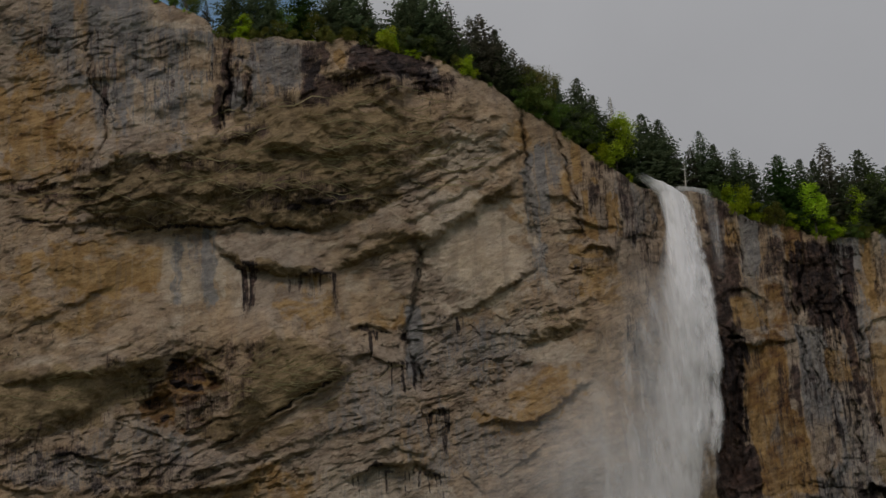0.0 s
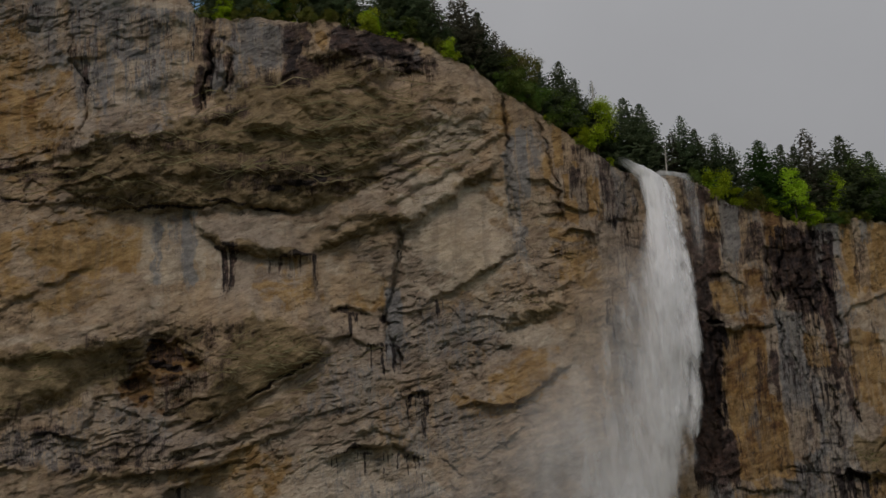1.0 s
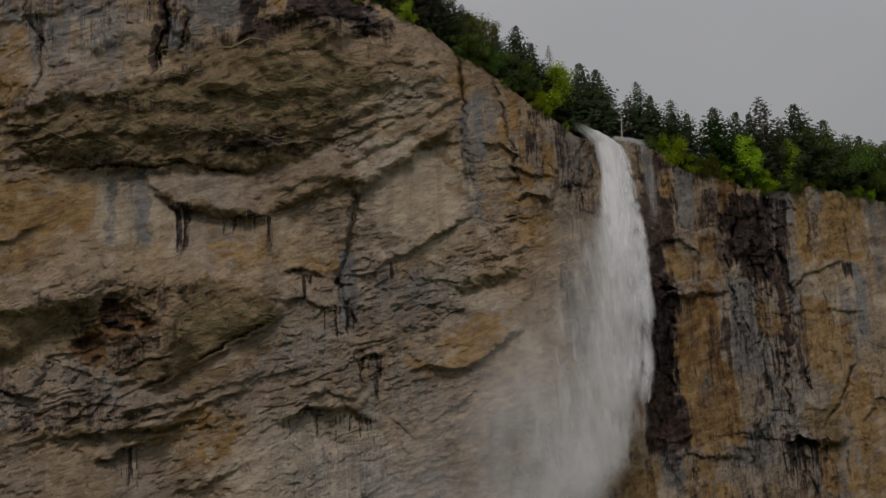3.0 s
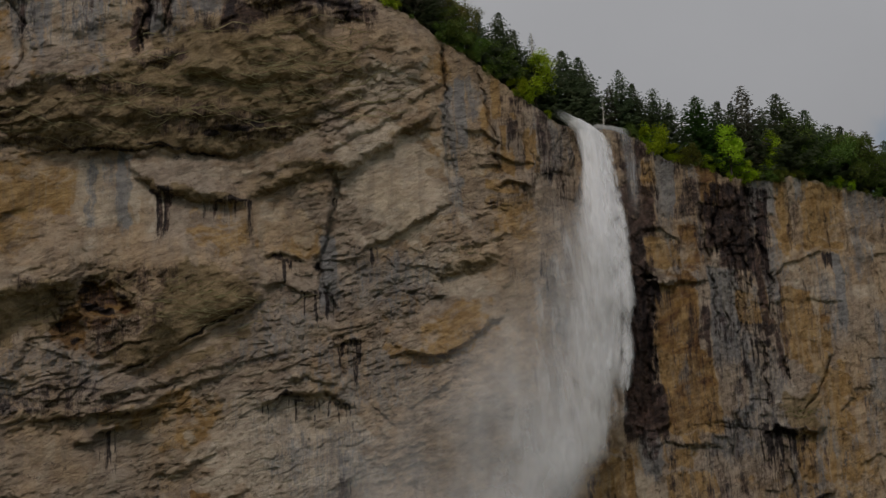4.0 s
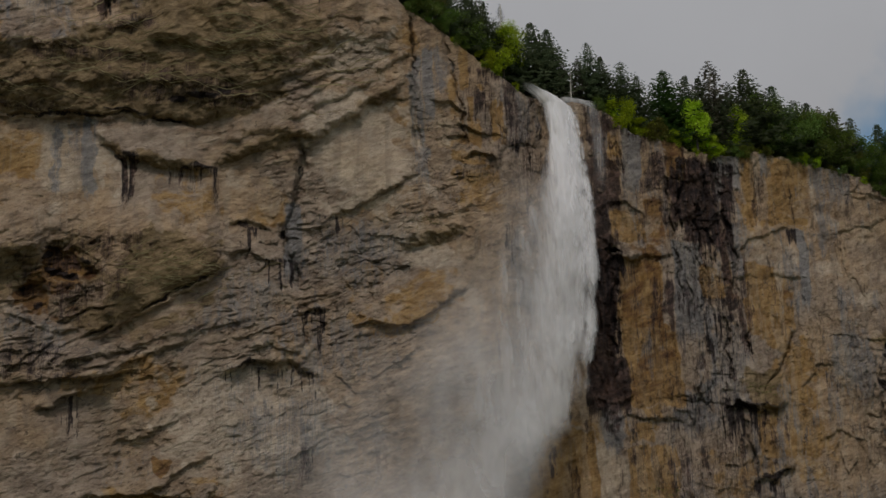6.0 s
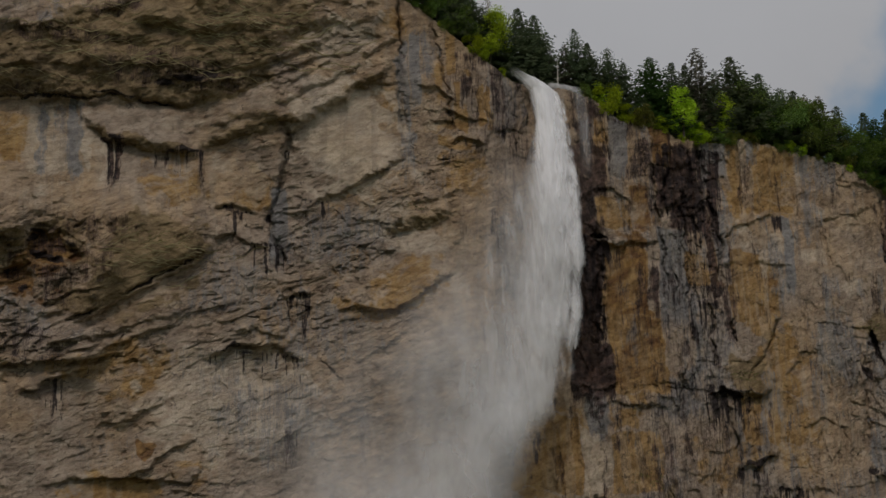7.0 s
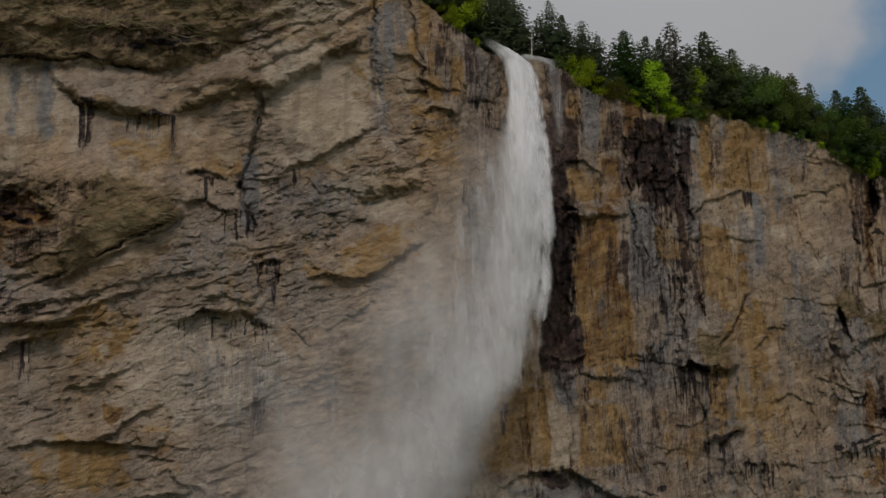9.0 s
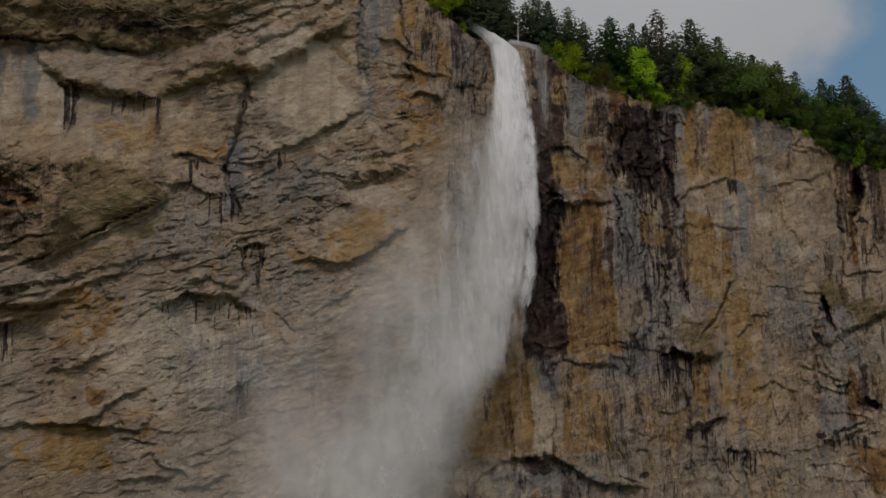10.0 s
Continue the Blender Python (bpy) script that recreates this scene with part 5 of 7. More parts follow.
stripe("ochre", 111.0, 126.1, 260.8, 282.2, 0.75, 0.7, 0.70)
stripe("grey", 127.0, 140.3, 263.1, 281.6, 0.55, 0.7, 0.70)
stripe("ochre", 135.5, 154.9, 236.9, 265.2, 0.60, 0.7, 0.70)
stripe("grey", 95.9, 100.8, 230.5, 255.9, 0.80, 0.7, 0.70)
# the face beside the fall is darker, with dark runs all over
STAIN_SHADE["dark"] = np.maximum(STAIN_SHADE["dark"], 0.36 * smooth(X, 56, 62) * (1 - smooth(X, 92, 118)) * (1 - smooth(Z, 232, 250)))
panel("bare", 48.0, 57.6, 191.0, 240.0, 1.0)
panel("dark", 47.5, 58.0, 190.0, 240.5, 1.0)
panel("dark", 47.0, 60.5, 182.0, 206.0, 1.1)
panel("rust", 48.0, 57.6, 192.0, 240.0, 0.50)
panel("rough", 47.0, 60.0, 190.0, 241.0, 1.3)
panel("rough", 77.0, 97.0, 235.0, 276.0, 0.9)
panel("grey", 51.6, 57.3, 171.5, 190.5, 1.0)
patch("bare", 57.0, 150.0, 22.0, 7.0, 5, 0.9)
patch("grey", 57.0, 149.0, 22.0, 7.0, 5, 0.85)
patch("dark", 50.0, 153.5, 7.0, 3.0, -10, 1.0)
patch("black", 50.0, 154.0, 4.0, 1.4, -10, 0.9)
patch("calm", -75.0, 216.0, 20.0, 11.0, 35, 1.0)
patch("calm", -137.6, 206.0, 26.0, 11.0, 15, 1.0)
patch("calm", -76.0, 288.0, 46.0, 18.0, 8, 0.75)
panel("bare", -42.0, -37.0, 216.0, 243.0, 0.7)
panel("grey", -42.0, -37.0, 212.0, 243.0, 1.0)
for x0, x1, z0 in ((77.5, 80.2, 246.0), (82.0, 85.0, 238.0), (86.5, 90.5, 249.0), (92.0, 93.6, 240.0)):
    panel("dark", x0, x1, z0, 273.0, 0.8, 0.6)
panel("dark", 77.2, 96.4, 252.0, 274.0, 0.42)
panel("dark", 94.8, 98.6, 233.0, 272.0, 0.85)
pit(162.9, 257.5, 3.0, 9.3, 0, 4.2)
pit(149.5, 213.9, 2.0, 6.4, 10, 3.4)
pit(163.5, 185.1, 4.1, 1.9, -20, 3.2)
pit(57.3, 240.7, 2.8, 1.7, 0, 3.0)
pit(97.9, 194.3, 7.1, 1.7, 8, 3.0)
pit(-101.7, 216.1, 9.3, 5.6, 0, 3.0)
pit(-109.2, 205.1, 6.8, 6.0, 0, 2.5)
drips("pale", -124.3, -92.0, 330.9, 47.1, 0.80, 1.6)
drips("dark", -146.0, -92.0, 325.5, 40.9, 0.50, 1.2)
drips("pale", -143.1, -132.2, 328.8, 36.8, 0.70, 1.2)
drips("grey", -130.7, -114.8, 332.8, 49.1, 1.00, 1.2)
drips("black", 48.5, 61.3, 238.1, 53.2, 0.75, 1.2)
drips("black", 76.8, 100.0, 266.9, 49.1, 0.60, 1.2)
drips("black", 158.3, 168.9, 267.8, 49.1, 0.60, 1.2)
drips("grey", 60.2, 74.6, 188.2, 24.6, 0.60, 1.6)
drips("black", 52.2, 57.6, 191.2, 12.3, 0.90, 1.6)
drips("black", -88.0, -83.3, 253.7, 22.5, 1.00, 2.2)
drips("black", -75.5, -60.3, 251.7, 12.3, 0.55, 1.2)
drips("black", -62.7, -60.3, 252.3, 16.4, 0.90, 2.2)
drips("grey", -107.5, -95.1, 262.5, 30.7, 0.45, 1.6)
drips("grey", -99.0, -94.3, 262.9, 30.7, 1.00, 5.0)
drips("black", -54.3, -46.3, 234.8, 11.3, 0.90, 1.2)
drips("black", -48.2, -36.9, 225.6, 14.3, 0.75, 1.2)
drips("black", -38.2, -29.4, 212.1, 22.5, 0.75, 1.6)
drips("black", -58.5, -31.8, 192.1, 14.3, 0.75, 1.2)
drips("black", -32.3, -24.0, 241.1, 9.2, 0.80, 1.2)
drips("black", -96.9, -89.6, 319.1, 28.7, 0.65, 1.2)
drips("dark", -92.0, -80.5, 322.0, 26.6, 0.70, 2.2)
drips("black", -34.9, -28.8, 327.2, 14.3, 0.70, 1.6)
drips("grey", -141.5, -138.4, 326.5, 22.5, 0.80, 3.0)
drips("black", -130.9, -123.9, 310.8, 30.7, 0.55, 1.6)
drips("grey", -124.2, -95.3, 328.7, 47.1, 0.90, 2.2)
drips("grey", -132.4, -114.8, 336.6, 28.7, 0.80, 3.0)
drips("grey", -146.3, -135.4, 330.2, 40.9, 0.70, 2.2)
drips("grey", -116.1, -95.2, 315.5, 30.7, 0.70, 1.6)
drips("dark", -3.5, 1.8, 294.9, 30.7, 0.40, 3.0)
drips("black", -68.9, -62.2, 324.8, 14.3, 0.60, 2.2)
drips("black", -101.6, -95.8, 178.2, 16.4, 0.80, 1.2)
drips("grey", -37.4, -30.3, 168.8, 26.6, 0.70, 1.6)
drips("dark", -57.7, -46.9, 193.2, 12.3, 0.50, 1.2)
drips("black", 78.1, 99.4, 276.9, 53.2, 0.75, 1.6)
drips("black", 77.6, 98.5, 230.0, 32.8, 0.60, 1.6)
drips("black", 89.5, 104.5, 194.1, 14.3, 1.10, 1.6)
drips("black", 91.2, 104.4, 190.2, 24.6, 0.60, 1.2)
drips("black", 98.9, 102.7, 218.6, 12.3, 0.90, 1.6)
drips("black", 88.7, 96.3, 224.1, 22.5, 0.90, 1.2)
drips("dark", 52.1, 61.3, 239.2, 55.3, 1.00, 3.0)
drips("black", 52.1, 63.2, 241.3, 12.3, 0.90, 3.0)
drips("black", 51.9, 61.0, 227.0, 47.1, 0.60, 2.2)
drips("black", 110.7, 122.1, 165.4, 12.3, 0.80, 1.2)
drips("black", 158.9, 170.7, 276.2, 45.0, 0.80, 2.2)
drips("grey", 117.1, 123.1, 256.5, 16.4, 0.80, 1.6)
drips("black", 116.1, 121.1, 256.6, 8.2, 0.80, 2.2)
drips("grey", 124.4, 145.0, 283.3, 26.6, 0.60, 2.2)
drips("grey", 109.2, 127.1, 256.2, 24.6, 0.60, 1.6)
drips("grey", 142.9, 155.0, 190.9, 16.4, 0.80, 1.6)
drips("black", 142.8, 161.8, 174.4, 8.2, 0.80, 1.2)
drips("black", 145.7, 152.8, 216.8, 14.3, 0.90, 3.0)
drips("dark", 12.8, 36.4, 298.1, 49.1, 0.70, 2.2)
drips("dark", 52.8, 73.6, 284.0, 40.9, 0.60, 2.2)
drips("dark", 71.4, 100.4, 276.4, 51.2, 0.60, 2.2)
drips("black", 25.4, 30.8, 275.4, 10.2, 0.70, 2.2)
drips("black", 78.5, 82.2, 196.2, 12.3, 0.80, 1.6)
drips("black", 71.2, 78.5, 196.4, 10.2, 0.50, 1.6)
drips("black", 84.7, 97.4, 275.4, 22.5, 0.80, 1.6)
drips("black", 97.9, 107.2, 170.8, 6.1, 0.80, 1.6)
drips("grey", 52.5, 61.3, 156.9, 16.4, 0.90, 2.2)
drips("black", 89.5, 104.6, 196.1, 10.2, 1.10, 3.0)

# broad forms and broken rock
right_wall = smooth(X, 44, 58)
left = 1 - right_wall
RELIEF += left * 4.0 * layers(X / 60.0, Z / 45.0, 3, 19) + right_wall * (2.0 * layers(X / 30.0, Z / 60.0, 3, 21) - 4.0)
bay = np.exp(-((X - 38.5) / 9.0) ** 2)               # the stream has cut a bay into the face
RELIEF = RELIEF * (1 - 0.55 * bay) - 5.0 * bay
flutes = smooth(X + 8 * layers(X / 18.0, Z / 18.0, 3, 27), 6, 26)
left = 1 - flutes
dip = radians(24)
XS, ZS = 0.7 * X + 0.3 * XW, 0.7 * Z + 0.3 * ZW
along, across = XS * math.cos(dip) + ZS * math.sin(dip), -XS * math.sin(dip) + ZS * math.cos(dip)
ROUGH = np.clip(STAIN_SHADE.pop("rough") + 0.22 + 0.3 * layers(X / 24.0, Z / 24.0, 3, 23), 0.10, 0.95) * (1 - 0.8 * STAIN_SHADE["calm"])


def slabs(long_way, short_way, period, seed, sharp=0.16):
    """Broken beds: each stands out at its lower edge and runs back above it; they come and go."""
    n = short_way / period + 1.3 * layers(long_way / (period * 5.0), short_way / (period * 2.2), 4, seed, 0.42)
    cut = n - np.floor(n)
    saw = np.where(cut < sharp, smooth(cut, 0, sharp), 1 - (cut - sharp) / (1 - sharp))
    return (saw - 0.5) * smooth(layers(long_way / (period * 3.0), short_way / (period * 1.6), 3, seed + 40), -0.1, 0.6)


RELIEF += left * ROUGH * (1.6 * slabs(along, across, 6.5, 401, 0.12) + 1.1 * slabs(along, across, 2.8, 431, 0.14) + 0.5 * slabs(along, across, 1.3, 461, 0.25))
OPEN = smooth(layers(X / 9.0, Z / 9.0, 3, 29), 0.05, 0.5)         # where joints stand open
b1, j1 = blocks(along / 11.0, across / 5.5, 101)
b2, j2 = blocks(along / 3.2, across / 1.7, 111)
b5, _ = blocks(along / 1.7, across / 0.95, 121)
b6, _ = blocks(XS / 1.5, ZS / 2.0, 131)
RELIEF += left * (0.16 + 0.5 * ROUGH) * (0.9 * b2 + 0.6 * b5)
RELIEF += left * ROUGH * (1.4 * b1 + 0.5 * b2 - OPEN * (0.8 * (1 - smooth(j1, 0, 0.06)) + 0.25 * (1 - smooth(j2, 0, 0.12))))
bands = layers(XS / 8.0, ZS / 30.0, 4, 501, 0.55)
bands_b = layers(XS / 4.5 + 30, ZS / 20.0, 4, 511, 0.55)
# upright colour bands; the dark ones also paint in dimmer light on this face
for kind, amount in (("ochre", 0.42 * smooth(bands, 0.15, 0.6)), ("grey", 0.68 * smooth(-bands, 0.05, 0.55)), ("dark", 0.72 * smooth(bands_b, 0.15, 0.65))):
    STAIN_SHADE[kind] = np.maximum(STAIN_SHADE[kind], 0.8 * flutes * amount)
# farther along the face is drier and paler
STAIN_SHADE["ochre"] *= 1 - 0.45 * smooth(X, 112, 132)
STAIN_SHADE["dark"] *= 1 - 0.4 * smooth(X, 100, 122) * (1 - smooth(X, 146, 154))
STAIN_SHADE["pale"] = np.maximum(STAIN_SHADE["pale"], 0.34 * smooth(X, 118, 140))
b3, j3 = blocks(XS / 4.5, ZS / 14.0, 141)
b4, j4 = blocks(XS / 1.7, ZS / 4.5, 151)
RELIEF += flutes * (0.22 + 0.9 * ROUGH) * (1.7 * b3 + 0.75 * b4 - OPEN * (0.9 * (1 - smooth(j3, 0, 0.07)) + 0.2 * (1 - smooth(j4, 0, 0.12))))
RELIEF += flutes * (0.3 + 0.5 * ROUGH) * 0.6 * b6
RELIEF += flutes * (0.45 + 0.6 * ROUGH) * (0.8 * layers(XS / 3.5, ZS / 20.0, 4, 161, 0.55, True) + 0.9 * slabs(XS, ZS, 9.0, 471) + 1.3 * slabs(ZS, XS, 4.5, 481) + 0.6 * slabs(ZS, XS, 2.1, 491))
RELIEF += 0.16 * layers(X / 2.4, Z / 2.0, 4, 171, 0.6)
RELIEF *= 1 - 0.25 * smooth(V, 0.96, 1.0)


def grid_mesh(name, px, py, pz):
    rows, cols = px.shape
    me = bpy.data.meshes.new(name)
    me.vertices.add(rows * cols)
    me.vertices.foreach_set("co", np.stack([px, py, pz], -1).astype(np.float32).ravel())
    i = np.arange(rows * cols).reshape(rows, cols)
    quads = np.stack([i[:-1, :-1], i[:-1, 1:], i[1:, 1:], i[1:, :-1]], -1).reshape(-1, 4)
    me.loops.add(quads.size)
    me.loops.foreach_set("vertex_index", quads.ravel().astype(np.int32))
    me.polygons.add(len(quads))
    me.polygons.foreach_set("loop_start", (np.arange(len(quads)) * 4).astype(np.int32))
    me.polygons.foreach_set("loop_total", np.full(len(quads), 4, np.int32))
    me.polygons.foreach_set("use_smooth", np.ones(len(quads), bool))
    me.update()
    return me


def colour_layer(me, name, r, g, b, a):
    lay = me.attributes.new(name, "FLOAT_COLOR", "POINT")
    lay.data.foreach_set("color", np.stack([r, g, b, a], -1).astype(np.float32).ravel())


# the face leans out over the valley, so its rock stands forward and down
lean_x, lean_y, lean_z = -X / 640.0, -0.90, -0.42
FX, FY, FZ = X + RELIEF * lean_x, WALL_Y + WALL_RUN * X + RELIEF * lean_y, Z + RELIEF * lean_z
# rounded rim, then back on to the forest shelf
back = np.array([0.25, 0.7, 1.4, 2.6, 4.5, 8.0])[:, None]
FX = np.vstack([FX, np.broadcast_to(FX[-1], (6, CX.size))])
FZ = np.vstack([FZ, FZ[-1] + 0.12 * back ** 0.9 + 0.25 * layers(np.broadcast_to(CX / 3.0, (6, CX.size)), np.broadcast_to(back, (6, CX.size)), 3, 181)])
FY = np.vstack([FY, FY[-1] + back])
cliff_mesh = grid_mesh("cliff", FX, FY, FZ)
cap = {k: np.clip(np.vstack([v, np.repeat(v[-1:], 6, 0)]), 0, 1) for k, v in STAIN_SHADE.items()}
colour_layer(cliff_mesh, "stain_shade_a", cap["ochre"], cap["grey"], cap["dark"], cap["pale"])
colour_layer(cliff_mesh, "stain_shade_b", cap["black"], cap["moss"], cap["rust"], cap["calm"])
cliff_mesh.materials.append(ROCK)
cliff = tagged(new("cliff", cliff_mesh), "tall overhanging tan and grey limestone cliff with dark water stains", "cliff", kind="structure")

# the foot of the cliff, out of sight below
low = np.linspace(0, 1, 14)[:, None]
lx = np.broadcast_to(CX[::6][None, :], (14, CX[::6].size))
top_y, top_z = FY[0, ::6][None, :], FZ[0, ::6][None, :]
foot_z = top_z * (1 - low) - 3 * low
foot_y = top_y - 60 * low ** 4 + 2.5 * layers(lx / 25.0, foot_z / 25.0, 4, 191) * np.sin(math.pi * low)
foot_mesh = grid_mesh("cliff_foot", lx + 0 * low, foot_y, foot_z)
foot_mesh.flip_normals()
foot_mesh.materials.append(ROCK)
tagged(new("cliff_foot", foot_mesh), "lower limestone cliff face above the valley meadow", "cliff", kind="structure")


def rim_point(x, inward=0.0):
    """A place on the forest shelf, inward metres behind the rim at x."""
    i = min(max((x - CX[0]) / DX, 0), CX.size - 1.01)
    k, f = int(i), i - int(i)
    y = FY[NROW - 1, k] * (1 - f) + FY[NROW - 1, k + 1] * f
    z = FZ[NROW - 1, k] * (1 - f) + FZ[NROW - 1, k + 1] * f
    return Vector((x, y + inward, z + 0.12 * min(inward, 8) ** 0.9 + max(inward - 8, 0) * 0.14))


# the forest shelf behind the rim
sb = np.array([7.0, 14, 30, 60, 120, 250, 500, 900])[:, None]
sx = np.broadcast_to(CX[::8][None, :], (8, CX[::8].size))
sz = FZ[NROW + 4, ::8][None, :] - 0.4 + (sb - 7) * 0.14 + 0.8 * layers(sx / 20.0, sb / 20.0 + 0 * sx, 3, 201)
sy = FY[NROW - 1, ::8][None, :] + sb
shelf_mesh = grid_mesh("forest_shelf", sx + 0 * sb, sy + 0 * sx, sz)
shelf_mesh.materials.append(FOREST_FLOOR)
tagged(new("forest_shelf", shelf_mesh), "sloping mossy forest floor on top of the cliff", "ground", kind="structure")

gx = np.concatenate([np.linspace(-4000, -400, 12), np.linspace(-350, 350, 60), np.linspace(400, 4000, 12)])
gy = np.concatenate([np.linspace(-4000, -400, 12), np.linspace(-350, 620, 70), np.linspace(700, 4000, 10)])
GX, GY = np.meshgrid(gx, gy)
wall_d = WALL_Y + WALL_RUN * GX - GY
GZ = 1.2 * layers(GX / 120.0, GY / 120.0, 3, 211) * smooth(np.hypot(GX, GY), 15, 90) + 38 * (1 - smooth(wall_d, 0, 110)) * smooth(GX, -300, -200) * (1 - smooth(GX, 220, 320)) * (wall_d > -60)
ground_mesh = grid_mesh("ground", GX, GY, GZ)
ground_mesh.materials.append(MEADOW)
tagged(new("ground", ground_mesh), "green valley meadow rising to a scree slope", "ground", kind="structure")


# ---- trees ----
def raw_part(name, verts, faces, material, parent, label=""):
    me = bpy.data.meshes.new(name)
    me.from_pydata([tuple(v) for v in verts], [], faces)
    me.update()
    me.materials.append(material)
    ob = new(name, me)
    ob.parent = parent
    return tagged(ob, label)


def limb(verts, faces, pts, radii, sides=6):
    """A tapered round limb through pts."""
    base = len(verts)
    for k, (p, r) in enumerate(zip(pts, radii)):
        way = (Vector(pts[min(k + 1, len(pts) - 1)]) - Vector(pts[max(k - 1, 0)])).normalized()
        q = way.to_track_quat("Z", "Y")
        for s in range(sides):
            a = 2 * math.pi * s / sides
            verts.append(Vector(p) + q @ Vector((r * math.cos(a), r * math.sin(a), 0)))
    for k in range(len(pts) - 1):
        for s in range(sides):
            a, b = base + k * sides + s, base + k * sides + (s + 1) % sides
            faces.append((a, b, b + sides, a + sides))


def spray_leaf(verts, faces, p, way, side, length, width):
    """One pointed, slightly folded clump of needles or leaves."""
    b = len(verts)
    up = way.cross(side)
    verts.extend((p, p + way * length * 0.45 + side * width + up * width * 0.3, p + way * length, p + way * length * 0.45 - side * width + up * width * 0.3))
    faces.append((b, b + 1, b + 2))
    faces.append((b, b + 2, b + 3))


def spruce(seed, height, spread, needles, bare=0.0, trunk=BARK, thin=1.0):
    """A spruce: tapered trunk, drooping whorls of boughs with hanging twigs, gaps and a thin tip."""
    rng = random.Random(seed)
    root = new("spruce_tree")
    v, f = [], []
    bend = [(0.06 * rng.uniform(-1, 1) * k, 0.06 * rng.uniform(-1, 1) * k, height * k / 6 - (1.5 if k == 0 else 0)) for k in range(7)]
    limb(v, f, bend, [height * 0.013 * (1 - k / 6.4) + 0.02 for k in range(7)], 7)
    raw_part("trunk", v, f, trunk, root)
    v, f = [], []
    z = height * (0.06 + bare)
    while z < height * 0.985:
        t = z / height
        reach = min(1.5 * spread * (1 - t) ** 0.85, 0.25 * height * (1.15 - 0.3 * t)) * (1.0 if t > 0.15 + bare else 0.8) + 0.12
        reach *= rng.uniform(0.78, 1.08)
        n = max(4, int(rng.uniform(11, 15) * thin * (1.1 - 0.4 * t)))
        turn0 = rng.uniform(0, 6.28)
        low, high = Vector(bend[int(t * 6)]), Vector(bend[min(int(t * 6) + 1, 6)])
        axis = low.lerp(high, t * 6 - int(t * 6))
        axis.z = 0
        for k in range(n):
            if rng.random() < 0.16:
                continue
            a = turn0 + 2 * math.pi * k / n + rng.uniform(-0.35, 0.35)
            r = reach * rng.uniform(0.55, 1.15)
            out = Vector((math.cos(a), math.sin(a), 0))
            side = Vector((-math.sin(a), math.cos(a), 0))
            droop = rng.uniform(0.08, 0.36) * (1 - 0.8 * t)
            steps = max(2, int(r / 0.7))
            for s in range(steps):
                w = (s + 0.6) / steps
                p = axis + Vector((0, 0, z)) + out * (r * w) + Vector((0, 0, -droop * r * w + 0.16 * r * w * w))
                for sgn in (-1, 1, 0):
                    if rng.random() < 0.12:
                        continue
                    way = (out * rng.uniform(0.5, 1.0) + side * sgn * rng.uniform(0.5, 1.1) + Vector((0, 0, rng.uniform(-0.4, 0.12)))).normalized()
                    size = (0.52 + 0.5 * (1 - w)) * rng.uniform(0.7, 1.25) * (0.20 + 0.80 * (1 - t) ** 0.8)
                    spray_leaf(v, f, p, way, way.cross(Vector((rng.uniform(-.4, .4), rng.uniform(-.4, .4), 1))).normalized(), size * 1.75, size * 0.45)
        z += rng.uniform(0.55, 0.95) * (1.15 - 0.72 * t)
    for k in range(7):
        way = Vector((rng.uniform(-0.35, 0.35), rng.uniform(-0.35, 0.35), 1)).normalized()
        spray_leaf(v, f, Vector((bend[6][0], bend[6][1], height * (0.93 + 0.006 * k))), way, way.orthogonal().normalized(), 0.45, 0.05)
    raw_part("crown", v, f, needles, root)
    return root


def broadleaf(name, seed, height, spread, leaves, lobes=9, leaf=0.27, low=0.2, trunk=BARK, count=330):
    """A broad-leaved tree or bush: forked limbs and lobes of many small leaf clumps with gaps between."""
    rng = random.Random(seed)
    root = new(name)
    v, f = [], []
    fork = Vector((rng.uniform(-.2, .2), rng.uniform(-.2, .2), height * 0.4))
    limb(v, f, [(0, 0, -1.2), (fork.x * 0.5, fork.y * 0.5, height * 0.2), fork], [height * 0.02 + 0.03, height * 0.016 + 0.02, height * 0.011 + 0.02], 6)
    centres = []
    for k in range(lobes):
        a = rng.uniform(0, 6.28)
        zc = height * rng.uniform(low, 0.88)
        wide = spread * math.sqrt(max(0.08, 1 - ((zc / height - 0.52) / 0.5) ** 2)) * rng.uniform(0.35, 0.85)
        c = Vector((math.cos(a) * wide, math.sin(a) * wide, zc))
        centres.append((c, spread * rng.uniform(0.2, 0.42)))
        mid = fork.lerp(c, 0.5) + Vector((0, 0, 0.2))
        limb(v, f, [fork * rng.uniform(0.5, 1.0), mid, c], [height * 0.008 + 0.012, height * 0.005 + 0.008, 0.01], 4)
    raw_part("trunk", v, f, trunk, root)
    v, f = [], []
    for c, r in centres:
        for k in range(count):
            d = Vector((rng.gauss(0, 1), rng.gauss(0, 1), rng.gauss(0, 1))).normalized()
            p = c + d * r * rng.uniform(0.3, 1.3) * Vector((1, 1, 0.85)).length / 1.65
            way = (d + Vector((rng.uniform(-.9, .9), rng.uniform(-.9, .9), rng.uniform(-1.0, .4)))).normalized()
            spray_leaf(v, f, p, way, way.orthogonal().normalized(), leaf * rng.uniform(0.6, 1.3), leaf * rng.uniform(0.25, 0.45))
    raw_part("crown", v, f, leaves, root)
    return root


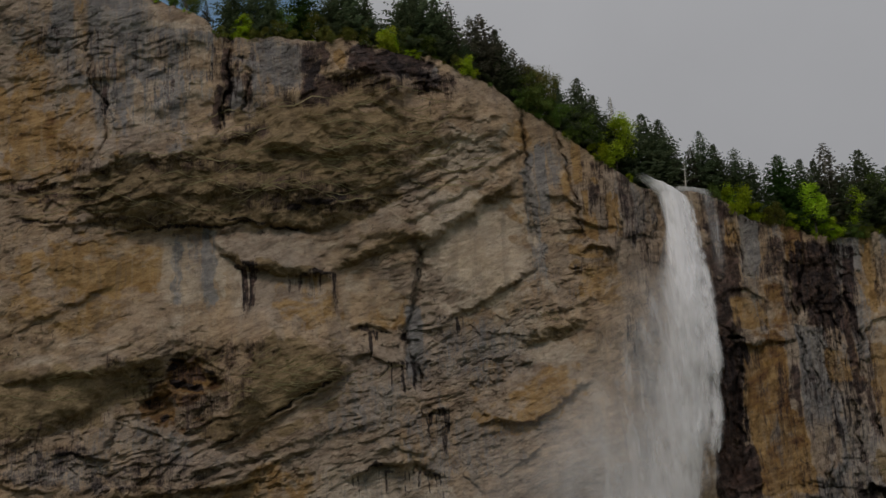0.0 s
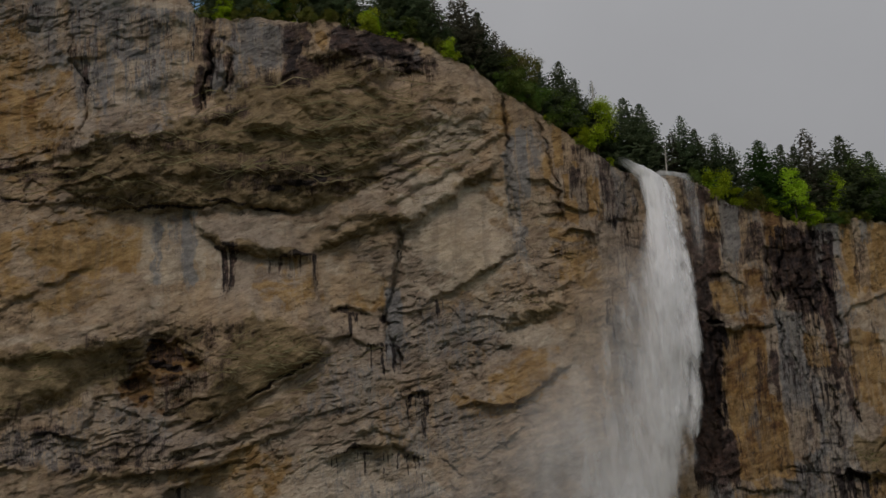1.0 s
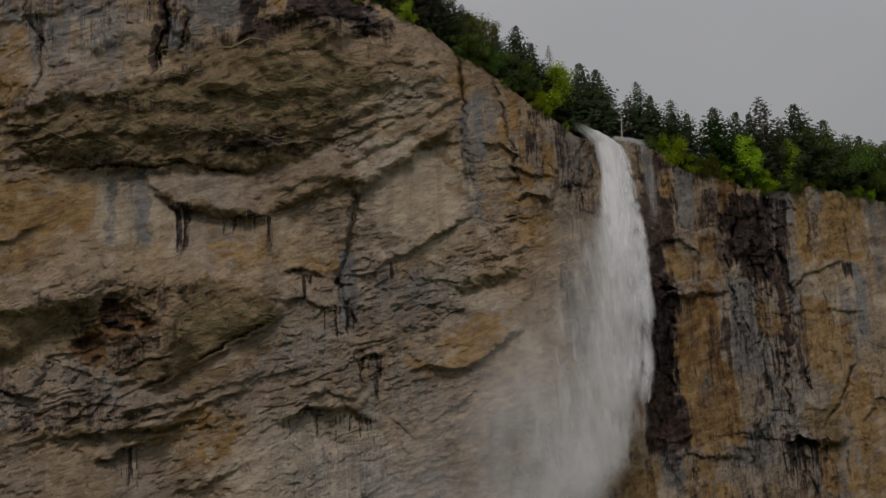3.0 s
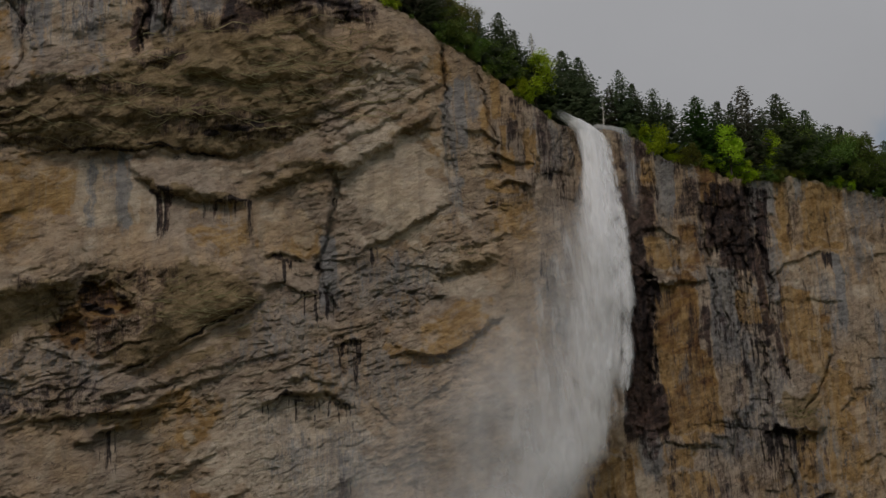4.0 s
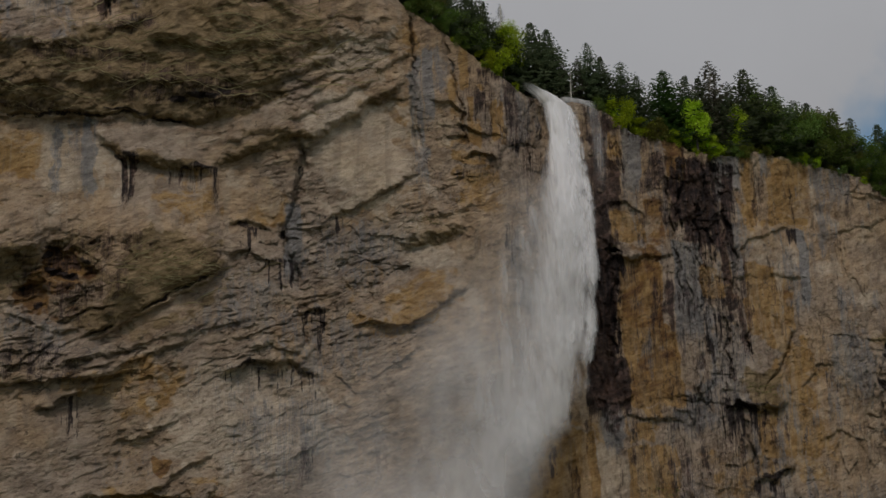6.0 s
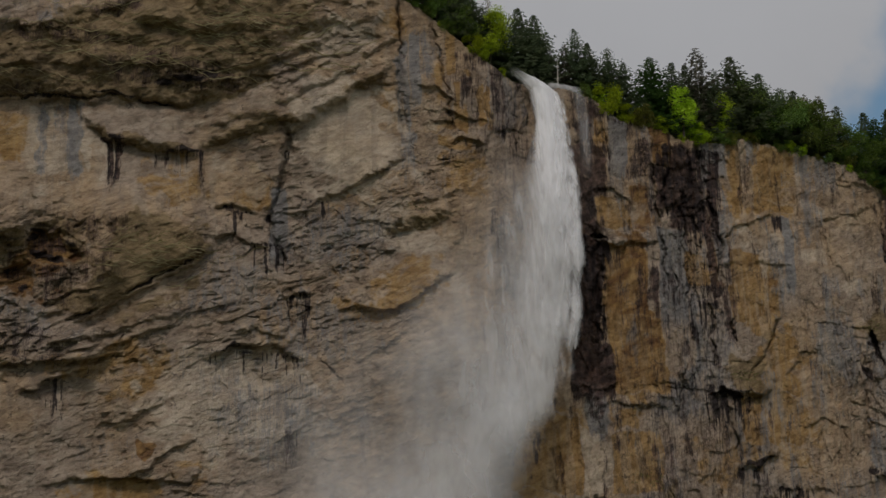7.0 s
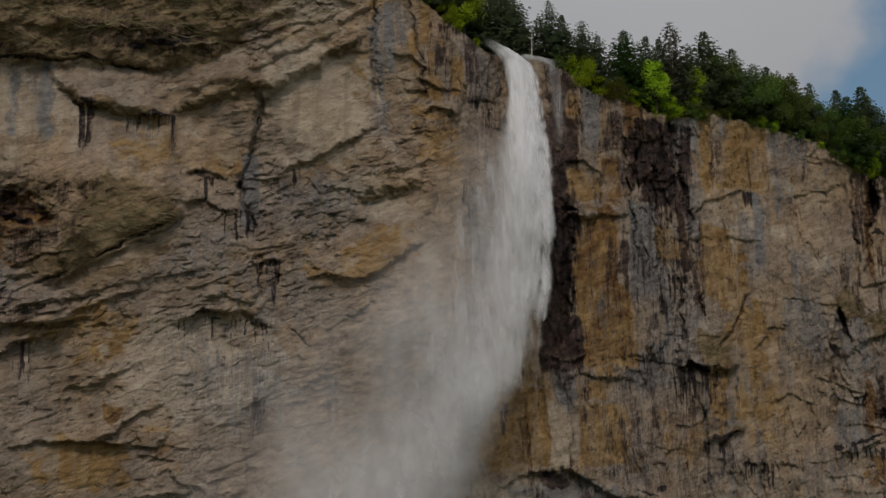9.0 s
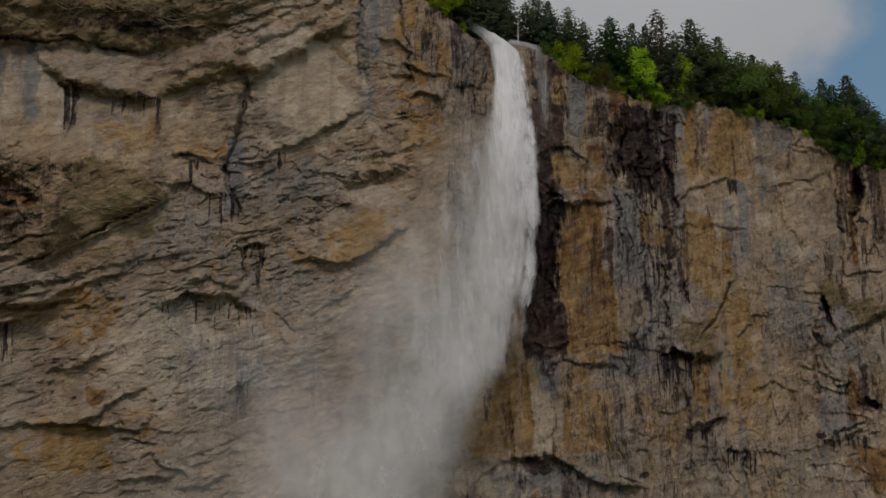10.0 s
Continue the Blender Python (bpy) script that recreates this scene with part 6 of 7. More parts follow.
def dead_tree(seed, height):
    """A bare pale trunk with a few broken twigs."""
    rng = random.Random(seed)
    root = new("dead_tree")
    v, f = [], []
    pts = [(-0.09 * k, 0.04 * k, height * k / 7 - (1.0 if k == 0 else 0)) for k in range(8)]
    limb(v, f, pts, [height * 0.03 * (1 - k / 8.5) for k in range(8)], 7)
    for k in range(26):
        z = height * rng.uniform(0.3, 0.98)
        a = rng.uniform(0, 6.28)
        r = (1.15 - z / height) * height * rng.uniform(0.08, 0.28)
        o = Vector((-0.09 * 7 * z / height, 0.04 * 7 * z / height, z))
        limb(v, f, [o, o + Vector((math.cos(a) * r * 0.6, math.sin(a) * r * 0.6, 0.05 * r)), o + Vector((math.cos(a) * r, math.sin(a) * r, rng.uniform(-.3, .3) * r))], [0.06, 0.045, 0.02], 4)
    raw_part("trunk", v, f, PALE_BARK, root, "bare pale trunk with broken twigs")
    return root


# kinds of tree, each built once; (label, category)
KINDS = {
    "spruce_a": (spruce(1, 20, 6.4, SPRUCE), "dark green spruce with drooping boughs on the cliff top", "spruce"),
    "spruce_b": (spruce(2, 20, 5.2, SPRUCE), "slim dark spruce with uneven boughs on the cliff top", "spruce"),
    "spruce_c": (spruce(3, 20, 7.8, SPRUCE), "broad dense dark spruce on the cliff top", "spruce"),
    "spruce_g": (spruce(4, 20, 6.2, SPRUCE_GREEN), "mid-green spruce lit from above on the cliff top", "spruce"),
    "spruce_t": (spruce(5, 20, 5.6, SPRUCE_BROWN, 0.12, PALE_BARK, 0.55), "thin brownish spruce with bare gaps", "spruce"),
    "beech": (broadleaf("beech_tree", 11, 10, 4.2, LEAF, 26), "dark green leafy tree on the cliff top", "tree"),
    "beech_b": (broadleaf("beech_tree", 12, 10, 3.4, LEAF, 22), "green leafy tree with an uneven crown", "tree"),
    "bright": (broadleaf("maple_tree", 13, 10, 2.5, LEAF_BRIGHT, 24), "bright yellow-green leafy tree at the cliff edge", "tree"),
    "olive": (broadleaf("birch_tree", 14, 10, 3.2, LEAF_OLIVE, 22, trunk=PALE_BARK), "yellowing leafy tree among spruces", "tree"),
    "dead": (dead_tree(9, 10), "bare pale dead tree trunk at the stream's lip", "dead tree"),
    "bush": (broadleaf("bush", 15, 4, 2.2, LEAF, 17, 0.22, 0.1, count=240), "dark green bush hanging over the rim", "bush"),
    "bush_l": (broadleaf("bush", 16, 4, 1.7, LEAF_BRIGHT, 17, 0.22, 0.1, count=240), "bright green bush on the rim", "bush"),
    "bush_o": (broadleaf("bush", 17, 4, 1.9, LEAF_OLIVE, 17, 0.22, 0.1, count=240), "olive-green bush on the rim", "bush"),
}
FULL = {"spruce_a": 20, "spruce_b": 20, "spruce_c": 20, "spruce_g": 20, "spruce_t": 20, "beech": 10, "beech_b": 10, "bright": 10, "olive": 10, "dead": 10, "bush": 4, "bush_l": 4, "bush_o": 4}
for kind, (ob, label, category) in KINDS.items():
    tagged(ob, label, category, "trees on the cliff top")
used = set()
tree_rng = random.Random(77)


def plant(kind, x, inward, top, wide=1.0):
    """A tree of that kind whose tip reaches the height top, inward metres behind the rim at x."""
    ob = KINDS[kind][0]
    place = rim_point(x, inward)
    top += (0.9 if FULL[kind] == 20 else 0.0) + 0.47 * (place.y - WALL_Y - WALL_RUN * x - inward)
    s = max(top - place.z, 1.5) / FULL[kind]
    wide *= 1.18 if FULL[kind] == 20 else 1.0
    turn = tree_rng.uniform(0, 360)
    m = pose(place.x, place.y, place.z - (0.9 if FULL[kind] == 4 else 0.2), tree_rng.uniform(-2.5, 2.5), tree_rng.uniform(-2.5, 2.5), turn) @ Matrix.Diagonal((s * wide, s * wide, s, 1))
    if kind in used:
        return copy_thing(ob, m @ Matrix.Diagonal((1 / ob.scale.x, 1 / ob.scale.y, 1 / ob.scale.z, 1)))
    used.add(kind)
    ob.matrix_basis = m
    return ob


plant("dead", 47.0, 0.6, 302.2, 0.80)
plant("dead", 24.5, 6.0, 325.8, 0.50)
plant("beech", -103.4, 4.0, 349.1, 1.00)
plant("beech_b", -106.8, 2.0, 342.3, 1.00)
plant("spruce_t", -98.4, 9.0, 344.0, 0.80)
plant("spruce_c", -90.8, 8.0, 352.3, 0.90)
plant("bright", -87.5, 3.0, 338.2, 1.30)
plant("bush_o", -84.1, 2.0, 333.8, 1.00)
plant("spruce_a", -84.1, 9.0, 352.9, 1.00)
plant("spruce_c", -79.3, 7.0, 351.3, 1.00)
plant("beech_b", -75.2, 5.0, 342.1, 1.10)
plant("spruce_g", -69.7, 10.0, 356.2, 1.00)
plant("spruce_c", -60.5, 8.0, 354.7, 1.00)
plant("spruce_a", -55.3, 9.0, 360.3, 1.10)
plant("spruce_b", -50.7, 7.0, 350.9, 1.10)
plant("spruce_b", -48.4, 6.0, 342.3, 1.20)
plant("bush_o", -62.2, 2.0, 336.4, 1.20)
plant("bush_o", -55.9, 2.0, 338.1, 1.00)
plant("bush_o", -72.5, 3.0, 334.6, 1.20)
plant("bush_l", -44.4, 3.0, 339.1, 1.10)
plant("olive", -65.9, 5.0, 341.8, 1.10)
plant("spruce_c", -39.4, 8.0, 356.7, 1.00)
plant("spruce_a", -34.0, 10.0, 364.1, 1.10)
plant("spruce_a", -30.1, 7.0, 353.9, 1.00)
plant("spruce_t", -24.3, 9.0, 355.0, 0.90)
plant("beech_b", -38.9, 4.0, 340.4, 1.00)
plant("beech_b", -32.6, 3.0, 338.2, 1.00)
plant("bush_l", -37.9, 1.0, 332.2, 0.80)
plant("bush", -43.5, 2.0, 332.9, 1.00)
plant("bush", -29.7, 2.0, 331.7, 1.00)
plant("spruce_b", -27.9, 6.0, 348.7, 1.00)
plant("spruce_t", -15.9, 7.0, 350.6, 1.20)
plant("spruce_t", -18.4, 8.0, 348.9, 1.00)
plant("spruce_c", -19.9, 4.0, 338.9, 0.90)
plant("spruce_b", -10.2, 6.0, 344.7, 1.00)
plant("spruce_t", -12.1, 5.0, 341.7, 1.10)
plant("spruce_t", -5.7, 5.0, 338.0, 1.00)
plant("spruce_c", -7.8, 4.0, 332.2, 1.00)
plant("bush_o", -22.3, 1.0, 331.9, 1.00)
plant("bush_l", -19.0, 1.0, 327.8, 0.80)
plant("spruce_t", -2.1, 6.0, 336.1, 1.00)
plant("olive", 2.2, 5.0, 334.0, 1.00)
plant("beech", -2.0, 3.0, 328.2, 1.00)
plant("beech", 1.3, 2.0, 324.4, 1.20)
plant("spruce_b", 6.9, 5.0, 328.8, 1.00)
plant("beech", 3.6, 2.0, 320.2, 1.00)
plant("beech", 8.4, 2.0, 317.9, 1.10)
plant("bush", -4.2, 1.0, 321.1, 1.20)
plant("bush", 5.5, 1.0, 313.2, 1.20)
plant("spruce_a", 13.9, 5.0, 330.2, 1.00)
plant("spruce_b", 19.6, 6.0, 324.4, 0.90)
plant("beech", 15.6, 4.0, 318.7, 1.00)
plant("spruce_t", 24.7, 8.0, 326.1, 0.50)
plant("bright", 25.3, 3.0, 316.6, 1.30)
plant("bush_l", 19.3, 1.0, 307.0, 1.00)
plant("bush_l", 23.2, 1.0, 303.8, 1.00)
plant("bush_l", 28.8, 0.5, 296.5, 0.70)
plant("spruce_c", 28.7, 7.0, 317.7, 1.00)
plant("bush", 11.5, 1.0, 309.7, 1.20)
plant("spruce_c", 22.9, 7.0, 318.5, 1.00)
plant("spruce_a", 35.9, 6.0, 320.6, 1.15)
plant("spruce_b", 40.9, 7.0, 318.4, 1.10)
plant("spruce_c", 38.9, 9.0, 312.1, 0.90)
plant("spruce_t", 45.3, 8.0, 309.9, 1.00)
plant("spruce_t", 49.5, 9.0, 310.5, 1.10)
plant("spruce_a", 54.1, 8.0, 315.9, 1.00)
plant("spruce_b", 58.6, 7.0, 312.1, 1.10)
plant("spruce_c", 64.0, 6.0, 310.2, 1.00)
plant("spruce_a", 69.0, 6.0, 305.8, 1.10)
plant("bush_l", 61.2, 2.0, 296.4, 0.90)
plant("bush", 55.9, 1.5, 295.0, 0.80)
plant("bush_l", 68.7, 1.0, 288.6, 0.90)
plant("bush_o", 75.5, 2.0, 290.2, 1.00)
plant("bush_l", 79.7, 1.0, 286.6, 0.70)
plant("spruce_g", 79.6, 6.0, 311.1, 1.10)
plant("spruce_b", 86.7, 8.0, 309.8, 1.10)
plant("spruce_b", 91.3, 9.0, 310.8, 1.00)
plant("spruce_t", 96.1, 10.0, 317.6, 1.20)
plant("spruce_c", 100.5, 6.0, 309.3, 0.90)
plant("spruce_t", 95.9, 6.0, 306.7, 0.90)
plant("bush_l", 94.1, 0.5, 286.6, 1.10)
plant("bush_l", 87.5, 0.3, 282.2, 0.80)
plant("bright", 102.6, 4.0, 300.2, 1.00)
plant("spruce_a", 108.9, 8.0, 316.6, 1.20)
plant("bush_o", 104.7, 1.0, 286.3, 1.00)
plant("bush_o", 109.2, 1.0, 285.1, 0.90)
plant("spruce_c", 111.5, 6.0, 308.5, 1.00)
plant("spruce_b", 117.0, 7.0, 310.5, 1.20)
plant("beech_b", 112.8, 5.0, 306.2, 1.00)
plant("spruce_g", 119.4, 5.0, 303.8, 1.20)
plant("spruce_c", 124.8, 6.0, 306.6, 1.30)
plant("beech", 119.8, 3.0, 298.3, 1.30)
plant("beech", 127.3, 4.0, 301.9, 1.20)
plant("spruce_b", 128.7, 7.0, 306.5, 1.20)
plant("beech", 131.1, 3.0, 300.5, 1.30)
plant("olive", 132.5, 6.0, 303.9, 0.80)
plant("spruce_t", 138.7, 8.0, 306.4, 1.30)
plant("spruce_t", 133.8, 8.0, 305.9, 1.00)
plant("spruce_b", 145.3, 6.0, 302.5, 1.10)
plant("beech_b", 140.1, 4.0, 298.5, 1.00)
plant("beech_b", 147.3, 3.0, 294.2, 1.10)
plant("olive", 146.7, 1.5, 289.2, 0.70)
plant("spruce_b", 155.3, 7.0, 302.8, 1.10)
plant("spruce_g", 158.5, 5.0, 300.3, 1.10)
plant("spruce_b", 164.2, 7.0, 305.6, 1.20)
plant("spruce_a", 167.0, 6.0, 302.4, 1.10)
plant("spruce_c", 170.7, 5.0, 298.0, 1.10)
plant("spruce_c", 174.3, 5.0, 293.5, 1.10)
plant("spruce_a", 179.8, 6.0, 292.0, 1.10)
plant("beech", 157.6, 3.0, 290.8, 1.20)
plant("beech", 152.5, 1.5, 282.6, 1.00)
plant("bush_l", 165.2, 0.5, 279.0, 1.00)
plant("bush_l", 172.2, 0.5, 276.1, 1.00)
plant("bush_o", 135.1, 0.5, 282.5, 1.00)
plant("bush", 128.7, 0.5, 284.4, 1.20)
plant("bush", 122.7, 0.6, 285.4, 1.20)
plant("bush", 159.2, 0.8, 276.7, 1.10)
plant("beech", 166.9, 3.0, 287.3, 1.20)
plant("beech", 174.1, 3.0, 284.4, 1.20)
plant("spruce_a", 185.0, 6.0, 288.7, 1.10)
plant("spruce_c", 191.2, 6.0, 285.5, 1.10)
plant("beech", 183.3, 3.0, 278.7, 1.20)
plant("bush", 180.0, 1.0, 271.0, 1.20)
plant("spruce_b", 198.7, 6.0, 282.6, 1.00)
plant("bush_l", -87.0, 1.5, 333.7, 1.20)
plant("bush_o", -93.1, 1.5, 332.3, 1.00)
plant("bush_o", -80.7, 1.5, 333.6, 1.00)
plant("olive", -76.2, 3.0, 338.1, 1.20)
plant("bush_l", -66.1, 1.0, 331.7, 1.00)
plant("bush_o", -62.4, 1.0, 335.8, 1.20)
plant("bush_o", -56.1, 1.0, 337.1, 1.20)
plant("bright", -43.7, 2.0, 338.2, 1.40)
plant("bush_l", -35.6, 0.8, 332.4, 1.10)
plant("beech_b", -31.2, 2.0, 337.4, 1.30)
plant("bush_l", -20.5, 0.6, 331.5, 1.10)
plant("bush_l", -17.9, 0.4, 327.6, 1.00)
plant("olive", -50.3, 3.0, 338.7, 1.00)
plant("bush_l", 69.8, 0.8, 290.7, 1.20)
plant("bush_o", 73.8, 0.8, 289.9, 1.10)
plant("bush_l", 80.7, 0.6, 287.7, 1.00)
plant("bright", 88.8, 1.5, 298.6, 1.10)
plant("bush_l", 93.7, 0.4, 286.5, 1.30)
plant("bush_l", 62.7, 1.0, 296.9, 1.00)
plant("bush_o", 105.0, 0.5, 286.1, 1.20)
plant("bush_l", 109.8, 0.4, 284.5, 1.10)

# bushes that spill over the rim
fringe_rng = random.Random(41)
for k in range(130):
    x = fringe_rng.uniform(-118, 182)
    kind = fringe_rng.choice(("bush", "bush", "bush", "bush_o", "bush_o", "bush_l"))
    size = fringe_rng.uniform(1.6, 4.2)
    inward = fringe_rng.uniform(-0.4, 1.6)
    wide = fringe_rng.uniform(0.9, 1.5)
    if 24 < x < 56 or -92 < x < -58 or (58 < x < 100 and size > 2.4):
        continue
    plant(kind, x, inward, rim_point(x, inward).z + size - 0.9, wide)

# ---- grass on the rim and dry grass hanging in the hollows ----
def blades(name, roots, length, width, hang, material, seed, label, sway=0.7):
    """Many thin bent blades from the given roots; hang: how far they droop."""
    rng = random.Random(seed)
    v, f = [], []
    for p in roots:
        a = rng.uniform(0, 6.28)
        side = Vector((math.cos(a), math.sin(a) * 0.4, 0))
        n = length * rng.uniform(0.5, 1.4)
        lean = Vector((rng.uniform(-1, 1) * sway, rng.uniform(-0.6, -0.05), 0))
        q = side.cross(Vector((0, 1, 0.3))).normalized() * width * rng.uniform(0.6, 1.2)
        pts = []
        for k in range(5):
            t = k / 4
            pts.append(p + lean * n * t + Vector((0, 0, n * ((1 - hang) * t * 0.9 - hang * t * t * 1.1))))
        b = len(v)
        for k, c in enumerate(pts):
            w = q * (1 - 0.8 * k / 4) + side * width * 0.5 * (1 - k / 4)
            v.extend((c - w, c + w))
        for k in range(4):
            f.append((b + 2 * k, b + 2 * k + 1, b + 2 * k + 3, b + 2 * k + 2))
    me = bpy.data.meshes.new(name)
    me.from_pydata([tuple(c) for c in v], [], f)
    me.update()
    me.materials.append(material)
    return tagged(new(name, me), label, "grass", kind="stuff")


def face_point(x, z, out=0.0):
    """A place on the face near x and z."""
    k = int((x - CX[0]) / DX)
    r = int(np.argmin(np.abs(Z[:, k] - z)))
    return Vector((FX[r, k], FY[r, k] - out, FZ[r, k]))


grass_rng = random.Random(5)
rim_roots = []
for k in range(9000):
    x = grass_rng.uniform(-175, 190)
    if 32 < x < 52 or math.sin(x * 0.23) + math.sin(x * 0.61 + 2) < -0.5 + 1.2 * grass_rng.random() - 0.6:
        continue
    rim_roots.append(rim_point(x, grass_rng.uniform(-0.3, 2.2) ** 1.0) + Vector((0, -0.1, -0.15)))
blades("rim_grass", rim_roots, 1.1, 0.09, 0.45, GRASS, 6, "tufts of green and yellow grass along the cliff rim")
def strands(name, runs, material, seed, label):
    """Long thin wandering fringes of dry grass on the face; runs: middle, length, slope, count and spread of each bunch."""
    rng = random.Random(seed)
    v, f = [], []
    for x0, z0, wide, high, slope, count, reach in runs:
        for k in range(int(count * 0.6)):
            x, z = x0 + rng.gauss(0, 0.5) * wide, z0 + rng.gauss(0, 0.5) * high
            n = int(rng.uniform(0.4, 1.9) * reach / 0.6)
            way, thick, phase = slope + rng.uniform(-0.2, 0.2), rng.uniform(0.05, 0.16), rng.uniform(0, 6)
            b = len(v)
            for i in range(n):
                t = i / max(n - 1, 1)
                p = face_point(x, z, 0.25)
                w = thick * (0.25 + math.sin(math.pi * t))
                v.extend((p + Vector((0, 0, -w)), p + Vector((0, -0.12, w))))
                x += 0.6
                z += 0.6 * (way + 0.45 * math.sin(x / 2.9 + phase) + 0.22 * math.sin(x / 1.1 + 2 * phase) + rng.uniform(-0.3, 0.3))
            for i in range(n - 1):
                q = b + 2 * i
                f.append((q, q + 2, q + 3, q + 1))
    me = bpy.data.meshes.new(name)
    me.from_pydata([tuple(c) for c in v], [], f)
    me.update()
    me.materials.append(material)
    return tagged(new(name, me), label, "grass", kind="stuff")


strands("hanging_grass", (
    (-62.0, 300.0, 30.0, 9.0, 0.10, 34, 16), (-85.0, 288.0, 30.0, 8.0, 0.15, 26, 18), (-62.0, 288.0, 30.0, 7.0, 0.10, 26, 17), (-100.0, 278.0, 34.0, 8.0, 0.20, 20, 18),
    (-78.0, 279.0, 30.0, 5.0, 0.05, 16, 13), (-55.0, 309.0, 26.0, 4.0, 0.15, 22, 11), (-128.0, 266.0, 30.0, 7.0, 0.18, 20, 16), (-76.0, 217.0, 20.0, 10.0, 0.25, 75, 8),
    (-40.0, 292.0, 22.0, 9.0, 0.5, 16, 11), (-140.0, 208.0, 22.0, 8.0, 0.2, 14, 9)), DRY_GRASS, 8, "pale dry grass hanging from the overhangs")
ledge_roots = []
for x, z, wide, high, count in ((103.9, 201.0, 6.1, 2.3, 90), (150.1, 222.2, 5.3, 2.3, 60), (166.1, 218.5, 6.4, 2.0, 60), (70.3, 163.7, 8.9, 3.1, 60), (64.8, 156.9, 7.1, 1.6, 50), (75.3, 150.2, 7.1, 1.6, 40), (50.7, 152.9, 7.1, 2.0, 40), (0.3, 243.5, 6.4, 2.0, 40), (-136.3, 209.9, 16.0, 3.9, 80), (-70.3, 223.4, 10.7, 3.5, 80)):
    for k in range(count):
        ledge_roots.append(face_point(x + grass_rng.gauss(0, 0.5) * wide, z + grass_rng.gauss(0, 0.5) * high, 0.05))
blades("ledge_grass", ledge_roots, 1.3, 0.12, 0.6, GRASS, 9, "olive-green grass tufts on the ledges", 0.9)

# ---- the waterfall ----
FALL_Z = [107.2, 137.2, 150.8, 159.6, 168.4, 177.8, 186.8, 195.9, 205.1, 214.2, 225.2, 234.3, 254.1, 276.2, 288.2, 291.6, 294.3]
FALL_LEFT = [-19.4, -5.4, 2.0, 6.7, 10.7, 15.5, 19.7, 23.3, 26.7, 28.5, 31.1, 33.9, 37.2, 38.8, 37.2, 34.3, 30.4]
FALL_RIGHT = [16.1, 22.1, 26.6, 29.9, 34.7, 43.6, 45.4, 46.2, 48.1, 49.6, 50.0, 50.2, 49.7, 48.7, 46.8, 42.1, 35.5]
MIST_Z = [104.1, 134.1, 147.3, 164.5, 182.5, 201.1, 220.1, 239.1, 260.0]
MIST_LEFT = [-76.8, -60.8, -54.2, -46.0, -33.0, -14.7, 1.2, 14.4, 24.7]
MIST_RIGHT = [25.3, 27.3, 30.2, 36.5, 42.5, 45.0, 46.6, 46.5, 44.0]


def leap(z):
    """How far the water has shot out from the lip by the time it has fallen to z."""
    return -3 + 16 * smooth(FALL_Z[-1] - z, -15, 60)


def veil(name, z, left, right, forward, bulge, density, material, parent, label, cols=90, flung=1.0):
    """A curved, torn curtain of falling water between two edges; forward: metres in front of the face."""
    u = np.linspace(0, 1, cols)[None, :]
    zz = z[:, None] + 0 * u
    xx = left[:, None] + (right - left)[:, None] * u
    yy = WALL_Y + WALL_RUN * xx - leap(zz) * flung - forward - bulge * np.sin(math.pi * u) - 0.5 * layers(xx / 3.0, zz / 12.0, 3, 301 + int(forward * 10 + 50))
    me = grid_mesh(name, xx, yy, zz)
    lay = me.attributes.new("cover", "FLOAT", "POINT")
    lay.data.foreach_set("value", np.clip(density(u + 0 * xx, xx, zz), 0, 1).astype(np.float32).ravel())
    uv = me.uv_layers.new(name="UVMap")
    at = np.empty(len(me.loops), np.int32)
    me.loops.foreach_get("vertex_index", at)
    flat = np.stack([(xx + forward * 7.7).ravel(), zz.ravel()], -1)[at]
    uv.data.foreach_set("uv", flat.astype(np.float32).ravel())
    me.materials.append(material)
    ob = new(name, me)
    ob.parent = parent
    return tagged(ob, label)


waterfall = tagged(new("waterfall"), "white waterfall plunging off the cliff into drifting spray", "waterfall")
fz = np.linspace(FALL_Z[-1], FALL_Z[0], 420)
fl, fr = np.interp(fz, FALL_Z, FALL_LEFT), np.interp(fz, FALL_Z, FALL_RIGHT)
drop = (FALL_Z[-1] - fz)


def gushes(phase):
    """How far the gushes of one curtain bulge to the side; each swells, then ends in a point."""
    beat = drop / 19.0 + phase + 0.35 * layers(fz / 30.0, 0 * fz + 2.7 + phase, 2, 391)
    part_way = beat - np.floor(beat)
    surge = 1.7 * part_way ** 1.5 * (1 - smooth(part_way, 0.68, 1.0))
    return smooth(drop, 18, 60) * (1 - smooth(drop, 104, 122)) * (4.4 * surge - 1.4) + 0.5 * layers(fz / 4.0, 0 * fz + 5.1 + phase, 3, 393)



def tongues(x, z, seed):
    """Long pointed tongues of water, about 0 to 1."""
    return smooth(layers(x / 3.0, z / 17.0 + 0.12 * x, 4, seed, 0.55), -0.7, 0.8)


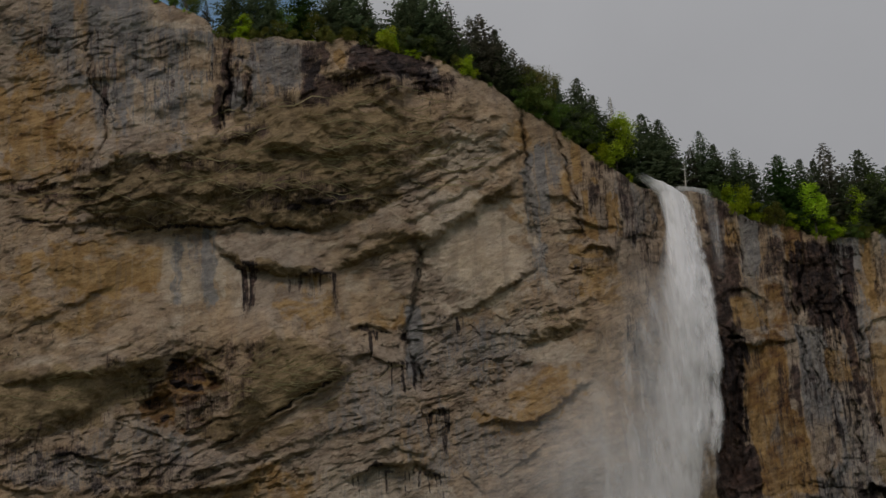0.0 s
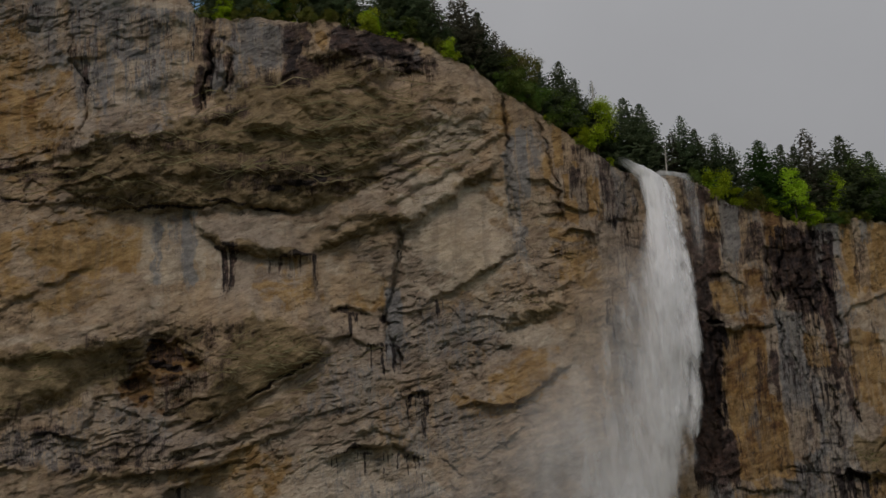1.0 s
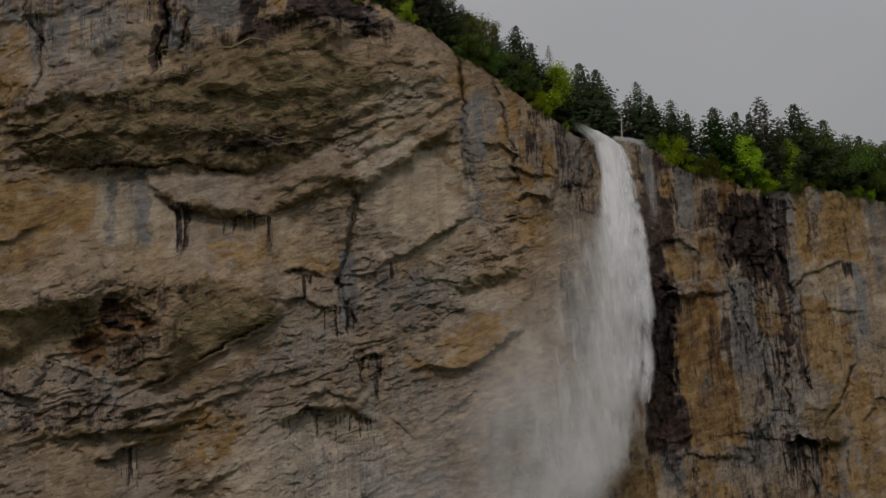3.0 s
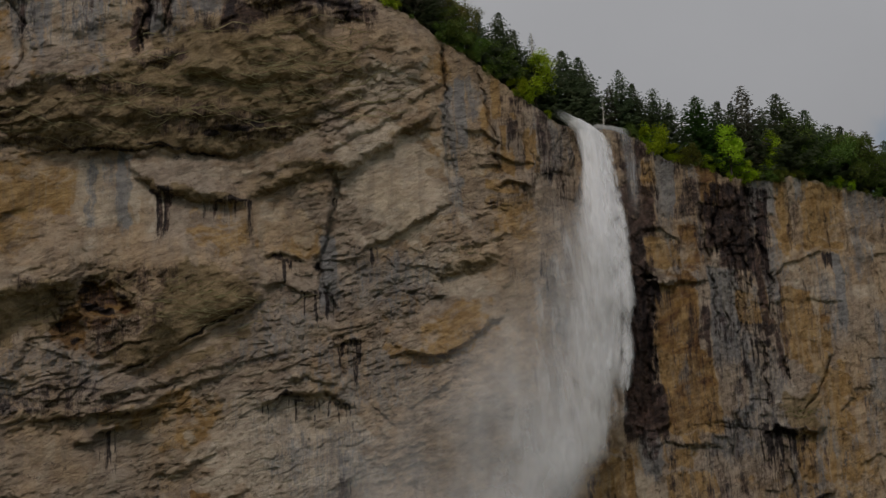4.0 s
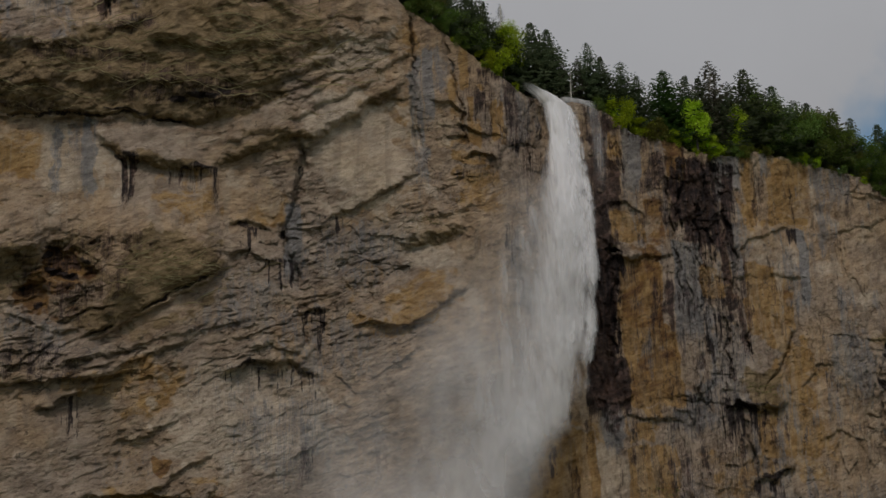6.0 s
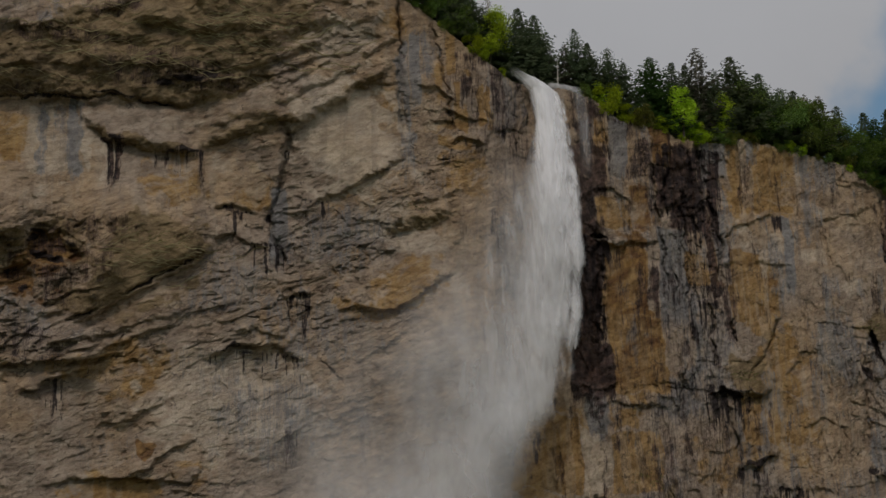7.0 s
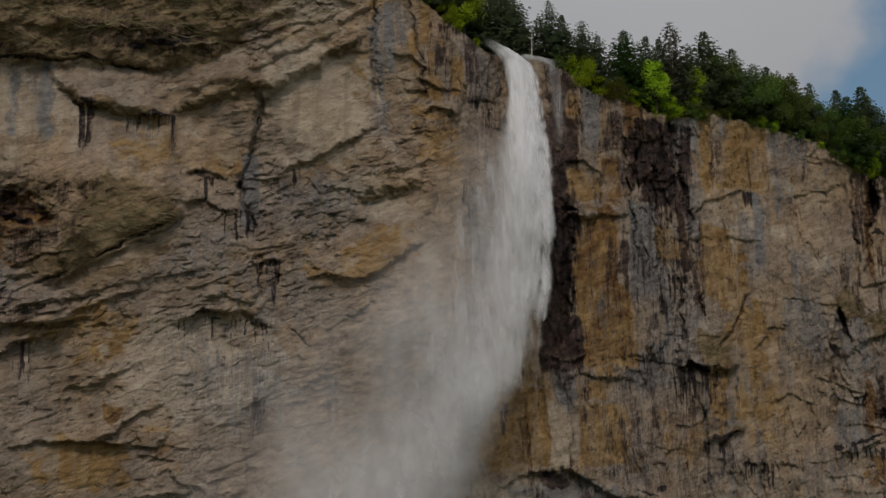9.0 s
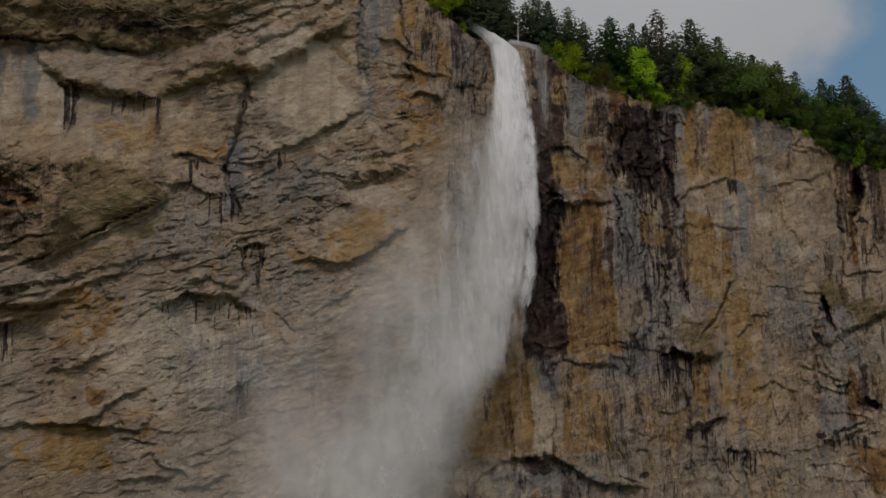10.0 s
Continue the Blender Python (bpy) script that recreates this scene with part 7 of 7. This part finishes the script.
def core_density(seed, fill, left_soft):
    def density(u, x, z):
        fallen = FALL_Z[-1] - z
        rag = tongues(x, z, seed)
        loose = smooth(fallen, 14, 85)
        left_edge = smooth(u, -0.05, 0.04 + left_soft * (0.25 + 0.75 * loose) * (0.4 + rag))
        drift = smooth(fallen, 112, 140)
        right_edge = 1 - smooth(u + 0.10 * (1 - rag) * smooth(fallen, 8, 45), 0.86 - 0.07 * loose - 0.40 * drift, 1.0)
        billow = smooth(layers(x / 6.5, z / 15.0, 4, seed + 5, 0.6), -0.75, 0.55)
        thin = (1 - 0.55 * smooth(fallen, 65, 160)) * (1 - 0.30 * loose * (1 - rag)) * (1 - 0.42 * smooth(fallen, 25, 80) * (1 - billow))
        return fill * left_edge * right_edge * thin * smooth(fallen, -0.5, 3.0)
    return density


wide = fr - fl
loose = smooth(drop, 10, 85)
for k, (forward, fill, soft, reach, inset) in enumerate(((-1.5, 0.74, 1.0, 0.95, 0.0), (0.0, 0.86, 0.85, 0.2, 0.0), (1.5, 0.84, 0.8, -0.02, 0.03))):
    veil("water_curtain", fz, fl - wide * reach * loose, fr - wide * inset + gushes(0.37 * k), forward, 2.2, core_density(311 + 9 * k, fill, soft), WATER, waterfall, "")


def plumes(name, count, seed, parent, label, inner=0.25, span=0.78, strong=(0.2, 0.62), grown=1.0, least=6):
    """Falling clots of water, each a pointed streak that thins out above."""
    rng = random.Random(seed)
    along = np.linspace(0, 1, 12)
    verts, cover, uvs, faces = [], [], [], []
    for k in range(count):
        u = inner + span * rng.random() ** 0.6
        fallen = least + (98 - least) * rng.random() ** 1.1
        z0 = FALL_Z[-1] - fallen
        x0 = float(np.interp(z0, FALL_Z, FALL_LEFT)) * (1 - u) + float(np.interp(z0, FALL_Z, FALL_RIGHT)) * u
        n, w = rng.uniform(6, 20) * (0.4 + fallen / 130), grown * rng.uniform(0.5, 1.9) * (0.5 + fallen / 140)
        strength = rng.uniform(*strong) * (1 - 0.4 * fallen / 140)
        out = rng.uniform(-1, 4)
        b = len(verts)
        for i, t in enumerate(along):
            z = z0 + n * (1 - t)
            cx = x0 + float(np.interp(z, FALL_Z, FALL_RIGHT) - np.interp(z0, FALL_Z, FALL_RIGHT)) * 0.8
            half = w * (0.35 + 0.65 * math.sin(math.pi * min(t * 0.62, 0.5))) * (1 - max(0, t - 0.82) / 0.18 * 0.92)
            for j in range(5):
                e = j / 2 - 1
                x = cx + half * e
                verts.append((x, WALL_Y + WALL_RUN * x - out - 0.6 * (1 - e * e) * w - float(leap(z)), z))
                cover.append(strength * (1 - e * e) ** 1.2 * min(1, t / 0.75) ** 1.5)
                uvs.append((x + 9 * k, z))
        for i in range(11):
            for j in range(4):
                q = b + i * 5 + j
                faces.append((q, q + 1, q + 6, q + 5))
    me = bpy.data.meshes.new(name)
    me.from_pydata(verts, [], faces)
    me.update()
    me.attributes.new("cover", "FLOAT", "POINT").data.foreach_set("value", np.array(cover, np.float32))
    uv = me.uv_layers.new(name="UVMap")
    at = np.empty(len(me.loops), np.int32)
    me.loops.foreach_get("vertex_index", at)
    uv.data.foreach_set("uv", np.array(uvs, np.float32)[at].ravel())
    me.materials.append(PLUME)
    ob = new(name, me)
    ob.parent = parent
    return tagged(ob, label, kind="stuff")


plumes("water_streak", 200, 91, waterfall, "pointed streaks of falling white water")
plumes("water_tongue", 26, 97, waterfall, "long pointed tongues flung from the side of the fall", 0.90, 0.14, (0.5, 0.85), 1.35, 38)

SIDE = ([255.6, 269.1, 280.9, 289.6, 292.2], [52.5, 52.7, 52.5, 51.1, 48.4], [56.9, 57.5, 57.4, 56.0, 55.3])
DOME = ([290.2, 291.8, 292.9, 293.5], [41.6, 42.0, 42.6, 43.5], [56.2, 55.5, 54.2, 51.4])
side_z = np.linspace(SIDE[0][-1], SIDE[0][0], 120)
veil("side_trickle", side_z, np.interp(side_z, SIDE[0], SIDE[1]), np.interp(side_z, SIDE[0], SIDE[2]), -1.0, 0.8,
     lambda u, x, z: 0.30 * smooth(u, 0, 0.5) * (1 - smooth(u, 0.6, 1)) * (1 - smooth(SIDE[0][-1] - z, 14, 34)) * (0.5 + tongues(x, z, 371)), WATER, waterfall, "thin veil of water beside the main fall", 30, 0.0)
dome_z = np.linspace(DOME[0][-1], DOME[0][0], 40)
veil("lip_film", dome_z, np.interp(dome_z, DOME[0], DOME[1]), np.interp(dome_z, DOME[0], DOME[2]), -3.0, 1.0,
     lambda u, x, z: 0.6 * smooth(u, 0, 0.2) * (1 - smooth(u, 0.7, 1)) * smooth(DOME[0][-1] - z, -0.2, 0.6) * (1 - smooth(DOME[0][-1] - z, 0.8, 3.4)), WATER, waterfall, "film of water over the rounded lip", 30, 0.0)

mz = np.linspace(MIST_Z[-1], MIST_Z[0], 200)
ml, mr = np.interp(mz, MIST_Z, MIST_LEFT), np.interp(mz, MIST_Z, MIST_RIGHT)


def mist_density(seed, fill):
    def density(u, x, z):
        fallen = MIST_Z[-1] - z
        puff = 0.6 + 0.55 * layers(x / 16.0, z / 26.0, 4, seed)
        return fill * puff * smooth(u, 0.0, 0.8) * (1 - smooth(u, 0.88, 1.0)) * (0.32 + 0.68 * smooth(fallen, 20, 110)) * smooth(fallen, 0, 15)
    return density


for k, (forward, fill) in enumerate(((9.0, 0.58), (15.0, 0.55), (19.0, 0.50))):
    veil("spray_veil", mz, ml - 3 * k, mr - 1.5 * k, forward, 4.0, mist_density(341 + 11 * k, fill), MIST, waterfall, "thin drifting veil of white spray", 80, 0.0)
